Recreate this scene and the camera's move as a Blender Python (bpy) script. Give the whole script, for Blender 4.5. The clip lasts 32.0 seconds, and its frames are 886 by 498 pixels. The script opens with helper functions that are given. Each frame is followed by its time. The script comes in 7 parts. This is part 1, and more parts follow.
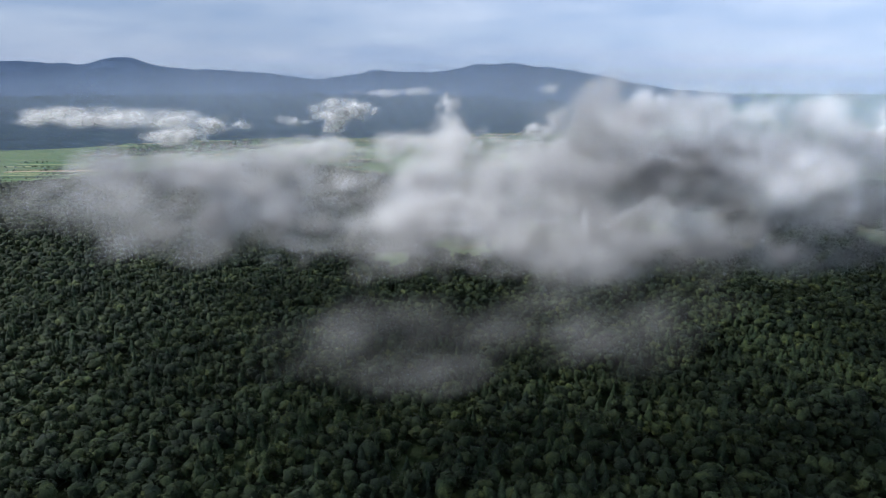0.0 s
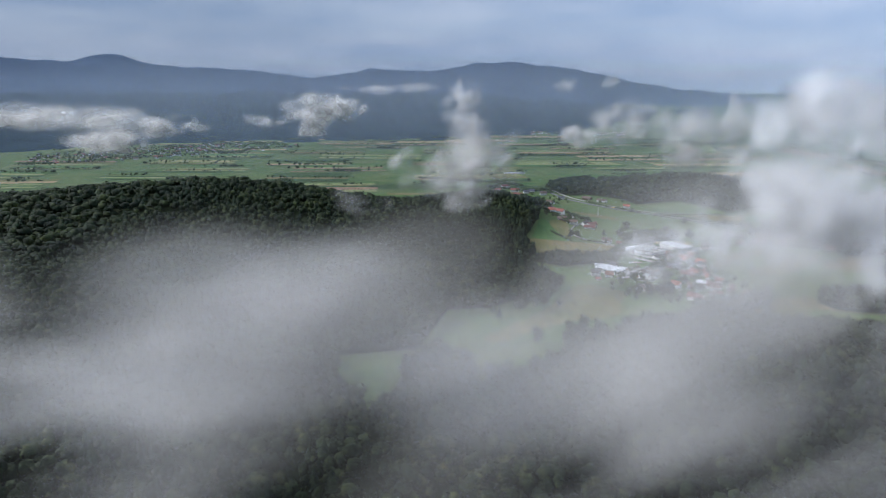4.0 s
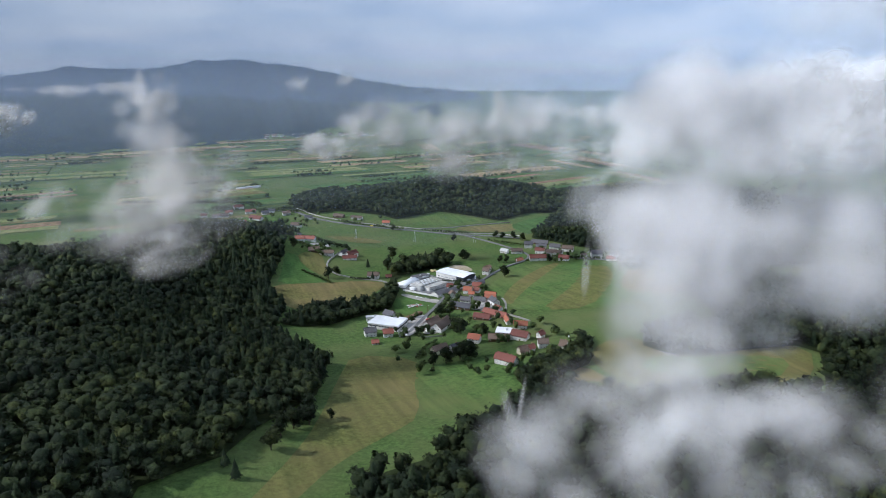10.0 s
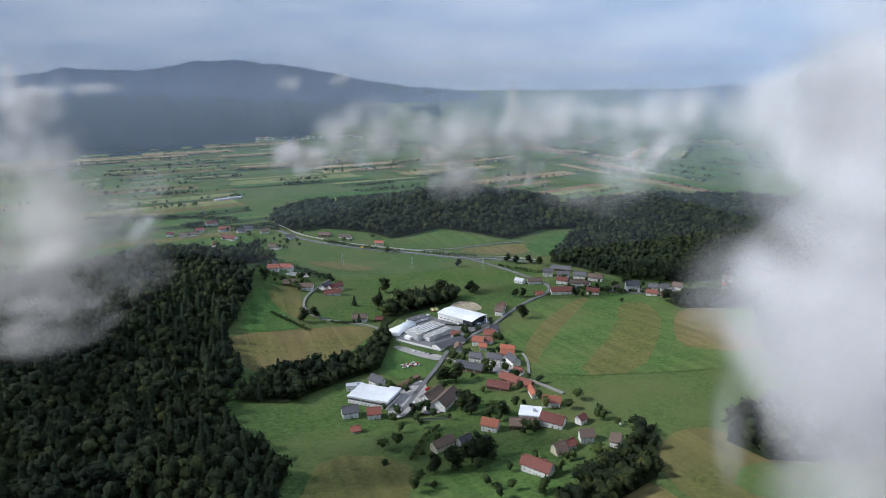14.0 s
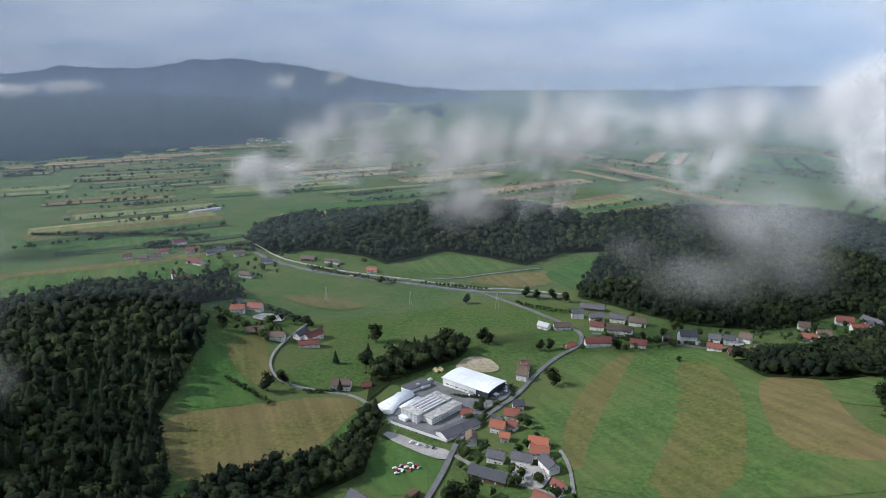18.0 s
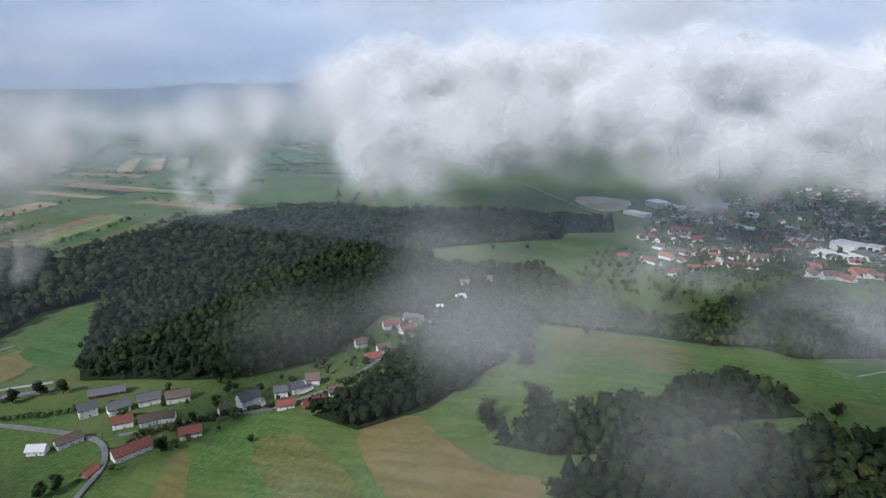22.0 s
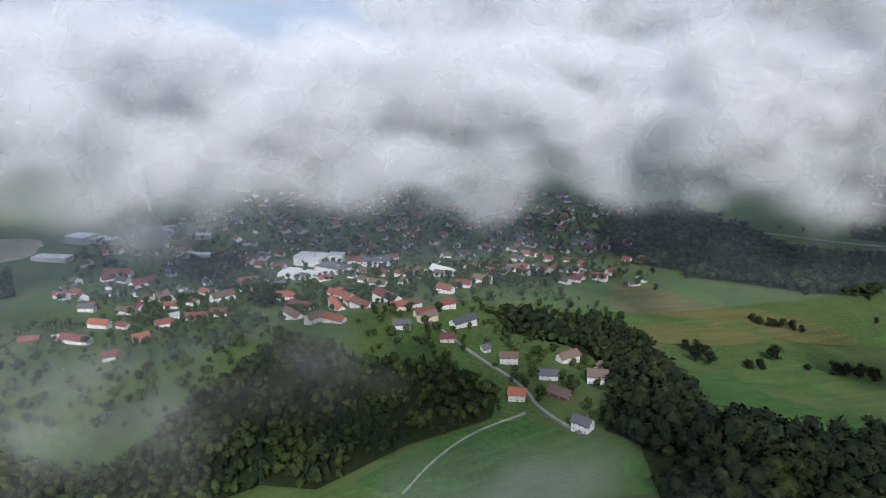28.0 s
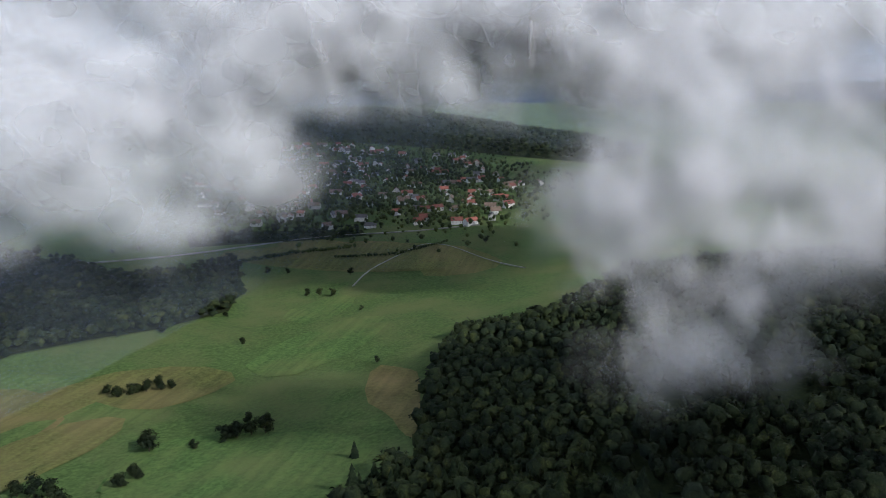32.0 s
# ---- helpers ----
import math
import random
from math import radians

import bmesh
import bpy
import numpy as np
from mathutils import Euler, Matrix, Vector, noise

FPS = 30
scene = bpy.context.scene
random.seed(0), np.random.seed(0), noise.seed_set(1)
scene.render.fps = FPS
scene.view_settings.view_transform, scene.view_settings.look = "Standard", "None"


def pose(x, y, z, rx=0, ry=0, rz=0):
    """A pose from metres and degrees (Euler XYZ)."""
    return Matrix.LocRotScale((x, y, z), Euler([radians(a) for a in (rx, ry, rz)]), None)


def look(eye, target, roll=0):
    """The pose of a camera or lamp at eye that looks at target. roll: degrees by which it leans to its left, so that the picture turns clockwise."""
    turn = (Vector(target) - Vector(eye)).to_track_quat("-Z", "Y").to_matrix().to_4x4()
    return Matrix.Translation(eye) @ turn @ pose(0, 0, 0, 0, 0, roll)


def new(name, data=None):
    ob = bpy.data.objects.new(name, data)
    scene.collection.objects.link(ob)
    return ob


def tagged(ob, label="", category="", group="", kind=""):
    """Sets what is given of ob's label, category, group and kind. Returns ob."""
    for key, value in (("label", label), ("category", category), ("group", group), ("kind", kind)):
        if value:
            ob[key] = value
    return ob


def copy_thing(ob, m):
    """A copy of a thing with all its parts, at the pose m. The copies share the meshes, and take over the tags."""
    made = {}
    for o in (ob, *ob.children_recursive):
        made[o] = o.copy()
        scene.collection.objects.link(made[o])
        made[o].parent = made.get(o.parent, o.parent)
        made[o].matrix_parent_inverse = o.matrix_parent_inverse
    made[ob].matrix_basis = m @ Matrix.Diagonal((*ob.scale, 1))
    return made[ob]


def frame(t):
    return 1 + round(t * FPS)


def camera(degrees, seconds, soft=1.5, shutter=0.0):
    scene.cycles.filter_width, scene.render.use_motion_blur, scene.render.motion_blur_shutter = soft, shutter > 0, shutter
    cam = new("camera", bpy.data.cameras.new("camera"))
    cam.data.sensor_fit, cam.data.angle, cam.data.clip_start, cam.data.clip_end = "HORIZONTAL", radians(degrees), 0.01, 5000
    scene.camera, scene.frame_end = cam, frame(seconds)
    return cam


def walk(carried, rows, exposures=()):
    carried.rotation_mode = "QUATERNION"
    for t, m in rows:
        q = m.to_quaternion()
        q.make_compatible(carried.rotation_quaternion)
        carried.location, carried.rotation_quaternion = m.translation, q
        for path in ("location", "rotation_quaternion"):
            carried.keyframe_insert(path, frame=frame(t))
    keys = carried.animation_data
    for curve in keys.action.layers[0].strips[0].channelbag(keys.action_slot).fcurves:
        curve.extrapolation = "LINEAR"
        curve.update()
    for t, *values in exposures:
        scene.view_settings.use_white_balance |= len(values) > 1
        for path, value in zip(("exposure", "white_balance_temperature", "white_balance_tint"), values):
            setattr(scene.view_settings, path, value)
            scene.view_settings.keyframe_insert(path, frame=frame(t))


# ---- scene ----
cam = camera(68.0, 32.0, 0.9)
# seconds, x, y, z, pitch, roll, heading
PATH = [
    (0.0, 0.00, 0.00, 75.00, -14.25, 0.26, -0.06),
    (0.5, -0.44, 16.65, 74.40, -14.35, 0.26, -0.06),
    (1.0, -0.88, 34.68, 73.91, -14.35, 0.36, -0.06),
    (1.5, -1.31, 53.46, 72.77, -14.25, 0.43, 0.04),
    (2.0, -2.63, 72.23, 71.62, -14.25, 0.46, -0.06),
    (2.5, -3.50, 84.72, 70.72, -14.25, 0.56, -0.06),
    (3.0, -4.38, 94.64, 70.47, -14.25, 0.58, -0.17),
    (3.5, -4.38, 102.22, 69.90, -14.25, 0.48, -0.17),
    (5.5, -6.58, 126.12, 69.27, -14.25, 0.41, -0.68),
    (6.0, -7.01, 131.56, 69.25, -14.25, 0.51, -0.68),
    (6.5, -6.57, 137.00, 69.23, -14.22, 0.38, -7.08),
    (7.0, -6.13, 142.87, 69.10, -14.25, 0.06, -18.69),
    (7.5, -4.37, 148.31, 69.09, -14.17, -0.01, -21.86),
    (8.0, -2.17, 153.65, 68.65, -14.24, -0.02, -22.27),
    (8.5, -0.41, 159.09, 68.64, -14.22, 0.03, -22.48),
    (9.0, 1.79, 164.11, 68.74, -14.31, -0.05, -22.58),
    (9.5, 3.99, 169.55, 68.73, -14.30, -0.03, -22.68),
    (10.0, 5.75, 174.99, 68.72, -14.30, -0.03, -22.68),
    (10.5, 7.95, 180.33, 68.28, -14.30, -0.13, -22.68),
    (11.0, 9.71, 185.77, 68.27, -14.29, -0.11, -22.78),
    (11.5, 11.91, 190.68, 67.94, -14.30, -0.23, -22.68),
    (12.0, 14.11, 196.12, 67.93, -14.30, -0.23, -22.68),
    (12.5, 16.31, 201.56, 67.92, -14.40, -0.23, -22.68),
    (13.0, 18.51, 206.58, 68.01, -14.41, -0.35, -22.57),
    (13.5, 20.71, 212.34, 67.47, -14.30, -0.33, -22.68),
    (14.0, 22.91, 217.35, 67.57, -14.31, -0.35, -22.57),
    (14.5, 25.11, 222.69, 67.13, -14.31, -0.35, -22.57),
    (16.5, 32.60, 243.50, 66.87, -14.31, -0.05, -22.58),
    (17.0, 34.80, 248.40, 66.54, -14.32, -0.08, -22.48),
    (17.5, 37.00, 253.85, 66.53, -14.32, -0.08, -22.48),
    (18.0, 38.76, 258.86, 66.63, -14.32, -0.08, -22.48),
    (18.5, 40.52, 264.20, 66.19, -14.32, -0.08, -22.48),
    (19.0, 42.72, 269.21, 66.28, -14.32, -0.08, -22.48),
    (19.5, 44.92, 274.23, 66.38, -14.31, -0.05, -22.58),
    (20.0, 46.68, 279.14, 66.05, -14.30, -0.19, -25.54),
    (20.5, 49.32, 284.58, 66.04, -14.41, -0.31, -36.38),
    (21.0, 52.40, 288.63, 65.93, -14.52, -0.49, -49.27),
    (21.5, 56.80, 292.69, 65.83, -14.59, -0.51, -60.52),
    (22.0, 62.08, 295.78, 65.52, -14.66, -0.47, -66.40),
    (22.5, 67.36, 298.34, 64.90, -14.70, -0.25, -72.58),
    (23.0, 73.08, 300.15, 64.91, -14.75, -0.35, -79.65),
    (23.5, 79.25, 301.01, 64.72, -14.82, -0.26, -87.71),
    (24.0, 85.41, 301.33, 64.22, -14.90, -0.27, -96.03),
    (24.5, 92.01, 300.79, 63.93, -14.84, -0.13, -97.91),
    (25.0, 98.17, 300.68, 63.53, -14.74, -0.04, -98.33),
    (25.5, 104.33, 300.04, 62.81, -14.58, 0.08, -100.21),
    (27.5, 128.10, 295.23, 61.86, -14.50, 0.21, -107.56),
    (28.0, 133.82, 293.31, 61.47, -14.40, 0.25, -112.65),
    (28.5, 139.54, 291.07, 61.61, -14.38, 0.11, -119.88),
    (29.0, 145.26, 287.33, 61.22, -14.30, 0.13, -126.12),
    (29.5, 150.10, 283.71, 61.26, -14.32, 0.01, -136.34),
    (30.0, 154.94, 278.58, 60.76, -14.24, -0.21, -146.94),
    (30.5, 158.46, 273.14, 60.80, -14.17, -0.41, -155.50),
    (31.0, 161.55, 266.20, 60.30, -14.11, -0.60, -162.26),
    (31.5, 163.31, 259.80, 60.12, -14.14, -0.66, -165.01),
    (32.0, 164.63, 253.28, 59.51, -14.11, -0.73, -167.34),
]
walk(cam, [(t, pose(x, y, z, 90 + p, 0, h) @ pose(0, 0, 0, 0, 0, r)) for t, x, y, z, p, r, h in PATH],
     exposures=[(0.0, 0.46, 5700, 12), (2.0, -0.02, 5600, 12), (3.2, -0.05, 5600, 12), (5.0, 0.32, 5750, 12), (7.0, 0.32, 5750, 12), (12.0, 0.08, 5750, 12), (19.0, 0.12, 5850, 12), (23.0, 0.02, 5850, 14), (29.0, 0.0, 5850, 14), (32.0, 0.0, 5850, 14)])
scene.cycles.transparent_max_bounces = 96

# ---- light ----
SUN_AZIMUTH, SUN_HEIGHT = 160.0, 36.0  # degrees anticlockwise from +x; above the horizon
world = bpy.data.worlds.new("sky")
scene.world = world
world.use_nodes = True
wn, wl = world.node_tree.nodes, world.node_tree.links
sky = wn.new("ShaderNodeTexSky")
sky.sky_type, sky.sun_disc = "NISHITA", False
sky.sun_elevation, sky.sun_rotation = radians(SUN_HEIGHT), radians(90 - SUN_AZIMUTH)
sky.dust_density, sky.air_density = 2.0, 1.2
back = wn["Background"]
back.inputs["Strength"].default_value = 0.1
coord = wn.new("ShaderNodeTexCoord")
stretch = wn.new("ShaderNodeMapping")
stretch.inputs["Scale"].default_value = (2.2, 2.2, 9.0)
wl.new(coord.outputs["Generated"], stretch.inputs["Vector"])
streaks = wn.new("ShaderNodeTexNoise")
streaks.inputs["Scale"].default_value, streaks.inputs["Detail"].default_value = 1.6, 7.0
streaks.inputs["Roughness"].default_value = 0.55
wl.new(stretch.outputs["Vector"], streaks.inputs["Vector"])
cover = wn.new("ShaderNodeValToRGB")
cover.color_ramp.elements[0].position, cover.color_ramp.elements[0].color = 0.36, (3.9, 5.1, 7.0, 1)
cover.color_ramp.elements[1].position, cover.color_ramp.elements[1].color = 0.66, (6.6, 7.4, 8.6, 1)
wl.new(streaks.outputs["Fac"], cover.inputs["Fac"])
veil = wn.new("ShaderNodeMix")
veil.data_type = "RGBA"
veil.inputs["Factor"].default_value = 0.86
wl.new(sky.outputs["Color"], veil.inputs["A"])
wl.new(cover.outputs["Color"], veil.inputs["B"])
# the overcast is thicker towards the mountains
lean = wn.new("ShaderNodeVectorMath")
lean.operation = "DOT_PRODUCT"
lean.inputs[1].default_value = (0.85, -0.5, 0.0)
wl.new(coord.outputs["Generated"], lean.inputs[0])
thick = wn.new("ShaderNodeMapRange")
thick.inputs["From Min"].default_value, thick.inputs["From Max"].default_value = -0.75, 0.55
thick.inputs["To Min"].default_value, thick.inputs["To Max"].default_value = 0.6, 1.08
wl.new(lean.outputs["Value"], thick.inputs["Value"])
dim = wn.new("ShaderNodeVectorMath")
dim.operation = "SCALE"
wl.new(veil.outputs["Result"], dim.inputs[0])
wl.new(thick.outputs["Result"], dim.inputs["Scale"])
wl.new(dim.outputs["Vector"], back.inputs["Color"])

sun = new("sun", bpy.data.lights.new("sun", "SUN"))
sun.data.energy, sun.data.angle, sun.data.color = 3.9, radians(1.5), (1.0, 0.95, 0.86)
a, e = radians(SUN_AZIMUTH), radians(SUN_HEIGHT)
sun.matrix_world = look((0, 0, 0), (-math.cos(a) * math.cos(e), -math.sin(a) * math.cos(e), -math.sin(e)))


# ---- materials ----
def material(name, rough=0.9, metal=0.0, spec=0.2):
    m = bpy.data.materials.new(name)
    m.use_nodes = True
    b = m.node_tree.nodes["Principled BSDF"]
    b.inputs["Roughness"].default_value, b.inputs["Metallic"].default_value = rough, metal
    b.inputs["Specular IOR Level"].default_value = spec
    return m, m.node_tree.nodes, m.node_tree.links, b


def ramp(n, stops):
    r = n.new("ShaderNodeValToRGB")
    while len(r.color_ramp.elements) < len(stops):
        r.color_ramp.elements.new(0.5)
    for el, (p, c) in zip(r.color_ramp.elements, stops):
        el.position, el.color = p, (*c, 1)
    return r


def noise_node(n, l, scale, detail=4.0, rough=0.6, vector=None, stretch_by=None):
    t = n.new("ShaderNodeTexNoise")
    t.inputs["Scale"].default_value, t.inputs["Detail"].default_value, t.inputs["Roughness"].default_value = scale, detail, rough
    if vector is not None:
        if stretch_by:
            mp = n.new("ShaderNodeMapping")
            mp.inputs["Rotation"].default_value = (0, 0, radians(stretch_by[0]))
            mp.inputs["Scale"].default_value = stretch_by[1]
            l.new(vector, mp.inputs["Vector"])
            vector = mp.outputs["Vector"]
        l.new(vector, t.inputs["Vector"])
    return t


def blend(n, l, kind, fac, a, b):
    m = n.new("ShaderNodeMix")
    m.data_type, m.blend_type = "RGBA", kind
    for key, v in (("Factor", fac), ("A", a), ("B", b)):
        if hasattr(v, "is_linked"):
            l.new(v, m.inputs[key])
        else:
            m.inputs[key].default_value = v if key == "Factor" else (*v, 1)
    return m.outputs["Result"]


def bumped(n, l, b, height, strength, distance):
    bp = n.new("ShaderNodeBump")
    bp.inputs["Strength"].default_value, bp.inputs["Distance"].default_value = strength, distance
    l.new(height, bp.inputs["Height"])
    l.new(bp.outputs["Normal"], b.inputs["Normal"])


def ground_paint(name, dark, light, patch, furrow=None):
    """Grass or crop: broad patches, fine mottling and, for crops, lines along the furrows."""
    m, n, l, b = material(name, 0.95, 0.0, 0.1)
    pos = n.new("ShaderNodeNewGeometry").outputs["Position"]
    broad = noise_node(n, l, 0.05, 5.0, 0.6, pos)
    fine = noise_node(n, l, 1.1, 6.0, 0.7, pos)
    base = ramp(n, [(0.36, tuple(c * 0.8 for c in dark)), (0.64, tuple(c * 1.1 for c in light))])
    l.new(fine.outputs["Fac"], base.inputs["Fac"])
    spot = ramp(n, [(0.42, (0, 0, 0)), (0.68, (1, 1, 1))])
    l.new(broad.outputs["Fac"], spot.inputs["Fac"])
    colour = blend(n, l, "MIX", spot.outputs["Color"], base.outputs["Color"], patch)
    if furrow is not None:
        rows = noise_node(n, l, 1.0, 2.0, 0.5, pos, (furrow, (0.5, 0.012, 0.5)))
        lines = ramp(n, [(0.36, (0.86, 0.88, 0.86)), (0.64, (1.12, 1.1, 1.06))])
        l.new(rows.outputs["Fac"], lines.inputs["Fac"])
        colour = blend(n, l, "MULTIPLY", 1.0, colour, lines.outputs["Color"])
    l.new(colour, b.inputs["Base Color"])
    bumped(n, l, b, fine.outputs["Fac"], 0.5, 0.3)
    return m


grass = ground_paint("grass", (0.052, 0.092, 0.026), (0.078, 0.125, 0.034), (0.1, 0.12, 0.044))
mown = ground_paint("mown_meadow", (0.088, 0.1, 0.031), (0.118, 0.128, 0.04), (0.145, 0.125, 0.052), 62)
lush = ground_paint("lush_meadow", (0.046, 0.1, 0.026), (0.062, 0.128, 0.032), (0.075, 0.125, 0.036), 30)
bright = ground_paint("bright_meadow", (0.058, 0.108, 0.03), (0.082, 0.14, 0.038), (0.105, 0.13, 0.045), 74)
stubble = ground_paint("stubble_field", (0.1, 0.102, 0.033), (0.138, 0.128, 0.046), (0.17, 0.13, 0.062), 66)
sand = ground_paint("bare_sandy_soil", (0.3, 0.25, 0.17), (0.4, 0.34, 0.25), (0.2, 0.2, 0.1))
ploughed = ground_paint("ploughed_soil", (0.16, 0.1, 0.06), (0.22, 0.14, 0.09), (0.2, 0.15, 0.08), 10)
pale_crop = ground_paint("pale_crop", (0.13, 0.16, 0.05), (0.17, 0.2, 0.07), (0.2, 0.2, 0.09), 20)
tan_crop = ground_paint("ripe_crop", (0.24, 0.19, 0.09), (0.31, 0.25, 0.13), (0.26, 0.18, 0.1), 20)
dark_crop = ground_paint("dark_crop", (0.03, 0.06, 0.018), (0.042, 0.08, 0.024), (0.05, 0.08, 0.03), 20)
# soil under the woods, with canopy shade put into its very dark colour
darkened_forest_soil = ground_paint("darkened_forest_floor", (0.015, 0.022, 0.008), (0.03, 0.04, 0.014), (0.02, 0.03, 0.01))


def mineral(name, dark, light, scale, rough=0.9, bump=0.1):
    m, n, l, b = material(name, rough)
    pos = n.new("ShaderNodeNewGeometry").outputs["Position"]
    fine, wide = noise_node(n, l, scale, 6.0, 0.65, pos), noise_node(n, l, scale * 0.12, 4.0, 0.6, pos)
    r = ramp(n, [(0.3, dark), (0.7, light)])
    l.new(fine.outputs["Fac"], r.inputs["Fac"])
    w = ramp(n, [(0.3, (0.7, 0.7, 0.7)), (0.7, (1.1, 1.1, 1.1))])
    l.new(wide.outputs["Fac"], w.inputs["Fac"])
    l.new(blend(n, l, "MULTIPLY", 1.0, r.outputs["Color"], w.outputs["Color"]), b.inputs["Base Color"])
    bumped(n, l, b, fine.outputs["Fac"], 0.3, bump)
    return m


asphalt = mineral("asphalt", (0.13, 0.13, 0.13), (0.2, 0.2, 0.195), 2.5)
concrete = mineral("pale_gravel_road", (0.2, 0.195, 0.18), (0.3, 0.29, 0.27), 2.0)
gravel = mineral("gravel_yard", (0.3, 0.28, 0.25), (0.45, 0.43, 0.4), 3.0)
plaster = mineral("white_plaster", (0.66, 0.65, 0.62), (0.8, 0.79, 0.77), 1.5, 0.9, 0.01)
cream = mineral("cream_plaster", (0.58, 0.52, 0.38), (0.7, 0.64, 0.48), 1.5, 0.9, 0.01)
timber = mineral("weathered_timber", (0.1, 0.07, 0.045), (0.17, 0.12, 0.08), 4.0, 0.9, 0.02)
white_sheet = mineral("white_roof_sheet", (0.72, 0.73, 0.74), (0.82, 0.83, 0.84), 0.8, 0.5, 0.01)
stained_roof = mineral("stained_roof", (0.2, 0.19, 0.16), (0.62, 0.61, 0.57), 1.0, 0.8, 0.02)
dark_steel = mineral("dark_cladding", (0.035, 0.04, 0.05), (0.055, 0.06, 0.07), 2.0, 0.5, 0.01)
bark = mineral("bark", (0.05, 0.04, 0.03), (0.1, 0.08, 0.06), 8.0, 0.95, 0.05)


def tiles(name, dark, light):
    """Roof tiles: courses across the slope, weathering and a random tint for each house."""
    m, n, l, b = material(name, 0.75, 0.0, 0.3)
    tc = n.new("ShaderNodeTexCoord")
    w = n.new("ShaderNodeTexWave")
    w.wave_type, w.bands_direction = "BANDS", "Z"
    w.inputs["Scale"].default_value, w.inputs["Distortion"].default_value = 3.2, 0.6
    l.new(tc.outputs["Object"], w.inputs["Vector"])
    fine = noise_node(n, l, 5.0, 6.0, 0.7, tc.outputs["Object"])
    r = ramp(n, [(0.28, dark), (0.72, light)])
    l.new(fine.outputs["Fac"], r.inputs["Fac"])
    tint = n.new("ShaderNodeObjectInfo")
    shade = ramp(n, [(0.0, (0.72, 0.74, 0.78)), (1.0, (1.2, 1.15, 1.1))])
    l.new(tint.outputs["Random"], shade.inputs["Fac"])
    l.new(blend(n, l, "MULTIPLY", 1.0, r.outputs["Color"], shade.outputs["Color"]), b.inputs["Base Color"])
    bumped(n, l, b, w.outputs["Fac"], 0.35, 0.06)
    return m


slate = tiles("slate_roof", (0.07, 0.07, 0.078), (0.13, 0.13, 0.14))
umber = tiles("brown_roof", (0.1, 0.075, 0.06), (0.18, 0.13, 0.1))
maroon = tiles("maroon_roof", (0.14, 0.05, 0.04), (0.22, 0.085, 0.065))
brick_red = tiles("red_roof", (0.2, 0.07, 0.05), (0.29, 0.11, 0.08))
orange = tiles("orange_roof", (0.27, 0.095, 0.055), (0.38, 0.14, 0.085))
pale = tiles("pale_roof", (0.42, 0.43, 0.44), (0.58, 0.59, 0.6))
m, n, l, b = material("window_glass", 0.08, 0.0, 0.5)
b.inputs["Base Color"].default_value = (0.03, 0.04, 0.05, 1)
glass = m


def plain(name, colour, rough=0.6, metal=0.0):
    m, n, l, b = material(name, rough, metal, 0.4)
    t = noise_node(n, l, 3.0, 5.0, 0.6, n.new("ShaderNodeNewGeometry").outputs["Position"])
    r = ramp(n, [(0.3, tuple(c * 0.82 for c in colour)), (0.7, colour)])
    l.new(t.outputs["Fac"], r.inputs["Fac"])
    l.new(r.outputs["Color"], b.inputs["Base Color"])
    return m


frame_white = plain("white_frame", (0.75, 0.75, 0.74))
wood_brown = plain("brown_wood", (0.14, 0.08, 0.045))
rubber = plain("tyre_rubber", (0.03, 0.03, 0.03), 0.9)
steel = plain("galvanised_steel", (0.5, 0.51, 0.52), 0.4, 0.6)
yellow_paint = plain("yellow_paint", (0.7, 0.5, 0.03), 0.4)
tarp = plain("pale_yellow_tarpaulin", (0.6, 0.52, 0.25), 0.6)
car_paints = [plain("white_car_paint", (0.8, 0.8, 0.8), 0.3), plain("black_car_paint", (0.03, 0.03, 0.035), 0.3),
              plain("red_car_paint", (0.4, 0.03, 0.03), 0.3), plain("silver_car_paint", (0.5, 0.51, 0.53), 0.3, 0.4)]


def foliage(name, dark, light, odd, scale):
    """Leaves: each clump its own tint, each tree its own hue."""
    m, n, l, b = material(name, 0.85, 0.0, 0.15)
    g = n.new("ShaderNodeNewGeometry")
    tree_hue = noise_node(n, l, scale, 2.0, 0.5, g.outputs["Position"])
    r = ramp(n, [(0.34, dark), (0.56, light), (0.74, odd)])
    l.new(tree_hue.outputs["Fac"], r.inputs["Fac"])
    stand = noise_node(n, l, 0.06, 3.0, 0.6, g.outputs["Position"])
    sr = ramp(n, [(0.34, (0.62, 0.7, 0.8)), (0.66, (1.4, 1.3, 1.02))])
    l.new(stand.outputs["Fac"], sr.inputs["Fac"])
    s = ramp(n, [(0.0, (0.62, 0.66, 0.68)), (1.0, (1.34, 1.28, 1.1))])
    l.new(g.outputs["Random Per Island"], s.inputs["Fac"])
    leaf = noise_node(n, l, 3.6, 4.0, 0.75, g.outputs["Position"])
    lr = ramp(n, [(0.36, (0.58, 0.6, 0.62)), (0.66, (1.4, 1.36, 1.22))])
    l.new(leaf.outputs["Fac"], lr.inputs["Fac"])
    speckled = blend(n, l, "MULTIPLY", 1.0, r.outputs["Color"], lr.outputs["Color"])
    l.new(blend(n, l, "MULTIPLY", 1.0, blend(n, l, "MULTIPLY", 1.0, speckled, s.outputs["Color"]), sr.outputs["Color"]), b.inputs["Base Color"])
    bumped(n, l, b, leaf.outputs["Fac"], 0.8, 0.25)
    return m


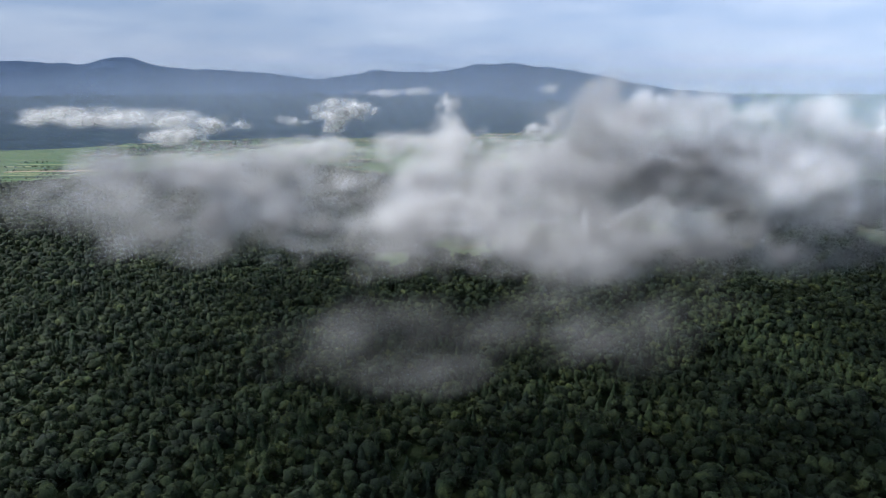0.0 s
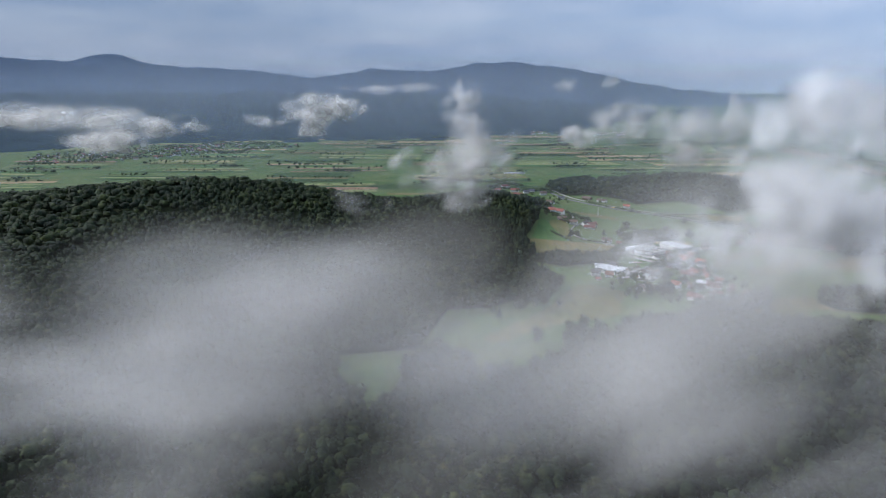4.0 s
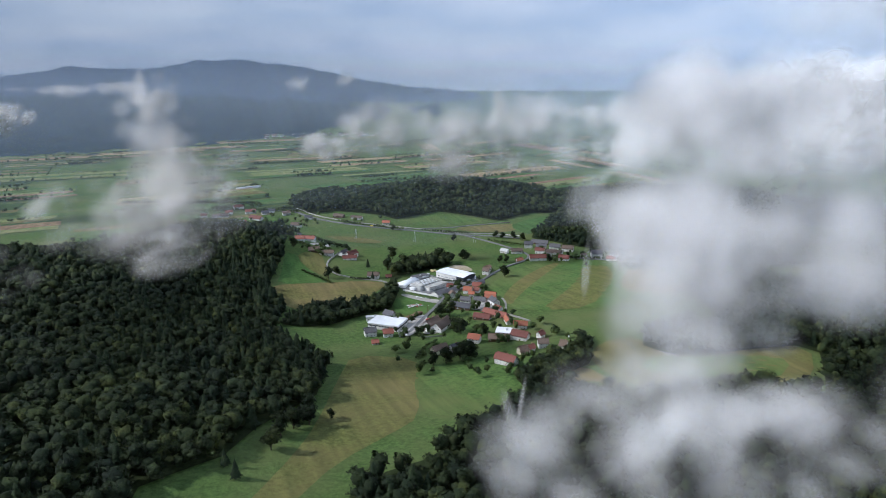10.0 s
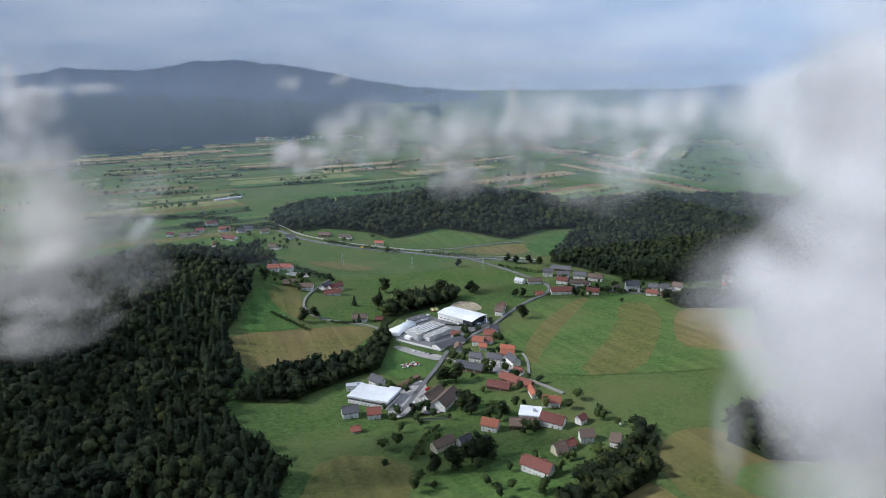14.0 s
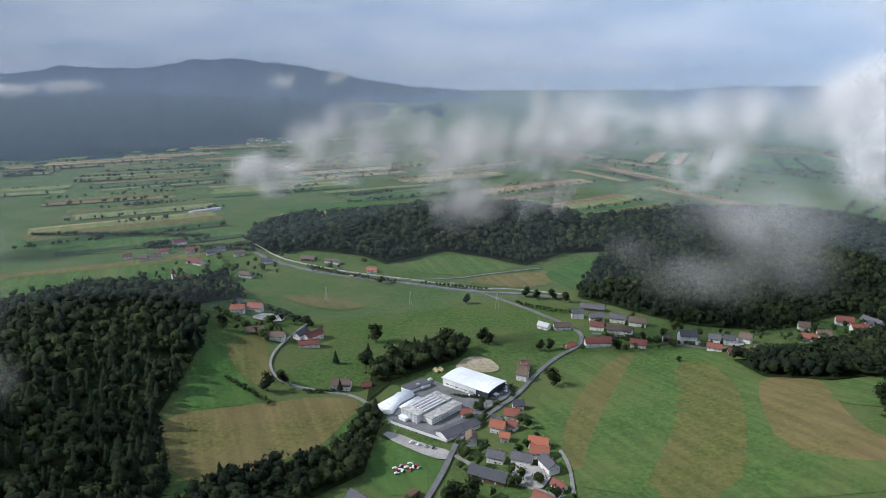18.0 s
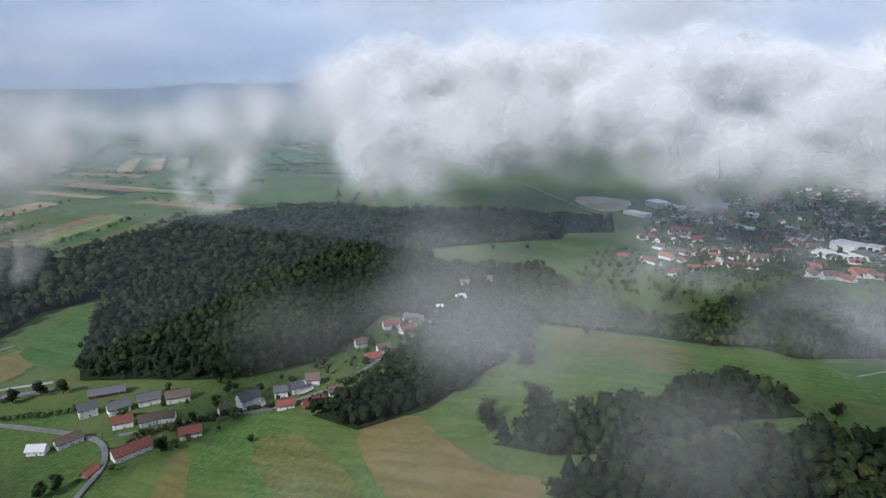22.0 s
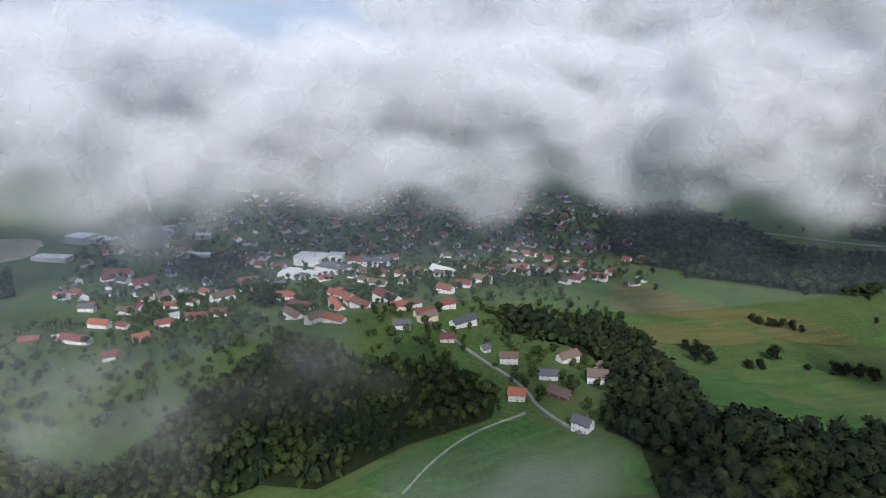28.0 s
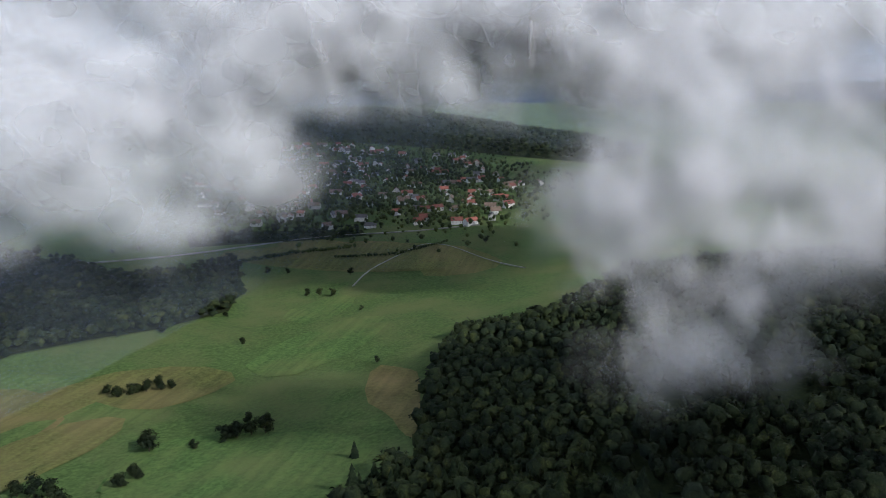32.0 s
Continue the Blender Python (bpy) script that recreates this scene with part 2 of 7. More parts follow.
broadleaf = foliage("broadleaf", (0.012, 0.021, 0.012), (0.022, 0.034, 0.015), (0.046, 0.058, 0.022), 0.4)
needles = foliage("needles", (0.012, 0.023, 0.014), (0.02, 0.034, 0.018), (0.03, 0.044, 0.021), 0.45)
hedge_leaf = foliage("hedge_leaf", (0.024, 0.042, 0.016), (0.042, 0.064, 0.022), (0.058, 0.074, 0.027), 0.3)
# far hills: distance haze is painted into the base colour as blue
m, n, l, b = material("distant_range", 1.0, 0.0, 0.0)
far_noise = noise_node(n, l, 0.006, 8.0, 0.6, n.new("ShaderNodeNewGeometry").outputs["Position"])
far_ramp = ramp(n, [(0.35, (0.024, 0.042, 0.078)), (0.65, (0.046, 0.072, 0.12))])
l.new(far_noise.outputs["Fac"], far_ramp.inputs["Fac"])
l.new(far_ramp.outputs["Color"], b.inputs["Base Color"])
range_haze_blue = m
# foothills: darker, with the same haze blue in the colour
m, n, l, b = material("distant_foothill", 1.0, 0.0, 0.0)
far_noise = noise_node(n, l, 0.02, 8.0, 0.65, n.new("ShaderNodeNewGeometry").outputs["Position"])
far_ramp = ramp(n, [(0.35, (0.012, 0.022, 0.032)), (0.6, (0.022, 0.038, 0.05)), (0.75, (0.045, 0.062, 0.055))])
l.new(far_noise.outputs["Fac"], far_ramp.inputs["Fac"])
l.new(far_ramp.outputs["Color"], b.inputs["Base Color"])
foothill_haze_blue = m


TO_SUN = (math.cos(a) * math.cos(e), math.sin(a) * math.cos(e), math.sin(e))


def vapour(name, density, scale, edge, detail=6.0, colour=(0.93, 0.94, 0.96, 1)):
    """Cloud: thin sheets of droplets that scatter light to both sides and thin out from their middles."""
    m = bpy.data.materials.new(name)
    m.use_nodes = True
    n, l = m.node_tree.nodes, m.node_tree.links
    n.remove(n["Principled BSDF"])
    white, through_light, add, clear, mix = [n.new("ShaderNode" + k) for k in ("BsdfDiffuse", "BsdfTranslucent", "MixShader", "BsdfTransparent", "MixShader")]
    white.inputs["Color"].default_value = through_light.inputs["Color"].default_value = colour
    add.inputs["Fac"].default_value = 0.5
    place = n.new("ShaderNodeNewGeometry").outputs["Position"]
    billow = noise_node(n, l, scale * 1.3, 2.0, 0.5, place)
    ripple, lit_side = n.new("ShaderNodeVectorMath"), n.new("ShaderNodeVectorMath")
    ripple.operation, lit_side.operation = "MULTIPLY_ADD", "NORMALIZE"
    ripple.inputs[1].default_value = (1.1, 1.1, 1.1)
    ripple.inputs[2].default_value = [c - 0.55 for c in TO_SUN]
    l.new(billow.outputs["Color"], ripple.inputs[0])
    l.new(ripple.outputs[0], lit_side.inputs[0])
    for side in (white, through_light):
        l.new(lit_side.outputs[0], side.inputs["Normal"])
    l.new(white.outputs[0], add.inputs[1])
    l.new(through_light.outputs[0], add.inputs[2])
    uv = n.new("ShaderNodeUVMap")
    uv.uv_map = "UVMap"
    ball = n.new("ShaderNodeTexGradient")
    ball.gradient_type = "SPHERICAL"
    l.new(uv.outputs["UV"], ball.inputs["Vector"])
    soft = n.new("ShaderNodeMapRange")
    soft.interpolation_type = "SMOOTHSTEP"
    soft.inputs["From Max"].default_value = 0.6
    l.new(ball.outputs["Fac"], soft.inputs["Value"])
    t = noise_node(n, l, scale, detail, 0.46, place)
    wisps = n.new("ShaderNodeMapRange")
    wisps.interpolation_type = "SMOOTHSTEP"
    wisps.inputs["From Min"].default_value, wisps.inputs["From Max"].default_value = edge
    torn = n.new("ShaderNodeMath")  # the noise eats into the rim of each sheet
    torn.operation = "MULTIPLY_ADD"
    torn.inputs[1].default_value = 0.36
    l.new(ball.outputs["Fac"], torn.inputs[0])
    l.new(t.outputs["Fac"], torn.inputs[2])
    shift = n.new("ShaderNodeMath")
    shift.operation, shift.inputs[1].default_value = "SUBTRACT", 0.16
    l.new(torn.outputs[0], shift.inputs[0])
    l.new(shift.outputs[0], wisps.inputs["Value"])
    mul, mul2 = n.new("ShaderNodeMath"), n.new("ShaderNodeMath")
    mul.operation = mul2.operation = "MULTIPLY"
    l.new(soft.outputs["Result"], mul.inputs[0])
    l.new(wisps.outputs["Result"], mul.inputs[1])
    l.new(mul.outputs[0], mul2.inputs[0])
    mul2.inputs[1].default_value = density
    l.new(mul2.outputs[0], mix.inputs["Fac"])
    l.new(clear.outputs[0], mix.inputs[1])
    l.new(add.outputs[0], mix.inputs[2])
    l.new(mix.outputs[0], n["Material Output"].inputs["Surface"])
    return m


thick_vapour = vapour("thick_cloud", 0.2, 0.065, (0.32, 0.7), 3.5, (0.92, 0.93, 0.95, 1))
thin_vapour = vapour("thin_cloud", 0.075, 0.07, (0.34, 0.68), 3.0)
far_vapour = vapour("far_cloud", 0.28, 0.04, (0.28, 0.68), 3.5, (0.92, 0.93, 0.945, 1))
bank_vapour = vapour("cloud_bank", 0.165, 0.065, (0.28, 0.68), 3.5, (0.95, 0.955, 0.97, 1))
white_vapour = vapour("white_cloud", 0.2, 0.06, (0.32, 0.7), 3.5, (0.96, 0.965, 0.98, 1))
mist_vapour = vapour("mist", 0.042, 0.06, (0.36, 0.7), 3.0, (0.93, 0.94, 0.96, 1))
deck_vapour = vapour("cloud_deck", 0.16, 0.014, (0.3, 0.65), 2.0, (0.8, 0.82, 0.86, 1))
# airlight put into the sheet colour: blue tint for the haze sheets
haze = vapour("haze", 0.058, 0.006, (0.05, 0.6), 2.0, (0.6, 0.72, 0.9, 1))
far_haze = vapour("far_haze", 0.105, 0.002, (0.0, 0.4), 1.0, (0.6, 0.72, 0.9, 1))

# ---- building blocks ----
from mathutils.geometry import delaunay_2d_cdt


def mesh_of(name, verts, faces, mats, smooth=False, slots=None):
    me = bpy.data.meshes.new(name)
    v, f = np.asarray(verts, dtype=np.float32), faces
    if isinstance(f, np.ndarray):
        k = f.shape[1]
        me.vertices.add(len(v))
        me.vertices.foreach_set("co", v.ravel())
        me.loops.add(f.size)
        me.loops.foreach_set("vertex_index", f.astype(np.int32).ravel())
        me.polygons.add(len(f))
        me.polygons.foreach_set("loop_start", np.arange(0, f.size, k, dtype=np.int32))
        me.update(calc_edges=True)
    else:
        me.from_pydata([tuple(p) for p in v], [], f)
    for m in mats if isinstance(mats, (list, tuple)) else [mats]:
        me.materials.append(m)
    if slots is not None:
        me.polygons.foreach_set("material_index", np.asarray(slots, dtype=np.int32))
    if smooth:
        me.polygons.foreach_set("use_smooth", np.ones(len(me.polygons), dtype=bool))
    me.update()
    return me


def part(name, me, parent, label="", at=None):
    ob = new(name, me)
    ob.parent = parent
    if at is not None:
        ob.matrix_basis = at
    return tagged(ob, label)


def box(x0, x1, y0, y1, z0, z1):
    v = [(x, y, z) for z in (z0, z1) for y in (y0, y1) for x in (x0, x1)]
    return v, [(0, 2, 3, 1), (4, 5, 7, 6), (0, 1, 5, 4), (2, 6, 7, 3), (0, 4, 6, 2), (1, 3, 7, 5)]


def boxes(name, rows, mat):
    vs, fs = [], []
    for r in rows:
        v, f = box(*r)
        fs += [tuple(i + len(vs) for i in q) for q in f]
        vs += v
    return mesh_of(name, vs, fs, mat)


# hills and hollows: x, y, height, reach along x and y
HILLS_WEST = [
    (-140, 405, 13.6, 70, 32),
    (-70, 395, 10.6, 50, 32),
    (20, 435, 11.2, 26, 24),
    (-12, 290, 8.9, 30, 45),
    (-70, 300, 4, 60, 60),
    (-260, 300, 11.4, 90, 90),
    (0, 90, 11.2, 90, 80),
    (-80, 190, 2.7, 90, 70),
    (75, 232, 9.5, 34, 34),
    (118, 140, 7.9, 50, 60),
    (-260, 100, 10.2, 110, 110),
    (150, 520, 10.5, 40, 24),
]
HILLS_EAST = [
    (168, 308, 10.3, 30, 36),
    (195, 220, 8.3, 28, 24),
    (270, 256, 8.9, 24, 28),
    (300, 212, 5.2, 22, 22),
    (245, 150, -4.8, 40, 35),
    (250, 40, -11.4, 70, 60),
    (345, 290, -3.8, 45, 55),
    (405, 110, -6.4, 90, 110),
    (430, 320, -5.6, 70, 90),
    (51, 420, -0.1, 22, 20),
    (140, 270, 1.5, 35, 35),
    (110, 315, 3.5, 30, 30),
]
HILLS_FAR = [(380, -330, 34, 130, 90)]


def height(x, y):
    z = 1.0 + 0 * x
    for a, b, h, r, s in HILLS_WEST + HILLS_EAST + HILLS_FAR:
        z = z + h * np.exp(-((x - a) / r) ** 2 / 2 - ((y - b) / s) ** 2 / 2)
    return z


def z_at(x, y):
    return float(height(x, y))


# ---- ground ----
def steps(lo, hi, step, far):
    """Even steps between lo and hi that widen out to the far ends."""
    mid, out, s = list(np.arange(lo, hi + step, step)), [], step
    d = 0.0
    while d < far:
        s *= 1.25
        d += s
        out.append(d)
    return np.array([lo - q for q in reversed(out)] + mid + [mid[-1] + q for q in out])


gx, gy = steps(-330, 480, 3.0, 4400), steps(-120, 620, 3.0, 4400)
X, Y = np.meshgrid(gx, gy)
Z = height(X, Y)
idx = np.arange(X.size).reshape(X.shape)
quads = np.stack([idx[:-1, :-1], idx[:-1, 1:], idx[1:, 1:], idx[1:, :-1]], -1).reshape(-1, 4)
ground = new("ground", mesh_of("ground", np.stack([X, Y, Z], -1).reshape(-1, 3), quads, grass, True))
tagged(ground, "rolling green farmland and valley floor", "ground", kind="structure")


def rounded(poly, times=2):
    p = np.array(poly, float)
    for _ in range(times):
        q = np.roll(p, -1, 0)
        p = np.stack([0.75 * p + 0.25 * q, 0.25 * p + 0.75 * q], 1).reshape(-1, 2)
    return p


def inside(poly, x, y):
    p = np.asarray(poly, float)
    hit = np.zeros(np.shape(x), bool)
    for (x0, y0), (x1, y1) in zip(p, np.roll(p, -1, 0)):
        if y0 != y1:
            hit ^= ((y0 > y) != (y1 > y)) & (x < (x1 - x0) * (y - y0) / (y1 - y0) + x0)
    return hit


laid = [0]


def drape(name, poly, mat, lift, label, category, step=3.0):
    """A sheet that follows the ground inside an outline."""
    p = np.asarray(poly, float)
    edge = []
    for a, b in zip(p, np.roll(p, -1, 0)):
        k = max(1, int(np.hypot(*(b - a)) / step))
        edge += [a + (b - a) * i / k for i in range(k)]
    lo, hi = p.min(0), p.max(0)
    q = np.stack(np.meshgrid(np.arange(lo[0], hi[0], step), np.arange(lo[1], hi[1], step)), -1).reshape(-1, 2)
    q = q[inside(p, q[:, 0], q[:, 1])] if len(q) else q
    pts = [Vector(v) for v in edge] + [Vector(v) for v in q]
    ring = [list(range(len(edge)))]
    out = delaunay_2d_cdt(pts, [], ring, 1, 1e-4)
    v = np.array([tuple(u) for u in out[0]])
    z = height(v[:, 0], v[:, 1]) + lift
    ob = new(name, mesh_of(name, np.column_stack([v, z]), [tuple(f) for f in out[2]], mat, True))
    return tagged(ob, label, category, kind="structure")


FIELD_LABELS = {"mown_meadow": "mown meadow turning yellow-brown in strips", "lush_meadow": "lush dark green meadow", "bright_meadow": "bright green mown meadow on a slope",
                "stubble_field": "yellow-brown stubble field with mowing lines", "bare_sandy_soil": "patch of bare sandy soil", "ploughed_soil": "ploughed reddish strip field", "pale_crop": "pale green crop strip", "ripe_crop": "ripe tan crop strip", "dark_crop": "dark green crop strip"}


def field(poly, mat):
    laid[0] += 1
    return drape("field", rounded(poly, 1), mat, 0.05 + 0.004 * laid[0], FIELD_LABELS[mat.name], "field")


def yard(poly, mat):
    laid[0] += 1
    return drape("yard", rounded(poly, 1), mat, 0.05 + 0.004 * laid[0], "grey paved yard between the buildings" if mat == asphalt else "pale gravel yard", "yard", 1.5)


TRACKS = []


def road(line, width, mat):
    """A ribbon along a smoothed line, with a low verge step at each side."""
    p = np.array(line, float)
    for _ in range(3):
        mid = np.stack([0.75 * p[:-1] + 0.25 * p[1:], 0.25 * p[:-1] + 0.75 * p[1:]], 1).reshape(-1, 2)
        p = np.vstack([p[:1], mid, p[-1:]])
    d = np.gradient(p, axis=0)
    d /= np.maximum(np.hypot(d[:, 0], d[:, 1]), 1e-6)[:, None]
    side = np.column_stack([-d[:, 1], d[:, 0]]) * width / 2
    z = height(p[:, 0], p[:, 1])
    cols = [np.column_stack([p + side * k, z + u]) for k, u in ((1.1, -0.1), (1.0, 0.34), (-1.0, 0.34), (-1.1, -0.1))]
    v = np.stack(cols, 1).reshape(-1, 3)
    f = [(4 * i + j, 4 * i + j + 1, 4 * i + j + 5, 4 * i + j + 4) for i in range(len(p) - 1) for j in range(3)]
    ob = new("road", mesh_of("road", v, f, mat))
    TRACKS.append(p)
    return tagged(ob, "grey asphalt country road" if mat == asphalt else "pale gravel lane through the fields", "road", kind="structure")


# ---- trees ----
T5 = (1 + 5 ** 0.5) / 2
ICO_V = np.array([(-1, T5, 0), (1, T5, 0), (-1, -T5, 0), (1, -T5, 0), (0, -1, T5), (0, 1, T5), (0, -1, -T5), (0, 1, -T5), (T5, 0, -1), (T5, 0, 1), (-T5, 0, -1), (-T5, 0, 1)]) / math.hypot(1, T5)
ICO_F = np.array([(0, 11, 5), (0, 5, 1), (0, 1, 7), (0, 7, 10), (0, 10, 11), (1, 5, 9), (5, 11, 4), (11, 10, 2), (10, 7, 6), (7, 1, 8),
                  (3, 9, 4), (3, 4, 2), (3, 2, 6), (3, 6, 8), (3, 8, 9), (4, 9, 5), (2, 4, 11), (6, 2, 10), (8, 6, 7), (9, 8, 1)])


def lump(rng, c, r, squash=0.85):
    v = ICO_V * (1 + rng.uniform(-0.3, 0.3, (12, 1))) * r * 0.8
    v[:, 2] *= squash
    return v + c, ICO_F, ICO_V


def leaves(rng, c, r, count, size):
    """Leaf clumps: loose triangles standing off the surface of a crown."""
    d = rng.normal(size=(count, 3))
    d[:, 2] = np.abs(d[:, 2]) * 0.9 - 0.25
    d /= np.linalg.norm(d, axis=1)[:, None]
    mid = c + d * r * rng.uniform(0.72, 1.22, (count, 1))
    tri = mid[:, None] + rng.normal(size=(count, 3, 3)) * size
    flip = np.einsum("ij,ij->i", np.cross(tri[:, 1] - tri[:, 0], tri[:, 2] - tri[:, 0]), d) < 0
    tri[flip] = tri[flip][:, ::-1]
    out = d + rng.normal(size=d.shape) * 0.32
    return tri.reshape(-1, 3), np.arange(count * 3).reshape(-1, 3), np.repeat(out, 3, 0)


def gather(bits):
    """Join pieces of a crown: points, triangles and the way each point faces."""
    vs, fs, ns, k = [], [], [], 0
    for v, f, out in bits:
        vs.append(v)
        fs.append(f + k)
        out = out + (0, 0, 0.45)
        ns.append(out / np.linalg.norm(out, axis=1)[:, None])
        k += len(v)
    return np.vstack(vs), np.vstack(fs), np.vstack(ns)


def faced(me, out):
    """Give a crown its soft outward normals."""
    me.normals_split_custom_set_from_vertices(np.asarray(out, dtype=np.float32))
    return me


def broad_crown(rng, lumps, count, size):
    bits = []
    for i in range(lumps):
        a, ring = rng.uniform(0, 6.28), (0.0 if i == 0 else rng.uniform(0.1, 0.2))
        c = np.array([math.cos(a) * ring, math.sin(a) * ring, rng.uniform(0.3, 0.76) if i else 0.55])
        r = rng.uniform(0.15, 0.21) if i else 0.25
        bits.append(lump(rng, c, r, 0.85 if i else 1.5))
        bits.append(leaves(rng, c, r, count // lumps, size))
    return gather(bits)


def fir_crown(rng, tiers, sides):
    bits = []
    for i in range(tiers):
        u = i / tiers
        z, r, h = 0.12 + 0.8 * u, 0.2 * (1 - u) + 0.03, 0.34 * (1 - 0.5 * u)
        a = np.arange(sides) / sides * 6.283 + rng.uniform(0, 6)
        rr = r * np.where(np.arange(sides) % 2, 0.62, 1.1) * rng.uniform(0.85, 1.15, sides)
        v = np.vstack([np.column_stack([np.cos(a) * rr, np.sin(a) * rr, z - 0.04 * (np.arange(sides) % 2 == 0)]), [(0, 0, min(1.0, z + h))]])
        f = np.array([(k, (k + 1) % sides, sides) for k in range(sides)])
        bits.append((v, f, np.vstack([np.column_stack([np.cos(a), np.sin(a), np.full(sides, 0.7)]), [(0, 0, 1)]])))
    return gather(bits)


TREE_RNG = np.random.default_rng(5)
NEAR_BROAD = [broad_crown(TREE_RNG, 3, 84, 0.042) for _ in range(7)]
NEAR_FIR = [fir_crown(TREE_RNG, 5, 10) for _ in range(3)]
MID_BROAD = [broad_crown(TREE_RNG, 2, 34, 0.05) for _ in range(6)]
FAR_BROAD = [broad_crown(TREE_RNG, 1, 8, 0.07) for _ in range(6)]
FAR_FIR = [fir_crown(TREE_RNG, 2, 6) for _ in range(3)]


def plant(name, xy, tall, wide, kinds, templates, mat, label, category="trees", parent=None):
    """Many trees as one mesh."""
    rng = np.random.default_rng(len(xy) + 11)
    vs, fs, ns, k = [], [], [], 0
    z = height(xy[:, 0], xy[:, 1])
    turn = rng.uniform(0, 6.283, len(xy))
    for i, (tv, tf, tn) in enumerate(templates):
        pick = np.nonzero(kinds == i)[0]
        if not len(pick):
            continue
        c, s = np.cos(turn[pick])[:, None], np.sin(turn[pick])[:, None]
        w, h = (tall * wide)[pick][:, None], tall[pick][:, None]
        v = np.stack([(tv[:, 0] * c - tv[:, 1] * s) * w + xy[pick, 0:1], (tv[:, 0] * s + tv[:, 1] * c) * w + xy[pick, 1:2], tv[:, 2] * h + z[pick][:, None]], -1)
        f = tf[None] + (np.arange(len(pick)) * len(tv))[:, None, None] + k
        vs.append(v.reshape(-1, 3))
        fs.append(f.reshape(-1, 3))
        ns.append(np.stack([tn[:, 0] * c - tn[:, 1] * s, tn[:, 0] * s + tn[:, 1] * c, np.broadcast_to(tn[:, 2], (len(pick), len(tn)))], -1).reshape(-1, 3))
        k += v.shape[0] * v.shape[1]
    ob = new(name, faced(mesh_of(name, np.vstack(vs), np.vstack(fs), mat, True), np.vstack(ns)))
    if parent:
        ob.parent = parent
        return ob
    return tagged(ob, label, category, kind="stuff")


HOUSE_SPOTS = []
WAY = np.array([(r[1], r[2]) for r in PATH])


def wood(name, poly, gap, label, fir=0.2, size=4.2, avoid=True, leaf=None):
    """Fill an outline with trees: fine ones where the way passes, coarse ones beyond."""
    rng = np.random.default_rng(len(poly) * 7 + 3)
    p = np.asarray(poly, float)
    lo, hi = p.min(0), p.max(0)
    q = np.stack(np.meshgrid(np.arange(lo[0], hi[0], gap), np.arange(lo[1], hi[1], gap)), -1).reshape(-1, 2)
    q = q + rng.uniform(-0.48, 0.48, q.shape) * gap
    q = q[inside(p, q[:, 0], q[:, 1])]
    # dark sheet over the grass, so gaps between crowns read as shade
    drape("darkened_forest_floor", p, darkened_forest_soil, 0.32, "brown-green forest floor with shade painted in under the trees", "forest floor", 4.0)
    for t in TRACKS:
        q = q[np.min(np.hypot(q[:, None, 0] - t[None, ::3, 0], q[:, None, 1] - t[None, ::3, 1]), 1) > 1.6]
    if HOUSE_SPOTS and avoid:
        hs = np.array(HOUSE_SPOTS)
        q = q[np.min(np.hypot(q[:, None, 0] - hs[None, :, 0], q[:, None, 1] - hs[None, :, 1]), 1) > 3.0]
    near = np.min(np.hypot(q[:, None, 0] - WAY[None, ::2, 0], q[:, None, 1] - WAY[None, ::2, 1]), 1)
    gap_noise = np.array([noise.noise(Vector((a * 0.11, b * 0.11, 8.0))) for a, b in q]) if len(q) else np.zeros(0)
    keep = ((near < 190) | (rng.random(len(q)) < 0.55)) & (gap_noise > -0.52) & (rng.random(len(q)) > 0.06)
    q, near = q[keep], near[keep]
    grove = np.array([noise.noise(Vector((a * 0.02, b * 0.02, 3.0))) for a, b in q]) if len(q) else np.zeros(0)
    is_fir = rng.random(len(q)) < fir + 0.55 * grove
    tall = size * rng.uniform(0.68, 1.2, len(q)) * (1 + 0.25 * gap_noise[keep]) * np.where(is_fir, 1.12, 1.0)
    tall = np.where(near > 190, tall * 1.12, tall)
    wide = rng.uniform(1.0, 1.6, len(q)) * np.where(near > 190, 1.35, 1.0)
    reach = (near > 62).astype(int) + (near > 118)
    for ring in range(3):
        for f in (False, True):
            s = (is_fir == f) & (reach == ring)
            if s.any():
                bank = (NEAR_FIR, NEAR_FIR, FAR_FIR)[ring] if f else (NEAR_BROAD, MID_BROAD, FAR_BROAD)[ring]
                plant(name + ("_firs" if f else ""), q[s], tall[s], wide[s], rng.integers(0, len(bank), s.sum()), bank, needles if f else (leaf or broadleaf), label)


def branch(bm, a, b, r0, r1, n=6):
    axis = (Vector(b) - Vector(a)).normalized()
    side = axis.orthogonal().normalized()
    up = axis.cross(side)
    rings = [[bm.verts.new(Vector(c) + (side * math.cos(6.2832 * k / n) + up * math.sin(6.2832 * k / n)) * r) for k in range(n)] for c, r in ((a, r0), (b, r1))]
    for k in range(n):
        bm.faces.new((rings[0][k], rings[0][(k + 1) % n], rings[1][(k + 1) % n], rings[1][k]))


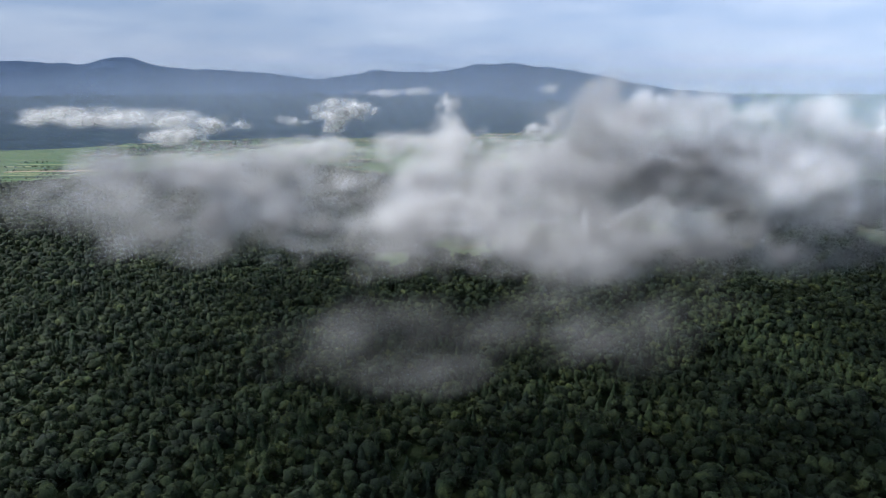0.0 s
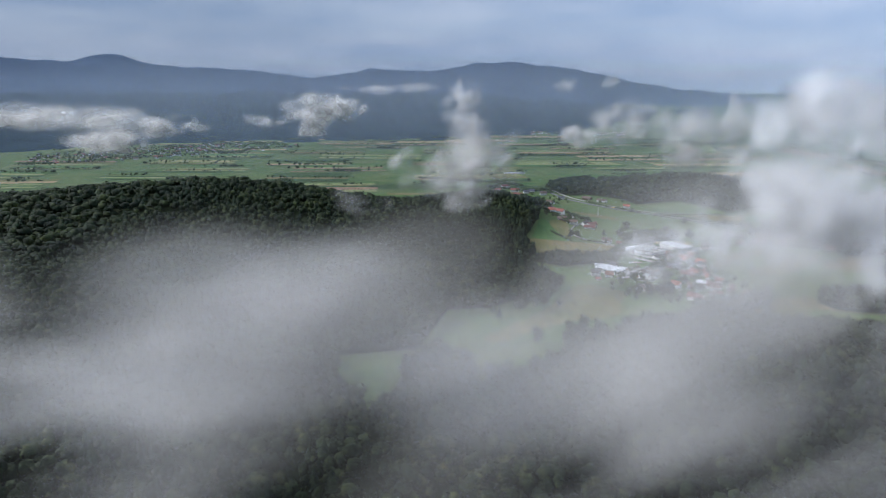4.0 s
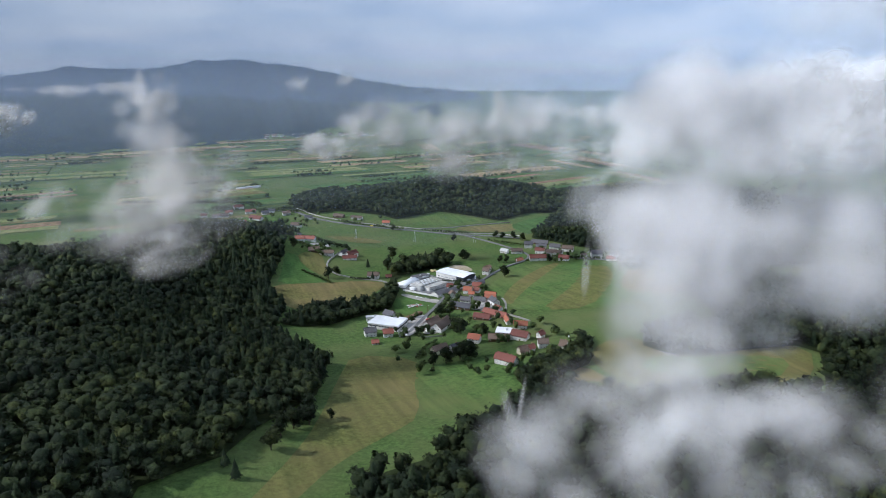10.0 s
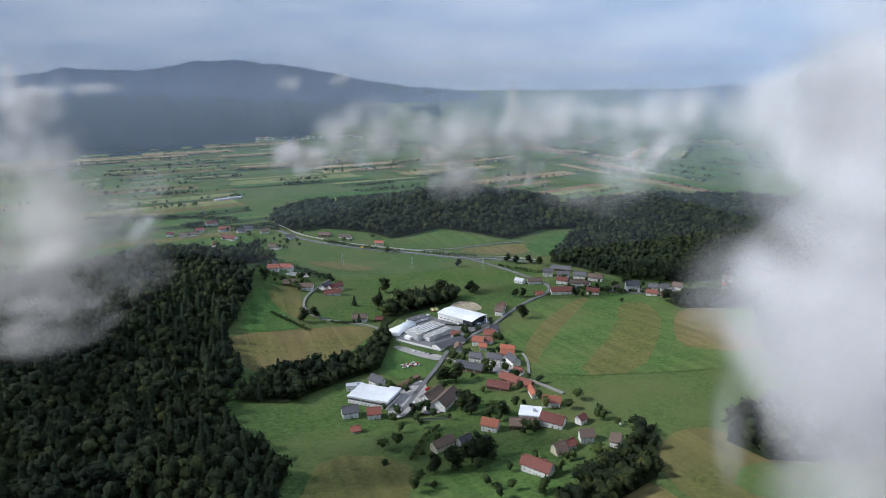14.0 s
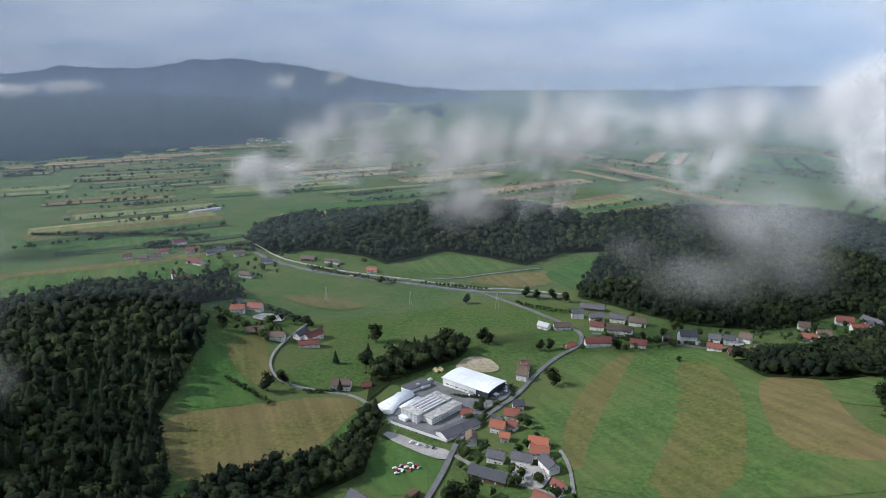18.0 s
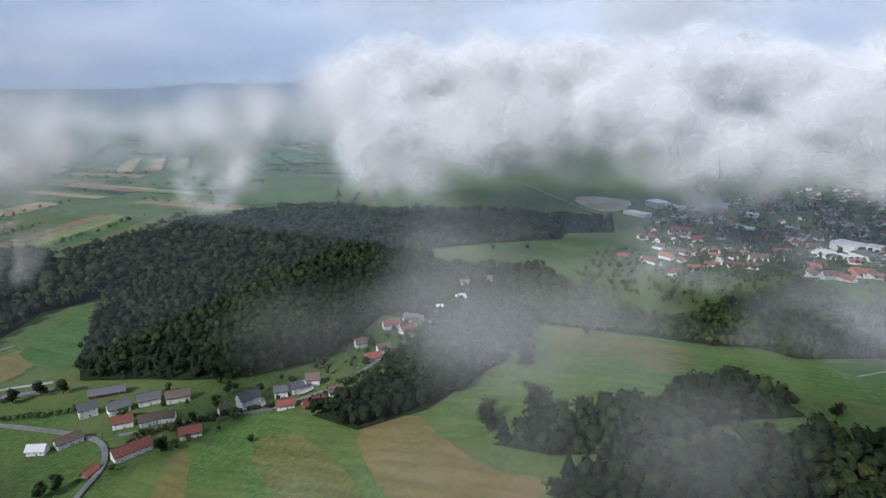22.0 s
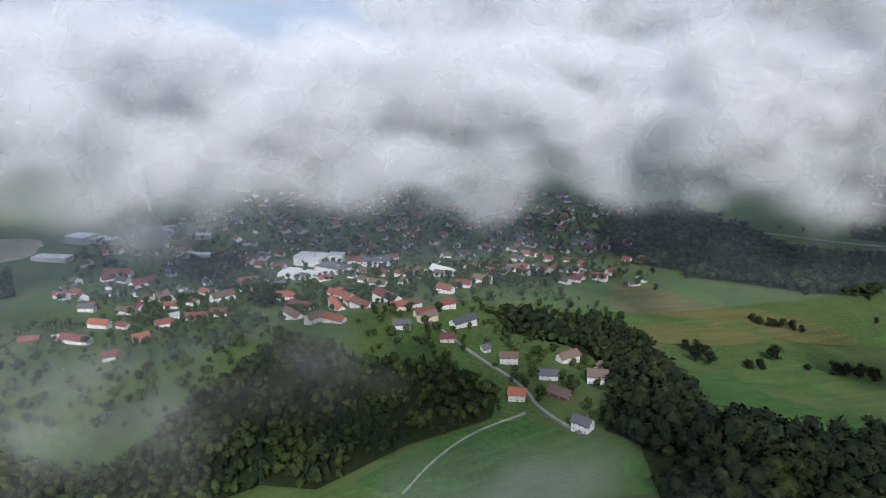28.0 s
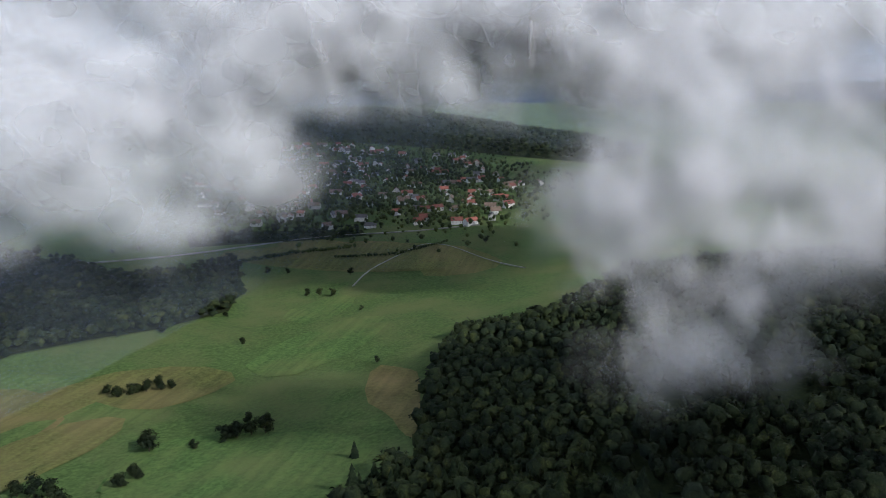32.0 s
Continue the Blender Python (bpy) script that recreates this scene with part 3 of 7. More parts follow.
def single_tree(fir, seed):
    """One tree of height 1: trunk with limbs, and a crown of leaf clumps."""
    rng = np.random.default_rng(seed)
    root = new("fir_tree" if fir else "tree")
    bm = bmesh.new()
    branch(bm, (0, 0, -0.05), (0, 0, 0.9 if fir else 0.55), 0.03, 0.008)
    tips = []
    if not fir:
        for i in range(6):
            a = i * 1.05 + rng.uniform(-0.3, 0.3)
            tip = (math.cos(a) * rng.uniform(0.12, 0.26), math.sin(a) * rng.uniform(0.12, 0.26), 0.26 + 0.11 * i + rng.uniform(-0.05, 0.05))
            branch(bm, (0, 0, rng.uniform(0.1, 0.25)), tip, 0.014, 0.005, 5)
            tips.append(np.array(tip))
    me = bpy.data.meshes.new("trunk")
    bm.to_mesh(me)
    bm.free()
    me.materials.append(bark)
    part("trunk", me, root, "dark bark trunk with limbs")
    bits = []
    if fir:
        bits.append(fir_crown(rng, 9, 14))
    else:
        for c in tips + [np.array((0, 0, 0.78)), np.array((0.05, 0, 0.55)), np.array((0.0, 0.06, 0.34)), np.array((-0.08, -0.08, 0.45))]:
            r = rng.uniform(0.15, 0.22)
            bits += [lump(rng, c, r * 0.85), leaves(rng, c, r, 70, 0.035)]
    v, f, out = gather(bits)
    part("crown", faced(mesh_of("crown", v, f, needles if fir else broadleaf, True), out), root, "dense green crown of leaf clumps")
    return tagged(root, "dark green fir on the meadow" if fir else "broad-crowned green tree on the meadow", "tree", group="meadow trees")


TREE_STOCK = {}


def tree(x, y, h, kind):
    if len(TREE_STOCK) < 8 and (kind, int(x) % 4) not in TREE_STOCK:
        TREE_STOCK[(kind, int(x) % 4)] = single_tree(kind == "c", len(TREE_STOCK) + 3)
        ob = TREE_STOCK[(kind, int(x) % 4)]
        ob.matrix_basis = pose(x, y, z_at(x, y), 0, 0, x * 37 % 360) @ Matrix.Diagonal((h * 1.1, h * 1.1, h, 1))
        return ob
    src = TREE_STOCK.get((kind, int(x) % 4)) or next(o for k, o in TREE_STOCK.items() if k[0] == kind)
    ob = copy_thing(src, pose(x, y, z_at(x, y), 0, 0, (x * 37 + y * 11) % 360))
    ob.scale = (h * 1.1, h * 1.1, h)
    return ob


# ---- houses ----
def gable_walls(L, W, h, rise):
    """Four walls with gables, running 1 m into the ground."""
    x, y = L / 2, W / 2
    v = [(-x, -y, -1), (x, -y, -1), (x, y, -1), (-x, y, -1), (-x, -y, h), (x, -y, h), (x, y, h), (-x, y, h), (-x, 0, h + rise), (x, 0, h + rise)]
    return v, [(0, 1, 5, 4), (2, 3, 7, 6), (1, 2, 6, 9, 5), (3, 0, 4, 8, 7), (3, 2, 1, 0)]


def stand_walls(root, L, W, h, rise, mat):
    """The four walls as parts, each 0.09 thick."""
    t = 0.09
    for s in (1, -1):
        part("wall", boxes("wall", [(-L / 2, L / 2, -t / 2, t / 2, -1.0, h)], mat), root, at=pose(0, s * (W / 2 - t / 2), 0))
        y = W / 2 - t - 0.002
        e = h + rise * (t + 0.002) / (W / 2)
        v = [(x, a, b) for x in (-t / 2, t / 2) for a, b in ((-y, -1.0), (y, -1.0), (y, e), (0, h + rise), (-y, e))]
        f = [(4, 3, 2, 1, 0), (5, 6, 7, 8, 9)] + [(i, (i + 1) % 5, (i + 1) % 5 + 5, i + 5) for i in range(5)]
        part("gable_wall", mesh_of("gable_wall", v, f, mat), root, at=pose(s * (L / 2 - t / 2), 0, 0))


def roof_slab(L, W, h, rise, side, over=0.22, thick=0.09):
    x, y = L / 2 + over, W / 2 + over
    drop = rise * over / (W / 2)
    v = [(-x, 0, h + rise + 0.02), (x, 0, h + rise + 0.02), (x, side * y, h - drop + 0.02), (-x, side * y, h - drop + 0.02)]
    v += [(a, b, c + thick) for a, b, c in v]
    f = [(0, 1, 2, 3), (7, 6, 5, 4), (0, 4, 5, 1), (1, 5, 6, 2), (2, 6, 7, 3), (3, 7, 4, 0)]
    return v, f if side > 0 else [q[::-1] for q in f]


WINDOW_PANE = boxes("pane", [(-0.1, 0.1, -0.012, 0.012, -0.12, 0.12)], glass)
WINDOW_FRAME = boxes("window_frame", [(-0.14, -0.1, -0.02, 0.02, -0.16, 0.16), (0.1, 0.14, -0.02, 0.02, -0.16, 0.16), (-0.1, 0.1, -0.02, 0.02, 0.12, 0.16), (-0.1, 0.1, -0.03, 0.03, -0.16, -0.12)], frame_white)
DOOR_LEAF = boxes("door", [(-0.11, 0.11, -0.02, 0.02, 0.0, 0.42), (0.06, 0.085, 0.02, 0.04, 0.18, 0.22)], wood_brown)
CHIMNEY = boxes("chimney", [(-0.09, 0.09, -0.09, 0.09, -0.3, 0.42), (-0.12, 0.12, -0.12, 0.12, 0.42, 0.47)], plain("chimney_brick", (0.3, 0.16, 0.12), 0.9))
ROOF_WORDS = {"slate_roof": "dark grey slate roof", "brown_roof": "weathered brown tiled roof", "maroon_roof": "dark red tiled roof", "red_roof": "red tiled roof", "orange_roof": "bright orange tiled roof", "pale_roof": "pale grey roof"}
WALL_WORDS = {"white_plaster": "white plastered house", "cream_plaster": "cream plastered house", "weathered_timber": "timber barn"}


FAR_WINDOW = WINDOW_FRAME.copy()
bm = bmesh.new()
bm.from_mesh(WINDOW_FRAME)
bm.from_mesh(WINDOW_PANE)
bm.to_mesh(FAR_WINDOW)
bm.free()
FAR_WINDOW.materials.append(glass)
for poly in FAR_WINDOW.polygons[-6:]:
    poly.material_index = 1


def window(parent, m, near=True):
    f = part("window", WINDOW_FRAME if near else FAR_WINDOW, parent, at=m)
    if near:
        part("pane", WINDOW_PANE, f)


def house(x, y, turn, L, W, h, roof, wall):
    HOUSE_SPOTS.append((x, y))
    z = z_at(x, y)
    barn = wall == timber
    W, h, L = W * 1.06, h * (1.05 if barn else 1.22), L
    root = new("barn" if barn else "house")
    root.matrix_basis = pose(x, y, z, 0, 0, turn)
    rise = W * 0.4
    stand_walls(root, L, W, h, rise, wall)
    for side in (1, -1):
        v, f = roof_slab(L, W, h, rise, side)
        part("roof", mesh_of("roof", v, f, roof), root)
    v, f = box(-L / 2 - 0.24, L / 2 + 0.24, -0.07, 0.07, h + rise + 0.08, h + rise + 0.15)
    part("ridge", mesh_of("ridge", v, f, roof), root)
    if not barn:
        part("chimney", CHIMNEY, root, at=pose(L * 0.2, W * 0.14, h + rise * 0.75))
    floors = [h * 0.55] if h < 1.0 else [h * 0.27, h * 0.76]
    n = max(2, int(L / 0.95))
    near = float(np.min(np.hypot(WAY[:, 0] - x, WAY[:, 1] - y))) < 85
    if not near:
        n = min(n, 3)
    for s in (1, -1):
        for zz in floors:
            for i in range(n):
                if barn and i % 2:
                    continue
                window(root, pose((i + 0.5) / n * L - L / 2, s * (W / 2 + 0.01), zz), near)
        for u in ((-0.25, 0.25) if W > 1.7 else (0.0,)):
            window(root, pose(s * (L / 2 + 0.01), u * W, floors[-1], 0, 0, 90), near)
        if rise > 0.6:
            window(root, pose(s * (L / 2 + 0.01), 0, h + rise * 0.3, 0, 0, 90), near)
    part("door", DOOR_LEAF, root, at=pose(L * 0.08, -W / 2 - 0.02, 0.0, 0, 0, 180))
    return tagged(root, f"{WALL_WORDS[wall.name]} with a {ROOF_WORDS[roof.name]}", "barn" if barn else "house", group="village houses")


# ---- works and halls ----
def shell(name, x, y, turn, label, category="building"):
    root = new(name)
    root.matrix_basis = pose(x, y, z_at(x, y), 0, 0, turn)
    for i in np.linspace(-0.5, 0.5, 3):
        HOUSE_SPOTS.append((x + i * 6 * math.cos(radians(turn)), y + i * 6 * math.sin(radians(turn))))
    return tagged(root, label, category)


def flat_block(x, y, turn, L, W, h, roof):
    root = shell("flat_roofed_building", x, y, turn, "flat-roofed commercial building with rows of windows")
    part("block", boxes("block", [(-L / 2, L / 2, -W / 2, W / 2, -1.0, h)], plaster), root)
    part("roof", boxes("roof", [(-L / 2 - 0.12, L / 2 + 0.12, -W / 2 - 0.12, W / 2 + 0.12, h + 0.003, h + 0.16)], roof), root)
    part("roof_unit", boxes("roof_unit", [(L * 0.12, L * 0.12 + 0.6, -0.3, 0.3, h + 0.163, h + 0.5)], steel), root)
    for s in (1, -1):
        for zz in ([h * 0.5] if h < 1.7 else [h * 0.28, h * 0.72]):
            for i in range(max(2, int(L / 1.1))):
                window(root, pose((i + 0.5) / max(2, int(L / 1.1)) * L - L / 2, s * (W / 2 + 0.01), zz), False)
    return root


def big_hall(x, y, turn, L, W, h):
    """White industrial hall: gently domed sheet roof, a dark-clad end and tall glazed bays."""
    root = shell("industrial_hall", x, y, turn, "large white industrial hall with a pale curved sheet roof", "industrial hall")
    cut = L * 0.24
    part("block", boxes("block", [(-L / 2, cut, -W / 2, W / 2, -1.0, h)], plaster), root)
    part("dark_cladding", boxes("dark_cladding", [(cut, L / 2, -W / 2 - 0.02, W / 2 + 0.02, -1.0, h)], dark_steel), root, "dark grey clad end")
    k, v, f = 16, [], []
    for i in range(k + 1):
        u = i / k * 2 - 1
        for sx in (-L / 2 - 0.2, L / 2 + 0.2):
            v += [(sx, u * (W / 2 + 0.2), h + 0.02 + 0.32 * (1 - u * u)), (sx, u * (W / 2 + 0.2), h + 0.14 + 0.32 * (1 - u * u))]
    for i in range(k):
        a, c = 4 * i, 4 * i + 4
        f += [(a + 1, a + 3, c + 3, c + 1), (a, c, c + 2, a + 2), (a, a + 1, c + 1, c), (a + 2, c + 2, c + 3, a + 3)]
    f += [(0, 2, 3, 1), (4 * k, 4 * k + 1, 4 * k + 3, 4 * k + 2)]
    part("roof", mesh_of("roof", v, f, white_sheet), root, "white standing-seam sheet roof")
    for i in range(11):
        part("seam", boxes("seam", [(-0.02, 0.02, -0.9, 0.9, h + 0.44, h + 0.47)], steel), root, at=pose((i - 5) * L / 11, 0, 0))
    v = [(-L / 2, -W / 2, h), (-L / 2, W / 2, h), (-L / 2, 0, h + 0.3), (L / 2, -W / 2, h), (L / 2, W / 2, h), (L / 2, 0, h + 0.3)]
    part("gable", mesh_of("gable", v, [(0, 2, 1), (3, 4, 5)], dark_steel), root)
    for i in range(6):
        for j in range(3):
            window(root, pose(-L / 2 + 1.0 + i * (L * 0.62) / 6 + j * 0.3, -W / 2 - 0.015, h * 0.42))
    part("gate", boxes("gate", [(-0.6, 0.6, -0.03, 0.03, 0, 1.1)], steel), root, at=pose(cut - 1.0, -W / 2 - 0.03, 0))
    part("canopy", boxes("canopy", [(0, 1.0, -0.6, 0.6, 0.8, 0.88), (0.85, 0.93, -0.55, -0.47, -0.4, 0.8), (0.85, 0.93, 0.47, 0.55, -0.4, 0.8)], frame_white), root, at=pose(L / 2 + 0.03, -W * 0.15, 0))
    return root


def old_works(x, y, turn, L, W, h):
    """Old works: lower front range with pilasters, stained roofs on two levels, roof lights and gutters."""
    root = shell("old_factory", x, y, turn, "old white factory with stained flat roofs and pilasters", "factory")
    part("main_block", boxes("main_block", [(-L / 2, L * 0.12, -W / 2, W / 2, -1.0, h)], plaster), root)
    part("side_block", boxes("side_block", [(L * 0.12, L / 2, -W * 0.36, W / 2, -1.0, h * 0.82)], plaster), root)
    part("roof", boxes("roof", [(-L / 2 - 0.1, L * 0.12 + 0.1, -W / 2 - 0.1, W / 2 + 0.1, h + 0.003, h + 0.14)], stained_roof), root, "grey stained bitumen roof")
    part("roof", boxes("roof", [(L * 0.12, L / 2 + 0.1, -W * 0.36 - 0.1, W / 2 + 0.1, h * 0.82 + 0.003, h * 0.82 + 0.14)], stained_roof), root)
    for i in range(9):
        part("roof_light", boxes("roof_light", [(-0.12, 0.12, -W * 0.3, W * 0.3, h + 0.143, h + 0.26)], stained_roof if i % 2 else white_sheet), root, at=pose(-L / 2 + 0.5 + i * L * 0.6 / 9, 0, 0))
    for i in range(12):
        part("pilaster", boxes("pilaster", [(-0.07, 0.07, -0.12, 0.0, -0.5, h)], frame_white), root, at=pose(-L / 2 + 0.2 + i * L * 0.58 / 11, -W / 2, 0))
        window(root, pose(-L / 2 + 0.44 + i * L * 0.58 / 12, -W / 2 - 0.02, h * 0.45))
    for i in range(14):
        window(root, pose(L / 2 + 0.02, -W * 0.33 + i * W * 0.058, h * 0.45, 0, 0, 90))
    part("porch", boxes("porch", [(-L / 2 + 0.3, -L / 2 + 2.2, -W / 2 - 1.1, -W / 2 - 0.13, -0.8, 0.9), (-L / 2 + 0.2, -L / 2 + 2.3, -W / 2 - 1.2, -W / 2 - 0.13, 0.903, 1.0)], white_sheet), root)
    for i in range(3):
        bm = bmesh.new()
        branch(bm, (0, 0, -0.2), (0, 0, 1.6), 0.09, 0.09, 10)
        branch(bm, (0, 0, 1.5), (0.5, 0, 1.8), 0.09, 0.09, 10)
        me = bpy.data.meshes.new("duct")
        bm.to_mesh(me)
        bm.free()
        me.materials.append(steel)
        part("duct", me, root, "bare metal air duct", at=pose(L / 2 + 0.3, -W * 0.1 + i * 0.8, 0, 0, 0, i * 40))
    return root


def grey_shed(x, y, turn, L, W, h):
    root = shell("long_shed", x, y, turn, "long low workshop with a dark grey pitched roof", "shed")
    root.matrix_basis = pose(x, y, z_at(x, y), 0, 0, turn + 90)
    stand_walls(root, W, L, h, 0.6, plaster)
    for side in (1, -1):
        v, f = roof_slab(W, L, h, 0.6, side)
        part("roof", mesh_of("roof", v, f, slate), root)
    for i in range(9):
        for s in (1, -1):
            window(root, pose(-W / 2 + 0.6 + i * (W - 1.2) / 8, s * (L / 2 + 0.01), h * 0.5))
    return root


def tunnel(x, y, turn, L, W, h):
    """Storage tent: a white barrel vault with end walls and hoops."""
    root = shell("storage_tent", x, y, turn, "white barrel-vaulted storage tent", "storage tent")
    k, v, f = 12, [], []
    for i in range(k + 1):
        a = math.pi * i / k
        for yy in (-W / 2, W / 2):
            for r in (1.0, 1.06):
                v.append((math.cos(a) * L / 2 * r, yy, math.sin(a) * h * 0.75 * r + h * 0.5))
    for i in range(k):
        a, c = 4 * i, 4 * i + 4
        f += [(a + 1, a + 3, c + 3, c + 1), (a, c, c + 2, a + 2), (a, a + 1, c + 1, c), (a + 2, c + 2, c + 3, a + 3)]
    part("cover", mesh_of("cover", v, f, white_sheet, True), root)
    part("side_wall", boxes("side_wall", [(-L / 2, -L / 2 + 0.06, -W / 2, W / 2, -0.8, h * 0.5), (L / 2 - 0.06, L / 2, -W / 2, W / 2, -0.8, h * 0.5)], white_sheet), root)
    for s in (-1, 1):
        v = [(math.cos(math.pi * i / k) * L / 2 * 0.99, s * W / 2 * 0.99, math.sin(math.pi * i / k) * h * 0.74 + h * 0.5) for i in range(k + 1)] + [(-L / 2 * 0.99, s * W / 2 * 0.99, -0.8), (L / 2 * 0.99, s * W / 2 * 0.99, -0.8)]
        part("end_wall", mesh_of("end_wall", v, [tuple(range(k + 3))], white_sheet), root)
    for i in range(6):
        v = []
        for j in range(k + 1):
            a = math.pi * j / k
            v += [(math.cos(a) * L / 2 * q, u, math.sin(a) * h * 0.75 * q + h * 0.5) for q in (1.055, 1.07) for u in (-0.015, 0.015)]
        f = [(4 * j + p, 4 * j + q, 4 * j + 4 + q, 4 * j + 4 + p) for j in range(k) for p, q in ((0, 1), (3, 2), (1, 3), (2, 0))]
        part("hoop", mesh_of("hoop", v, f, steel), root, at=pose(0, (i - 2.5) * W / 6, 0))
    return root


def office_block(x, y, turn, L, W, h):
    root = shell("office_building", x, y, turn, "long two-storey workshop with a white metal roof", "office building")
    part("block", boxes("block", [(-L / 2, L / 2, -W / 2, W / 2, -1.0, h)], plaster), root)
    part("window_band", boxes("window_band", [(-L / 2 - 0.02, L / 2 + 0.02, -W / 2 - 0.02, W / 2 + 0.02, h * 0.55, h * 0.8)], dark_steel), root, "grey band of cladding between the windows")
    part("roof", boxes("roof", [(-L / 2 - 0.15, L / 2 + 0.15, -W / 2 - 0.15, W / 2 + 0.15, h + 0.003, h + 0.15)], white_sheet), root)
    part("roof_step", boxes("roof_step", [(L * 0.22, L / 2 + 0.05, -W / 2 - 0.05, W / 2 + 0.6, h + 0.153, h + 0.35)], white_sheet), root)
    for i in range(10):
        window(root, pose(-L / 2 + 0.4 + i * (L - 0.8) / 9, -W / 2 - 0.03, h * 0.67))
        window(root, pose(-L / 2 + 0.4 + i * (L - 0.8) / 9, -W / 2 - 0.015, h * 0.24))
    return root


def church(x, y, turn):
    root = shell("church", x, y, turn, "white village church with a red roof and tower", "church")
    v, f = gable_walls(4.0, 2.0, 1.5, 0.9)
    part("nave", mesh_of("nave", v, f, plaster), root)
    for side in (1, -1):
        v, f = roof_slab(4.0, 2.0, 1.5, 0.9, side)
        part("roof", mesh_of("roof", v, f, maroon), root)
    part("tower", boxes("tower", [(-3.2, -2.05, -0.58, 0.58, -1, 3.6)], plaster), root)
    v = [(-3.3, -0.68, 3.6), (-1.95, -0.68, 3.6), (-1.95, 0.68, 3.6), (-3.3, 0.68, 3.6), (-2.62, 0, 5.6)]
    part("spire", mesh_of("spire", v, [(0, 1, 4), (1, 2, 4), (2, 3, 4), (3, 0, 4), (3, 2, 1, 0)], maroon), root)
    for i in range(4):
        window(root, pose(-1.4 + i * 0.9, -1.02, 0.8))
        window(root, pose(-1.4 + i * 0.9, 1.02, 0.8))
    window(root, pose(-2.62, -0.6, 3.0))
    return root


CAR_GLASS = boxes("glazing", [(-0.17, 0.2, -0.145, 0.145, 0.19, 0.275)], glass)
bm = bmesh.new()
bmesh.ops.create_cone(bm, cap_ends=True, segments=12, radius1=0.065, radius2=0.065, depth=0.05, matrix=pose(0, 0, 0, 90))
WHEEL = bpy.data.meshes.new("wheel")
bm.to_mesh(WHEEL)
bm.free()
WHEEL.materials.append(rubber)
CAR_BODIES = []
for paint in car_paints:
    prof = [(-0.43, 0.06), (0.43, 0.06), (0.44, 0.15), (0.27, 0.19), (0.16, 0.285), (-0.2, 0.29), (-0.36, 0.2), (-0.44, 0.18)]
    v = [(px, s * 0.17, pz) for s in (-1, 1) for px, pz in prof]
    CAR_BODIES.append(mesh_of("body", v, [tuple(range(8)), tuple(range(15, 7, -1))] + [(i, i + 8, (i + 1) % 8 + 8, (i + 1) % 8) for i in range(8)], paint))
CAR_WORDS = ["white", "black", "red", "silver"]


def car(x, y, turn, kind, lift=0.45):
    root = new("car")
    root.matrix_basis = pose(x, y, z_at(x, y) + lift, 0, 0, turn)
    part("body", CAR_BODIES[kind], root)
    part("glazing", CAR_GLASS, root, at=Matrix.Diagonal((1, 1.2, 1, 1)))
    for sx in (-0.27, 0.27):
        for sy in (-0.16, 0.16):
            part("wheel", WHEEL, root, at=pose(sx, sy, 0.065))
    return tagged(root, f"{CAR_WORDS[kind]} parked car beside the buildings", "car", group="parked cars")


# ---- small things ----
def hedge_line(line, gap, size, label):
    """Bushes planted close along a line."""
    p, q = np.array(line, float), []
    for a, b in zip(p[:-1], p[1:]):
        k = max(1, int(np.hypot(*(b - a)) / gap))
        q += [a + (b - a) * i / k for i in range(k)]
    q = np.array(q) + np.random.default_rng(len(q)).normal(0, 0.12, (len(q), 2))
    rng = np.random.default_rng(len(q) + 1)
    plant("hedge", q, size * rng.uniform(0.8, 1.2, len(q)), rng.uniform(1.3, 1.9, len(q)), rng.integers(0, 6, len(q)), MID_BROAD, hedge_leaf, label, "hedge")


def panel_fence(a, b, label, mat, high=0.35, step=0.9):
    a, b = np.array(a, float), np.array(b, float)
    n = max(2, int(np.hypot(*(b - a)) / step))
    turn = math.degrees(math.atan2(b[1] - a[1], b[0] - a[0]))
    root = new("fence")
    root.matrix_basis = pose(a[0], a[1], z_at(*a), 0, 0, turn)
    gap = np.hypot(*(b - a)) / n
    post = boxes("post", [(-0.04, 0.04, -0.04, 0.04, -0.4, high + 0.3)], mat)
    panel = boxes("panel", [(0.05, gap - 0.05, -0.015, 0.015, 0.1, high + 0.25), (0.05, gap - 0.05, -0.025, 0.025, high + 0.26, high + 0.3)], mat)
    for i in range(n + 1):
        q = a + (b - a) * i / n
        dz = z_at(*q) - z_at(*a)
        part("post", post, root, at=pose(i * gap, 0, dz + 0.2))
        if i < n:
            part("panel", panel, root, at=pose(i * gap, 0, dz + 0.2))
    return tagged(root, label, "fence")


def utility_pole(x, y, turn, tall=2.0):
    root = new("utility_pole")
    root.matrix_basis = pose(x, y, z_at(x, y), 0, 0, turn)
    bm = bmesh.new()
    branch(bm, (0, 0, -0.3), (0, 0, tall), 0.06, 0.04, 8)
    me = bpy.data.meshes.new("pole")
    bm.to_mesh(me)
    bm.free()
    me.materials.append(timber)
    part("pole", me, root)
    part("crossarm", boxes("crossarm", [(-0.35, 0.35, -0.03, 0.03, tall - 0.2, tall - 0.14)], timber), root)
    for u in (-0.3, 0, 0.3):
        part("insulator", boxes("insulator", [(u - 0.025, u + 0.025, -0.025, 0.025, tall - 0.137, tall - 0.05)], frame_white), root)
    return tagged(root, "wooden utility pole beside the lane", "utility pole", group="utility poles")


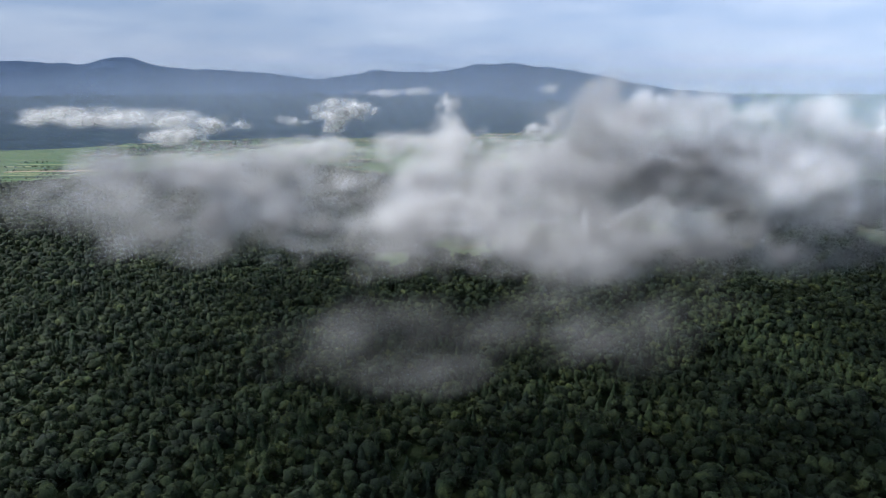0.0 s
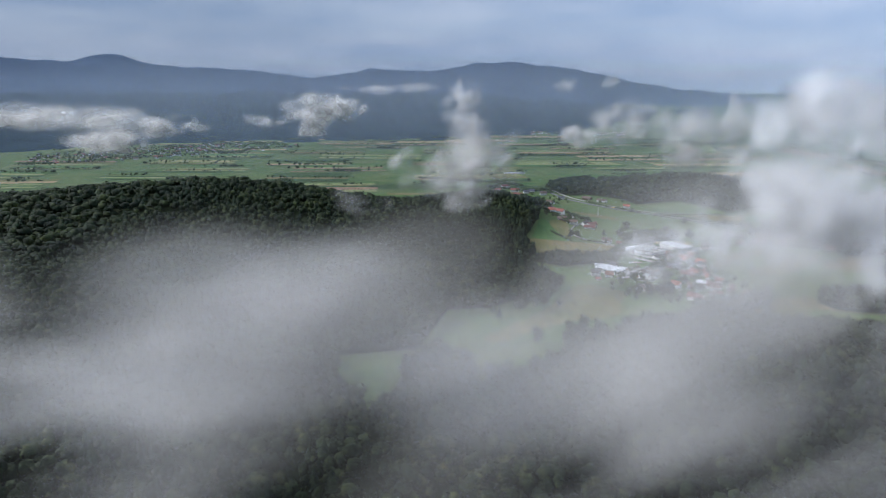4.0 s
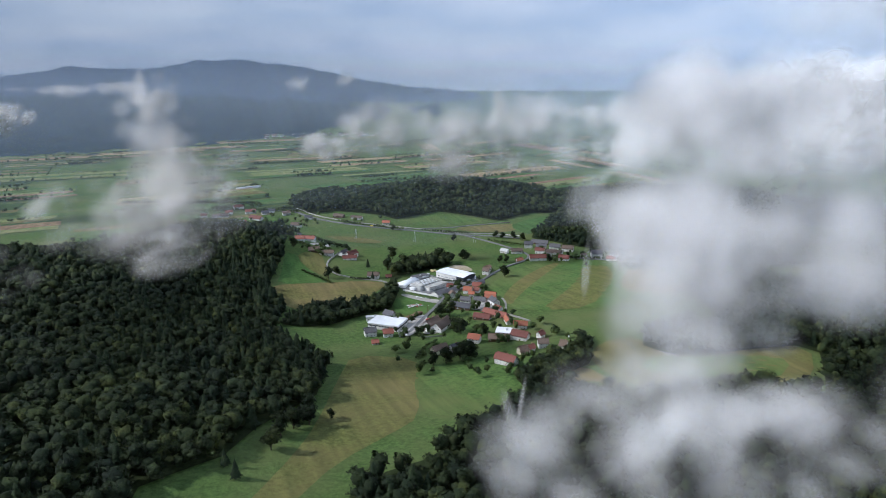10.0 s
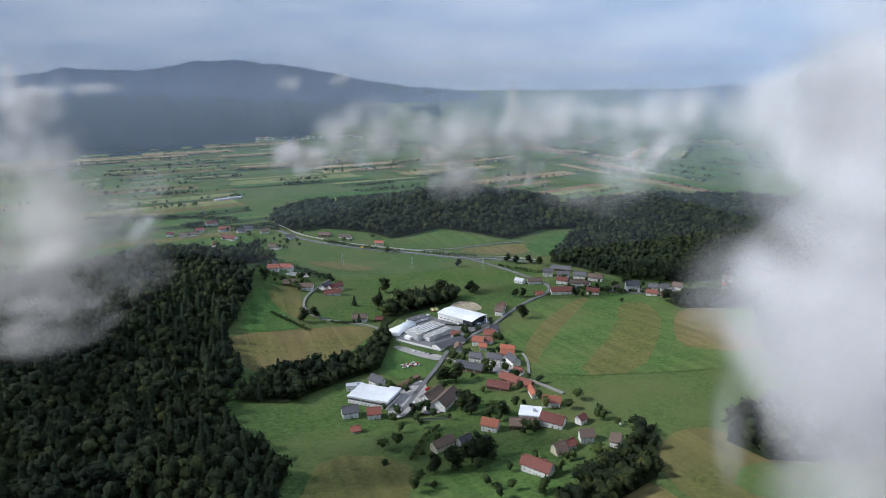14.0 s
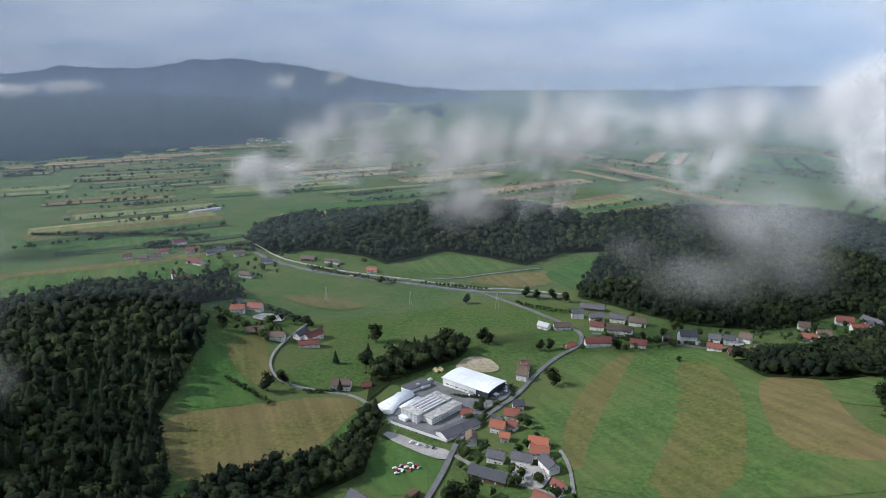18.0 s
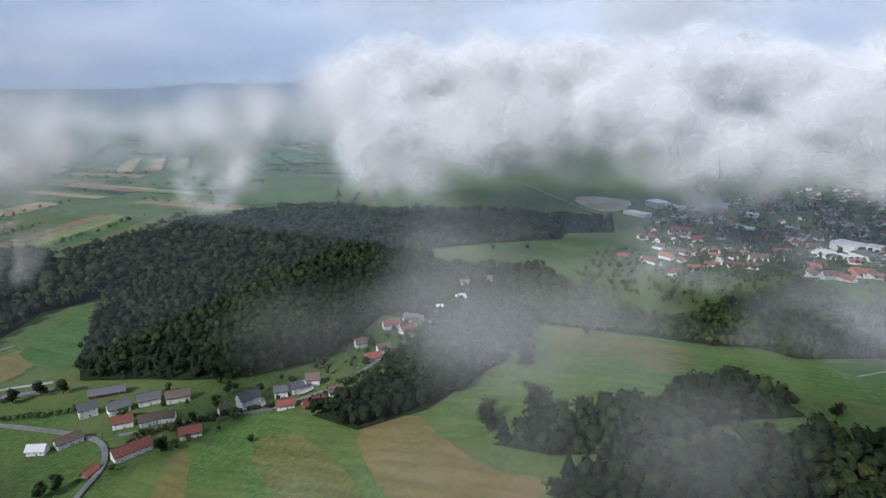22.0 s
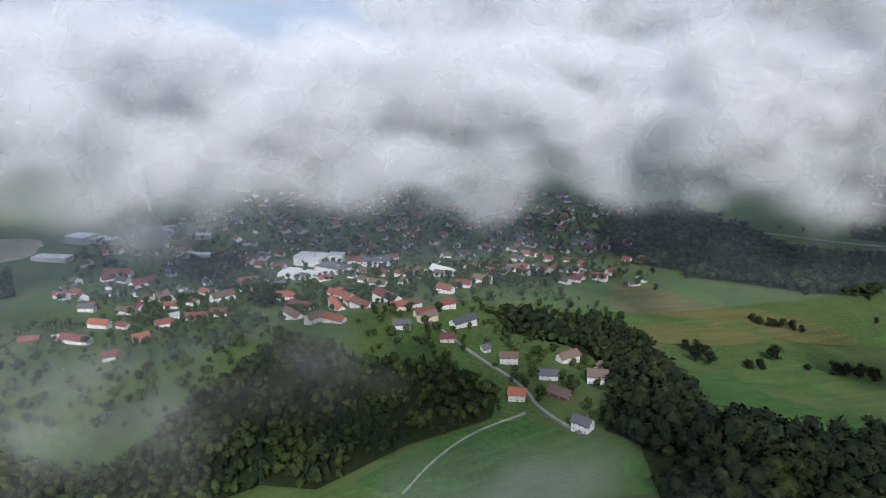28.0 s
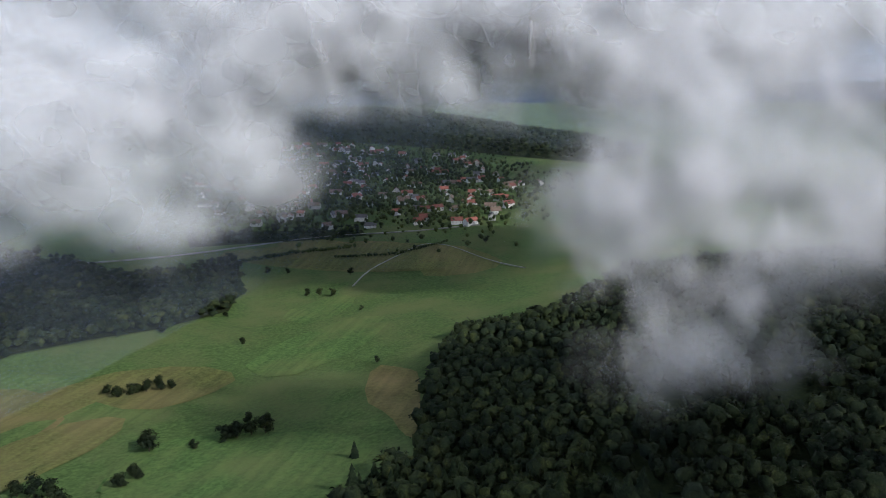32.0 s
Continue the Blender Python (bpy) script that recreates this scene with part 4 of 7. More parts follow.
def pylon(x, y, turn):
    """Lattice mast with two arms."""
    root = new("lattice_pylon")
    root.matrix_basis = pose(x, y, z_at(x, y), 0, 0, turn)
    for sx in (-1, 1):
        for sy in (-1, 1):
            bm = bmesh.new()
            branch(bm, (sx * 0.45, sy * 0.45, -0.3), (sx * 0.1, sy * 0.1, 4.6), 0.035, 0.025, 5)
            me = bpy.data.meshes.new("leg")
            bm.to_mesh(me)
            bm.free()
            me.materials.append(steel)
            part("leg", me, root)
    for i in range(6):
        z0, z1 = 0.2 + i * 0.7, 0.9 + i * 0.7
        for sgn in (-1, 1):
            bm = bmesh.new()
            w0, w1 = 0.45 - z0 * 0.076, 0.45 - z1 * 0.076
            branch(bm, (-w0 * sgn, w0, z0), (w1 * sgn, w1, z1), 0.018, 0.018, 4)
            branch(bm, (-w0 * sgn, -w0, z0), (w1 * sgn, -w1, z1), 0.018, 0.018, 4)
            me = bpy.data.meshes.new("brace")
            bm.to_mesh(me)
            bm.free()
            me.materials.append(steel)
            part("brace", me, root)
    for zz in (3.6, 4.2):
        part("arm", boxes("arm", [(-1.0, 1.0, -0.03, 0.03, zz, zz + 0.06)], steel), root)
    return tagged(root, "grey steel lattice power pylon in the meadow", "pylon", group="pylons")


def van(x, y, turn, paint, label, lift=0.45, long=1.0):
    root = new("van")
    root.matrix_basis = pose(x, y, z_at(x, y) + lift, 0, 0, turn)
    part("cargo_box", boxes("cargo_box", [(-0.6 * long, 0.3, -0.2, 0.2, 0.1, 0.56)], paint), root)
    v = [(px, s * 0.19, pz) for s in (-1, 1) for px, pz in ((0.303, 0.1), (0.62, 0.1), (0.62, 0.28), (0.5, 0.47), (0.303, 0.47))]
    part("cab", mesh_of("cab", v, [tuple(range(5)), tuple(range(9, 4, -1))] + [(i, i + 5, (i + 1) % 5 + 5, (i + 1) % 5) for i in range(5)], paint), root)
    part("windscreen", boxes("windscreen", [(0.51, 0.56, -0.16, 0.16, 0.3, 0.4)], glass), root)
    for sx in (-0.4 * long, 0.42):
        for sy in (-0.18, 0.18):
            part("wheel", WHEEL, root, at=pose(sx, sy, 0.075) @ Matrix.Diagonal((1.2, 1.2, 1.2, 1)))
    return tagged(root, label, "van", group="parked vans")


def board_stack(x, y, turn, long, rows):
    """Sawn boards piled on bearers."""
    root = new("timber_stack")
    root.matrix_basis = pose(x, y, z_at(x, y) + 0.3, 0, 0, turn)
    board = boxes("board", [(-long / 2, long / 2, -0.11, 0.11, 0, 0.09)], wood_brown)
    for j in range(rows):
        for i in range(5):
            part("board", board, root, at=pose((i * 7 + j * 3) % 4 * 0.04, (i - 2) * 0.25, 0.09 + j * 0.12))
    bearer = boxes("bearer", [(-0.05, 0.05, -0.7, 0.7, -0.25, 0.088)], timber)
    for u in (-0.35, 0.35):
        part("bearer", bearer, root, at=pose(u * long, 0, 0))
    return tagged(root, "stack of brown sawn boards in the yard", "timber stack", group="timber stacks")


def covered_pile(x, y, turn, L, W, mat, label):
    root = new("covered_pile")
    root.matrix_basis = pose(x, y, z_at(x, y) + 0.25, 0, 0, turn)
    v = [(sx * L / 2, sy * W / 2, 0) for sx, sy in ((-1, -1), (1, -1), (1, 1), (-1, 1))] + [(sx * L * 0.42, sy * W * 0.36, 0.4) for sx, sy in ((-1, -1), (1, -1), (1, 1), (-1, 1))]
    part("cover", mesh_of("cover", v, [(4, 5, 6, 7)] + [(i, (i + 1) % 4, (i + 1) % 4 + 4, i + 4) for i in range(4)], mat), root)
    part("pallet", boxes("pallet", [(-L / 2 - 0.05, L / 2 + 0.05, -W / 2 - 0.05, W / 2 + 0.05, -0.3, -0.01)], wood_brown), root)
    return tagged(root, label, "covered pile", group="yard piles")


# ---- woods, as outlines on the plan ----
WOOD_MAIN = [(-17.9, 218.3), (-26.6, 236.2), (-27.5, 240.8), (-9.5, 243.5), (-2.5, 266.6), (9.3, 272.8), (15.4, 281.9), (28.9, 296.6), (35.4, 315.3), (34.9, 323.7), (27.9, 336.3), (28.9, 350), (33.7, 362.3), (32.9, 375.7), (31.1, 382.4), (35.5, 394.9), (41.8, 413.1), (42, 428.4), (36.4, 426.8), (46.4, 441), (51.8, 446.7), (55.7, 451.7), (53.1, 472.3), (51.9, 489.7), (35, 470), (-60, 455), (-140, 450), (-230, 450), (-292, 420), (-192, 260), (-84, 96), (-52, 62), (20, 62), (20, 150), (-14, 222)]
WOOD_RIGHT = [(-13.7, 219.7), (-13.3, 227), (-7.9, 241.8), (-3.7, 244.1), (2.6, 237), (3.5, 230.1), (24.4, 246.4), (25.4, 257.4), (32.6, 262.3), (40.6, 263.8), (46.8, 268), (50, 271.5), (58, 273.5), (66, 279.5), (71, 278), (76.4, 279.1), (81.4, 273.6), (83, 266), (91.8, 263.7), (103, 266.5), (110, 262), (116, 256), (122, 256), (131, 263), (138, 270), (130, 288), (136, 306), (138.7, 314.4), (145.5, 311.5), (151.5, 301.5), (160.5, 288.5), (167.5, 280.5), (176, 268), (180.6, 255.4), (185.9, 241.7), (208, 230), (206.3, 222.1), (191.7, 200.2), (195.6, 188.9), (196.4, 173.7), (190, 164.3), (194.1, 143.3), (196.4, 125.9), (194.9, 96.1), (172, 92), (150, 40), (100, 40), (20, 45), (20, 150), (-14, 222)]
WOOD_BELT = [(147.8, 325.3), (151.5, 321.4), (160.3, 311.5), (165.5, 306.4), (173, 300.9), (188.3, 289.8), (183.4, 283.3), (177.6, 279.9), (160.6, 296.5), (154.8, 298.1), (149.7, 307), (146.8, 315.6)]
WOOD_LANE = [(149.9, 351), (157.6, 341.1), (169.4, 337), (182.8, 334.4), (220.1, 337.4), (236.6, 353), (260.5, 342.3), (275.7, 349.4), (257.1, 359.3), (232.4, 364.5), (201.2, 361.9), (177.7, 356.9), (160.6, 359.6), (153.8, 362.8)]
WOOD_SLOPE = [(230.8, 355.7), (220.4, 337.5), (220.2, 325.8), (219.6, 308.3), (220, 294.9), (222.8, 285.3), (217.9, 278), (221, 270.3), (223.9, 261.9), (224.8, 246.1), (232.2, 241.3), (244, 245.2), (252.4, 261.4), (271.9, 273.8), (257.7, 289.7), (247.2, 298.7), (236.6, 309.1), (248.2, 320.2), (260.9, 332.7), (269.6, 345.8), (265.2, 361.3), (250.9, 366.6)]
WOOD_SPUR = [(273.4, 221.7), (271.1, 209.9), (269.6, 195.2), (263, 183.7), (234.2, 198.2), (205.2, 217.8), (194.3, 212.2), (184.9, 205.9), (179.9, 213.3), (186.9, 230.9), (196.1, 230.2), (209.8, 233.9), (222.3, 222.8), (243.1, 210), (253.9, 212.4), (259.7, 224.2)]
WOOD_KNOLL = [(64.5, 529.4), (71.4, 508.8), (83.5, 507), (88.7, 501.6), (102.1, 488.6), (107.3, 478.6), (132.3, 482.6), (145.4, 471.9), (154.7, 459.8), (176.9, 469.1), (194.9, 465.9), (215, 520), (200, 555), (140, 575), (95, 580), (70, 560)]
WOOD_FLAT = [(194.9, 465.9), (161.2, 434.7), (152, 422.9), (157, 412.7), (161, 400.8), (166.7, 388.4), (178.3, 378), (188, 376.2), (213.2, 380.2), (213.5, 364.3), (247.1, 360), (283.5, 348.8), (272.6, 374), (272.2, 391), (286.7, 400.4), (336.3, 359.4), (390.6, 364.1), (376.4, 410.7), (347.4, 455.6), (341, 497.6), (287.9, 523.4), (245.4, 521.8), (222, 520)]
WOOD_EAST_DARK = [(367.8, 122.6), (411.7, 79.2), (414.3, 36.7), (362, 42.6), (327.6, 52.1), (302.4, 20.3), (280.8, 54.6), (283.5, 82.6), (305.3, 114.3), (329.9, 135.5)]
WOOD_EAST_LOW = [(330.9, 105), (317.8, 93.7), (301.2, 79.3), (282, 57.1), (275.6, 73.7), (284.4, 94.5), (297.7, 110.3), (307.4, 124.4), (306.9, 128.3)]
WOOD_TOWN_EDGE = [(343.8, -8), (325.2, -10.4), (309.7, -18.4), (266.2, -27.7), (261, -20.6), (281.8, -11.8), (309, -1.1), (330, 11.3)]
WOOD_CREEK = [(30.1, 347.7), (40.6, 344), (49.4, 348.9), (63.9, 354.7), (73.3, 373.7), (74, 381.2), (62.1, 364), (48.3, 362.5), (36.7, 359.8)]
WOOD_FACTORY = [(71.6, 380), (79.9, 388), (89.9, 391.2), (99.4, 394.2), (103.5, 398.5), (96.7, 401.3), (88.3, 401.2), (76.6, 393.3)]
WOOD_FARM_EDGE = [(70.2, 286.3), (75.2, 291.6), (80.1, 291.4), (92.9, 300.3), (95.8, 296.7), (89.0, 288.7), (80.6, 286.7), (74.5, 282.1)]
WOOD_KNOLL_COPSE = [(106, 291.7), (112, 296), (124, 296.5), (131, 288), (144, 277), (140, 273.5), (124, 278), (114.2, 280), (107.5, 284.1)]
WOOD_VILLAGE_SIDE = [(70.2, 284.6), (75.7, 292.3), (82.6, 293.9), (93.7, 297.1), (100.4, 302.3), (93.5, 301.2), (77.6, 293.5), (71.2, 290.5)]
WOOD_TOWN_GROVE = [(396.2, 296.7), (369.3, 286), (325, 269.1), (342.3, 263), (386.5, 270.8), (407, 279.6)]
WOOD_RIVERSIDE = [(332.5, 433.7), (315.3, 386.6), (342.9, 370.4), (367.3, 341.6), (400.6, 349.3), (377.3, 379.2), (358.7, 412.6), (344.8, 434.3)]

# ---- fields ----
field([(4.3, 251.4), (12.4, 261.3), (20, 272), (26, 283), (35.6, 306.1), (42.6, 321.3), (57.1, 314.3), (52.6, 300.6), (45, 281), (39.4, 277), (26.1, 268), (17.9, 259), (9.9, 249.8)], mown)
field([(54.7, 308), (68.7, 307.2), (76.3, 297.4), (73.7, 289), (64, 281), (56, 277), (47, 281.5), (49, 294.6)], bright)
field([(30.2, 377.6), (33.9, 384.9), (43.2, 386), (52, 385.8), (62.5, 386.3), (72.2, 381.5), (63.7, 371.6), (58.2, 366), (51.9, 364.2), (40.3, 358.7), (34.5, 364)], stubble)
field([(37.9, 394.8), (42.5, 414.8), (46.7, 412.6), (46.5, 403.6), (51.9, 389.4), (51.5, 386.4), (34.4, 385.8)], lush)
field([(47, 415.4), (56.8, 420), (55.3, 404.6), (55.9, 396.4), (51.7, 391.9), (46.6, 404.8)], mown)
field([(58, 365), (63.6, 371.1), (71.9, 380.5), (74.9, 374.5), (67.8, 370), (62.7, 363.2)], lush)
field([(66.5, 361.7), (72.1, 365.9), (78.5, 352.1), (73.9, 344.9), (63, 348)], lush)
field([(94.8, 296), (102.2, 299.1), (108.5, 296), (106.9, 290), (113.1, 283.6), (127.2, 280), (139, 273), (128, 263), (116.7, 260), (111.4, 265), (97.2, 266), (89, 272.6), (89.8, 288.7)], mown)
field([(96, 281), (104, 286), (112, 281), (124, 276), (130, 270), (118, 264), (104, 271)], bright)
field([(77.5, 286.5), (82.6, 289.5), (87.8, 288.5), (87.9, 281.4), (88.3, 271.8), (86.7, 270.1), (85.7, 278.6), (80.6, 283.1)], stubble)
field([(89.8, 350.5), (100.2, 362.7), (108.8, 370.5), (121.6, 380.1), (135.7, 384), (151.6, 377.9), (154.4, 367.9), (151.7, 351.8), (157, 342), (148.4, 333.2), (142.1, 324.2), (143, 314.3), (136, 312), (127.9, 310.2), (92.1, 332.9), (96.5, 345.4)], bright)
field([(142.8, 369.9), (149.4, 365.3), (141.1, 348.6), (128.6, 334.8), (111.8, 320.6), (99.6, 328.3), (113.5, 338.1), (128.4, 351.3)], mown)
field([(134.1, 379.6), (140.7, 379.5), (118.9, 361.4), (102.3, 345.4), (95.5, 337.5), (96.6, 346.5), (113, 364.9)], mown)
field([(149.8, 352), (157.5, 344), (148.4, 333.2), (142.1, 324.2), (142, 314.3), (135.6, 315.6), (131, 320.2), (127.7, 327.6), (137.2, 340.3)], stubble)
field([(156.5, 340.6), (172.3, 337), (192.8, 333.2), (222.2, 336.4), (219.1, 311.1), (218.8, 290.1), (226.8, 263.7), (194.1, 260), (185.4, 283), (189.9, 289.7), (172.7, 301.8), (160.7, 312.4), (152.3, 325.8), (147.1, 334)], bright)
field([(220.3, 335.7), (216.5, 310.9), (215.5, 297.9), (181.6, 299.1), (194.5, 314.8), (189.8, 326.6)], mown)
field([(108.9, 475.8), (131.6, 480.8), (144.7, 470.4), (152.3, 458.8), (123.9, 457.8)], bright)
field([(123.2, 455.1), (157, 453.1), (160.7, 447.7), (152.6, 438.3), (139.4, 438.4)], stubble)
field([(157.7, 453.5), (192.7, 464.3), (156.1, 427.9), (152.6, 437.7)], lush)
field([(215.8, 277.2), (224, 257.9), (222.9, 240.6), (206.9, 237.1), (192.2, 232.8), (189.1, 234.7)], lush)
field([(235.1, 195), (229.7, 171.3), (214.8, 159.3), (188.3, 200.6), (196.5, 207), (205.6, 215.6)], lush)
field([(293.5, 206.1), (313.6, 152.7), (289.8, 127.1), (265.3, 147.4), (270.4, 171.8), (275.5, 187.3), (280.3, 209.7)], bright)
field([(212.5, 117.1), (202.9, 121.5), (198.5, 125.9), (190.7, 157.4), (194.4, 154.8), (199.4, 146), (208.1, 137.5)], stubble)
field([(220.7, 160.1), (208.9, 150), (205.5, 163.5), (206.7, 180.8), (219.3, 182.7)], mown)
field([(274.8, 159.4), (274.7, 145.5), (266.4, 151.6), (266.9, 167)], stubble)
field([(226.9, 18.4), (216, -0.1), (194.7, 9), (197.5, 26), (221.4, 29.7)], mown)
field([(295.2, -17.6), (254.6, -9), (265.7, 2.4), (297, 1.7)], mown)
field([(277.9, 141.9), (256.7, 131.9), (247.4, 139.4), (258.6, 157.4)], bright)
field([(64, 454.6), (72.4, 456.8), (89.1, 442.4), (86.1, 437.3), (75.4, 438.7)], mown)
field([(-27.7, 593.2), (19.1, 573.5), (26.3, 554.4), (5.4, 542.7), (-21.5, 560.3)], lush)
field([(4.3, 552.2), (17.7, 560.1), (24.2, 555.3), (16.9, 541.3), (7.3, 541.9)], stubble)
field([(95.1, 389.1), (100.9, 394.5), (105.7, 392.5), (105.7, 384.4), (101.1, 383.4), (97.9, 387.9)], sand)
field([(452.8, 361.8), (452.5, 347.4), (434.5, 343), (419.9, 355.8)], sand)
field([(440.7, 380.1), (457.4, 364.7), (442.1, 345.7), (421.2, 344.6), (411.2, 360)], sand)
field([(157.9, 293.4), (170.3, 282.7), (186.1, 264.3), (188.3, 244.7), (181.8, 255.9), (176.5, 267.6), (167.3, 279.2), (158.7, 287)], lush)
field([(286.1, 209.9), (290.5, 170.9), (275.7, 147.5), (267.2, 152.4), (267.8, 192.9), (269.8, 214.9)], bright)
field([(271.2, 183.7), (269.4, 154.5), (257.8, 144.6), (252.1, 154.6), (255.5, 177.6), (257.3, 191.1)], mown)
field([(249.9, 113.7), (234.4, 73.7), (219.4, 75.3), (219.1, 106.3), (233.9, 126.7)], bright)
field([(285.7, 148.9), (280.1, 134.5), (270.4, 121.3), (258.7, 122.3), (267.3, 137.3), (270.8, 155.5)], mown)
field([(243.4, 174.6), (237.8, 158.9), (221, 151.7), (205, 157.7), (219.1, 167.3), (230.2, 175.3)], lush)
field([(227.3, 169.3), (215.7, 153.3), (205.2, 159.8), (203, 171.9), (215, 174.3)], mown)
field([(280.1, -7.8), (251.7, -16.3), (228.8, -6.2), (241.2, 1.8), (265.7, 2.4)], stubble)
field([(260, 75.4), (248.4, 47.3), (237.8, 53.8), (240.4, 85.5)], bright)

field([(246.6, 154.3), (217.3, 149.7), (198, 156), (198.3, 172.5), (204.5, 185.5), (219.5, 189), (238.9, 178.6)], bright)
field([(280.3, 129.2), (259.9, 117.1), (243, 122.3), (245.8, 134.6), (255.2, 144.4), (275, 140)], mown)
field([(311.8, 156.1), (293.2, 139.5), (272.5, 143), (274.4, 159.2), (280.7, 181)], mown)
field([(324.7, 17.5), (278.8, -10.6), (220.4, -13.7), (194.5, 11.5), (213.1, 20.6), (275.1, 23.2)], mown)
field([(280.2, 400.2), (298.4, 395), (329.9, 361.2), (329.4, 342), (297.9, 351), (287.1, 372), (270.3, 383.3)], bright)

# ---- roads, tracks and yards ----
road([(64.3, 524), (69.5, 501.1), (77.3, 487.3), (88.9, 473), (108.5, 456.5), (126.3, 438.8), (137.6, 433.5), (146.9, 424.2)], 1.5, asphalt)
road([(-4.3, 591.4), (17.3, 579.2), (38.7, 566.4), (49.9, 558.3)], 1.1, concrete)
road([(121.5, 452.1), (128.3, 433.9), (133.4, 416.5), (135.8, 400.9), (135.1, 395), (129.7, 388.5), (120.5, 385), (110.2, 377.7), (102, 370.4), (93.5, 365.9), (83.8, 359.5), (79, 353.3), (76.3, 349.6), (68.7, 340.9), (63, 333.5), (58.1, 329.4)], 1.0, asphalt)
road([(68.6, 427), (61.3, 416.1), (56.7, 408.3), (54.9, 401), (56.7, 393.7), (64.5, 387.5), (70.4, 383.9), (72.4, 377)], 0.55, concrete)
road([(138, 394.9), (146.8, 385.9), (151.7, 378.4), (156.9, 371.4), (166.8, 364.7), (184.8, 363.6), (178.5, 364.5), (191, 363.7), (220.9, 366.1), (251, 360.9), (285.7, 355.8)], 1.0, asphalt)
road([(102.5, 463.3), (122.8, 455.2), (139.6, 456), (158.7, 455.1)], 0.55, concrete)
road([(266.1, 241.4), (248.5, 238.2), (240.3, 235.8), (232.1, 235.4), (224.8, 237.3), (215.4, 237.5), (211.4, 236.8)], 0.65, concrete)
road([(223.3, 240.4), (222.1, 251.7), (217.2, 260.6), (211.1, 267.1)], 0.3, concrete)
road([(246.5, 38.4), (247.2, 20.5), (240.6, 3.8), (233, -13.3), (219.7, -9.3), (202.2, 10.5), (185.6, 25.5)], 0.5, concrete)
road([(356.4, 41.3), (331.3, 23.4), (302.3, -3.7), (274.5, -20.5), (241.9, -28), (212.4, -37.7)], 1.0, concrete)
road([(97.2, 346.3), (95.9, 341.3), (91.7, 333.7)], 0.55, concrete)
road([(80.3, 353.6), (82.9, 345.7), (87, 339), (91, 331.4), (93, 321.9)], 0.55, concrete)
road([(67.4, 527.9), (72.4, 503.8), (80.3, 490.6), (92.1, 476.1), (111.9, 459), (127.9, 442.1), (139.8, 437.2), (149.3, 427.7)], 0.5, gravel)
road([(468.5, 415.2), (421, 371.1), (408.1, 356.4)], 0.55, concrete)
yard([(72.8, 372.3), (75.3, 368.3), (78.1, 361.8), (81.2, 358.6), (93.7, 367.7), (101.2, 371.2), (102.6, 375.4), (102.5, 378.5), (96.3, 372.7), (89.6, 382.3), (87.9, 386.9), (81.9, 382.7), (75.1, 373.6)], asphalt)
yard([(70.3, 365.9), (72.5, 367.3), (77.1, 359.2), (80.5, 355.3), (79, 352.7), (76.3, 354.5)], gravel)
yard([(57.7, 332.8), (66.2, 343.6), (71.3, 344.6), (68.7, 336.6), (64.5, 332.5), (59.5, 328.1)], gravel)
yard([(63.9, 328.8), (68.5, 327.3), (69.6, 329.8), (66.1, 332.2)], gravel)
yard([(53.8, 429.7), (58.7, 434.9), (62.9, 433.9), (63.2, 428.9), (58.7, 427.6)], gravel)
yard([(87.4, 347.2), (90.6, 345), (92.4, 340.5), (87.4, 336.8), (85.6, 342)], gravel)
yard([(154.1, 377.2), (159.7, 379.2), (155.9, 374.7)], gravel)
yard([(169.1, 376.3), (165.3, 369.6), (162.4, 370.1), (160.9, 371.8)], gravel)

# ---- houses: ridge ends, width, eaves height, roof and wall paint ----
house(60.9, 346.9, -63, 3.5, 2.2, 0.9, slate, plaster)
house(55.5, 332.1, -11, 2.5, 2.0, 1.0, brick_red, plaster)
house(51.2, 334.3, -4, 3.0, 2.2, 1.1, slate, plaster)
house(50.5, 327.5, -8, 1.6, 1.3, 0.5, brick_red, plaster)
house(69.0, 334.5, 33, 5.5, 2.6, 1.0, umber, plaster)
house(70.6, 331.1, 41, 7.0, 3.0, 1.1, umber, plaster)
house(73.8, 317.0, -46, 3.0, 2.0, 1.1, orange, plaster)
house(63.2, 315.0, 17, 4.2, 1.9, 1.0, umber, cream)
house(67.2, 314.3, 15, 2.4, 1.7, 0.9, slate, plaster)
house(79.6, 314.6, -29, 5.2, 2.2, 0.8, umber, timber)
house(84.5, 312.3, -53, 4.3, 2.4, 1.0, maroon, plaster)
house(88.4, 319.1, -34, 3.4, 1.8, 1.0, orange, plaster)
house(74.1, 300.0, -60, 4.8, 2.4, 1.1, maroon, plaster)
house(80.2, 303.5, 5, 2.1, 1.8, 1.0, umber, cream)
house(82.3, 344.4, -49, 6.4, 2.2, 1.0, slate, timber)
house(87.5, 331.9, -62, 7.6, 2.0, 0.9, brick_red, timber)
house(83.3, 331.9, -46, 4.7, 2.0, 0.8, maroon, timber)
house(87.7, 325.2, -106, 4.1, 1.2, 0.8, orange, plaster)
house(86.0, 349.0, -44, 2.9, 1.9, 1.0, slate, plaster)
house(89.5, 346.2, -43, 3.4, 1.9, 1.0, slate, plaster)
house(92.3, 342.1, -90, 3.5, 1.9, 1.2, slate, plaster)
house(94.8, 349.6, -41, 3.3, 1.8, 1.0, orange, plaster)
house(90.7, 336.4, -72, 2.2, 1.4, 0.7, maroon, plaster)
house(86.4, 304.4, -20, 2.3, 2.0, 1.1, umber, plaster)
house(89.9, 300.5, -52, 1.6, 2.2, 1.0, umber, plaster)
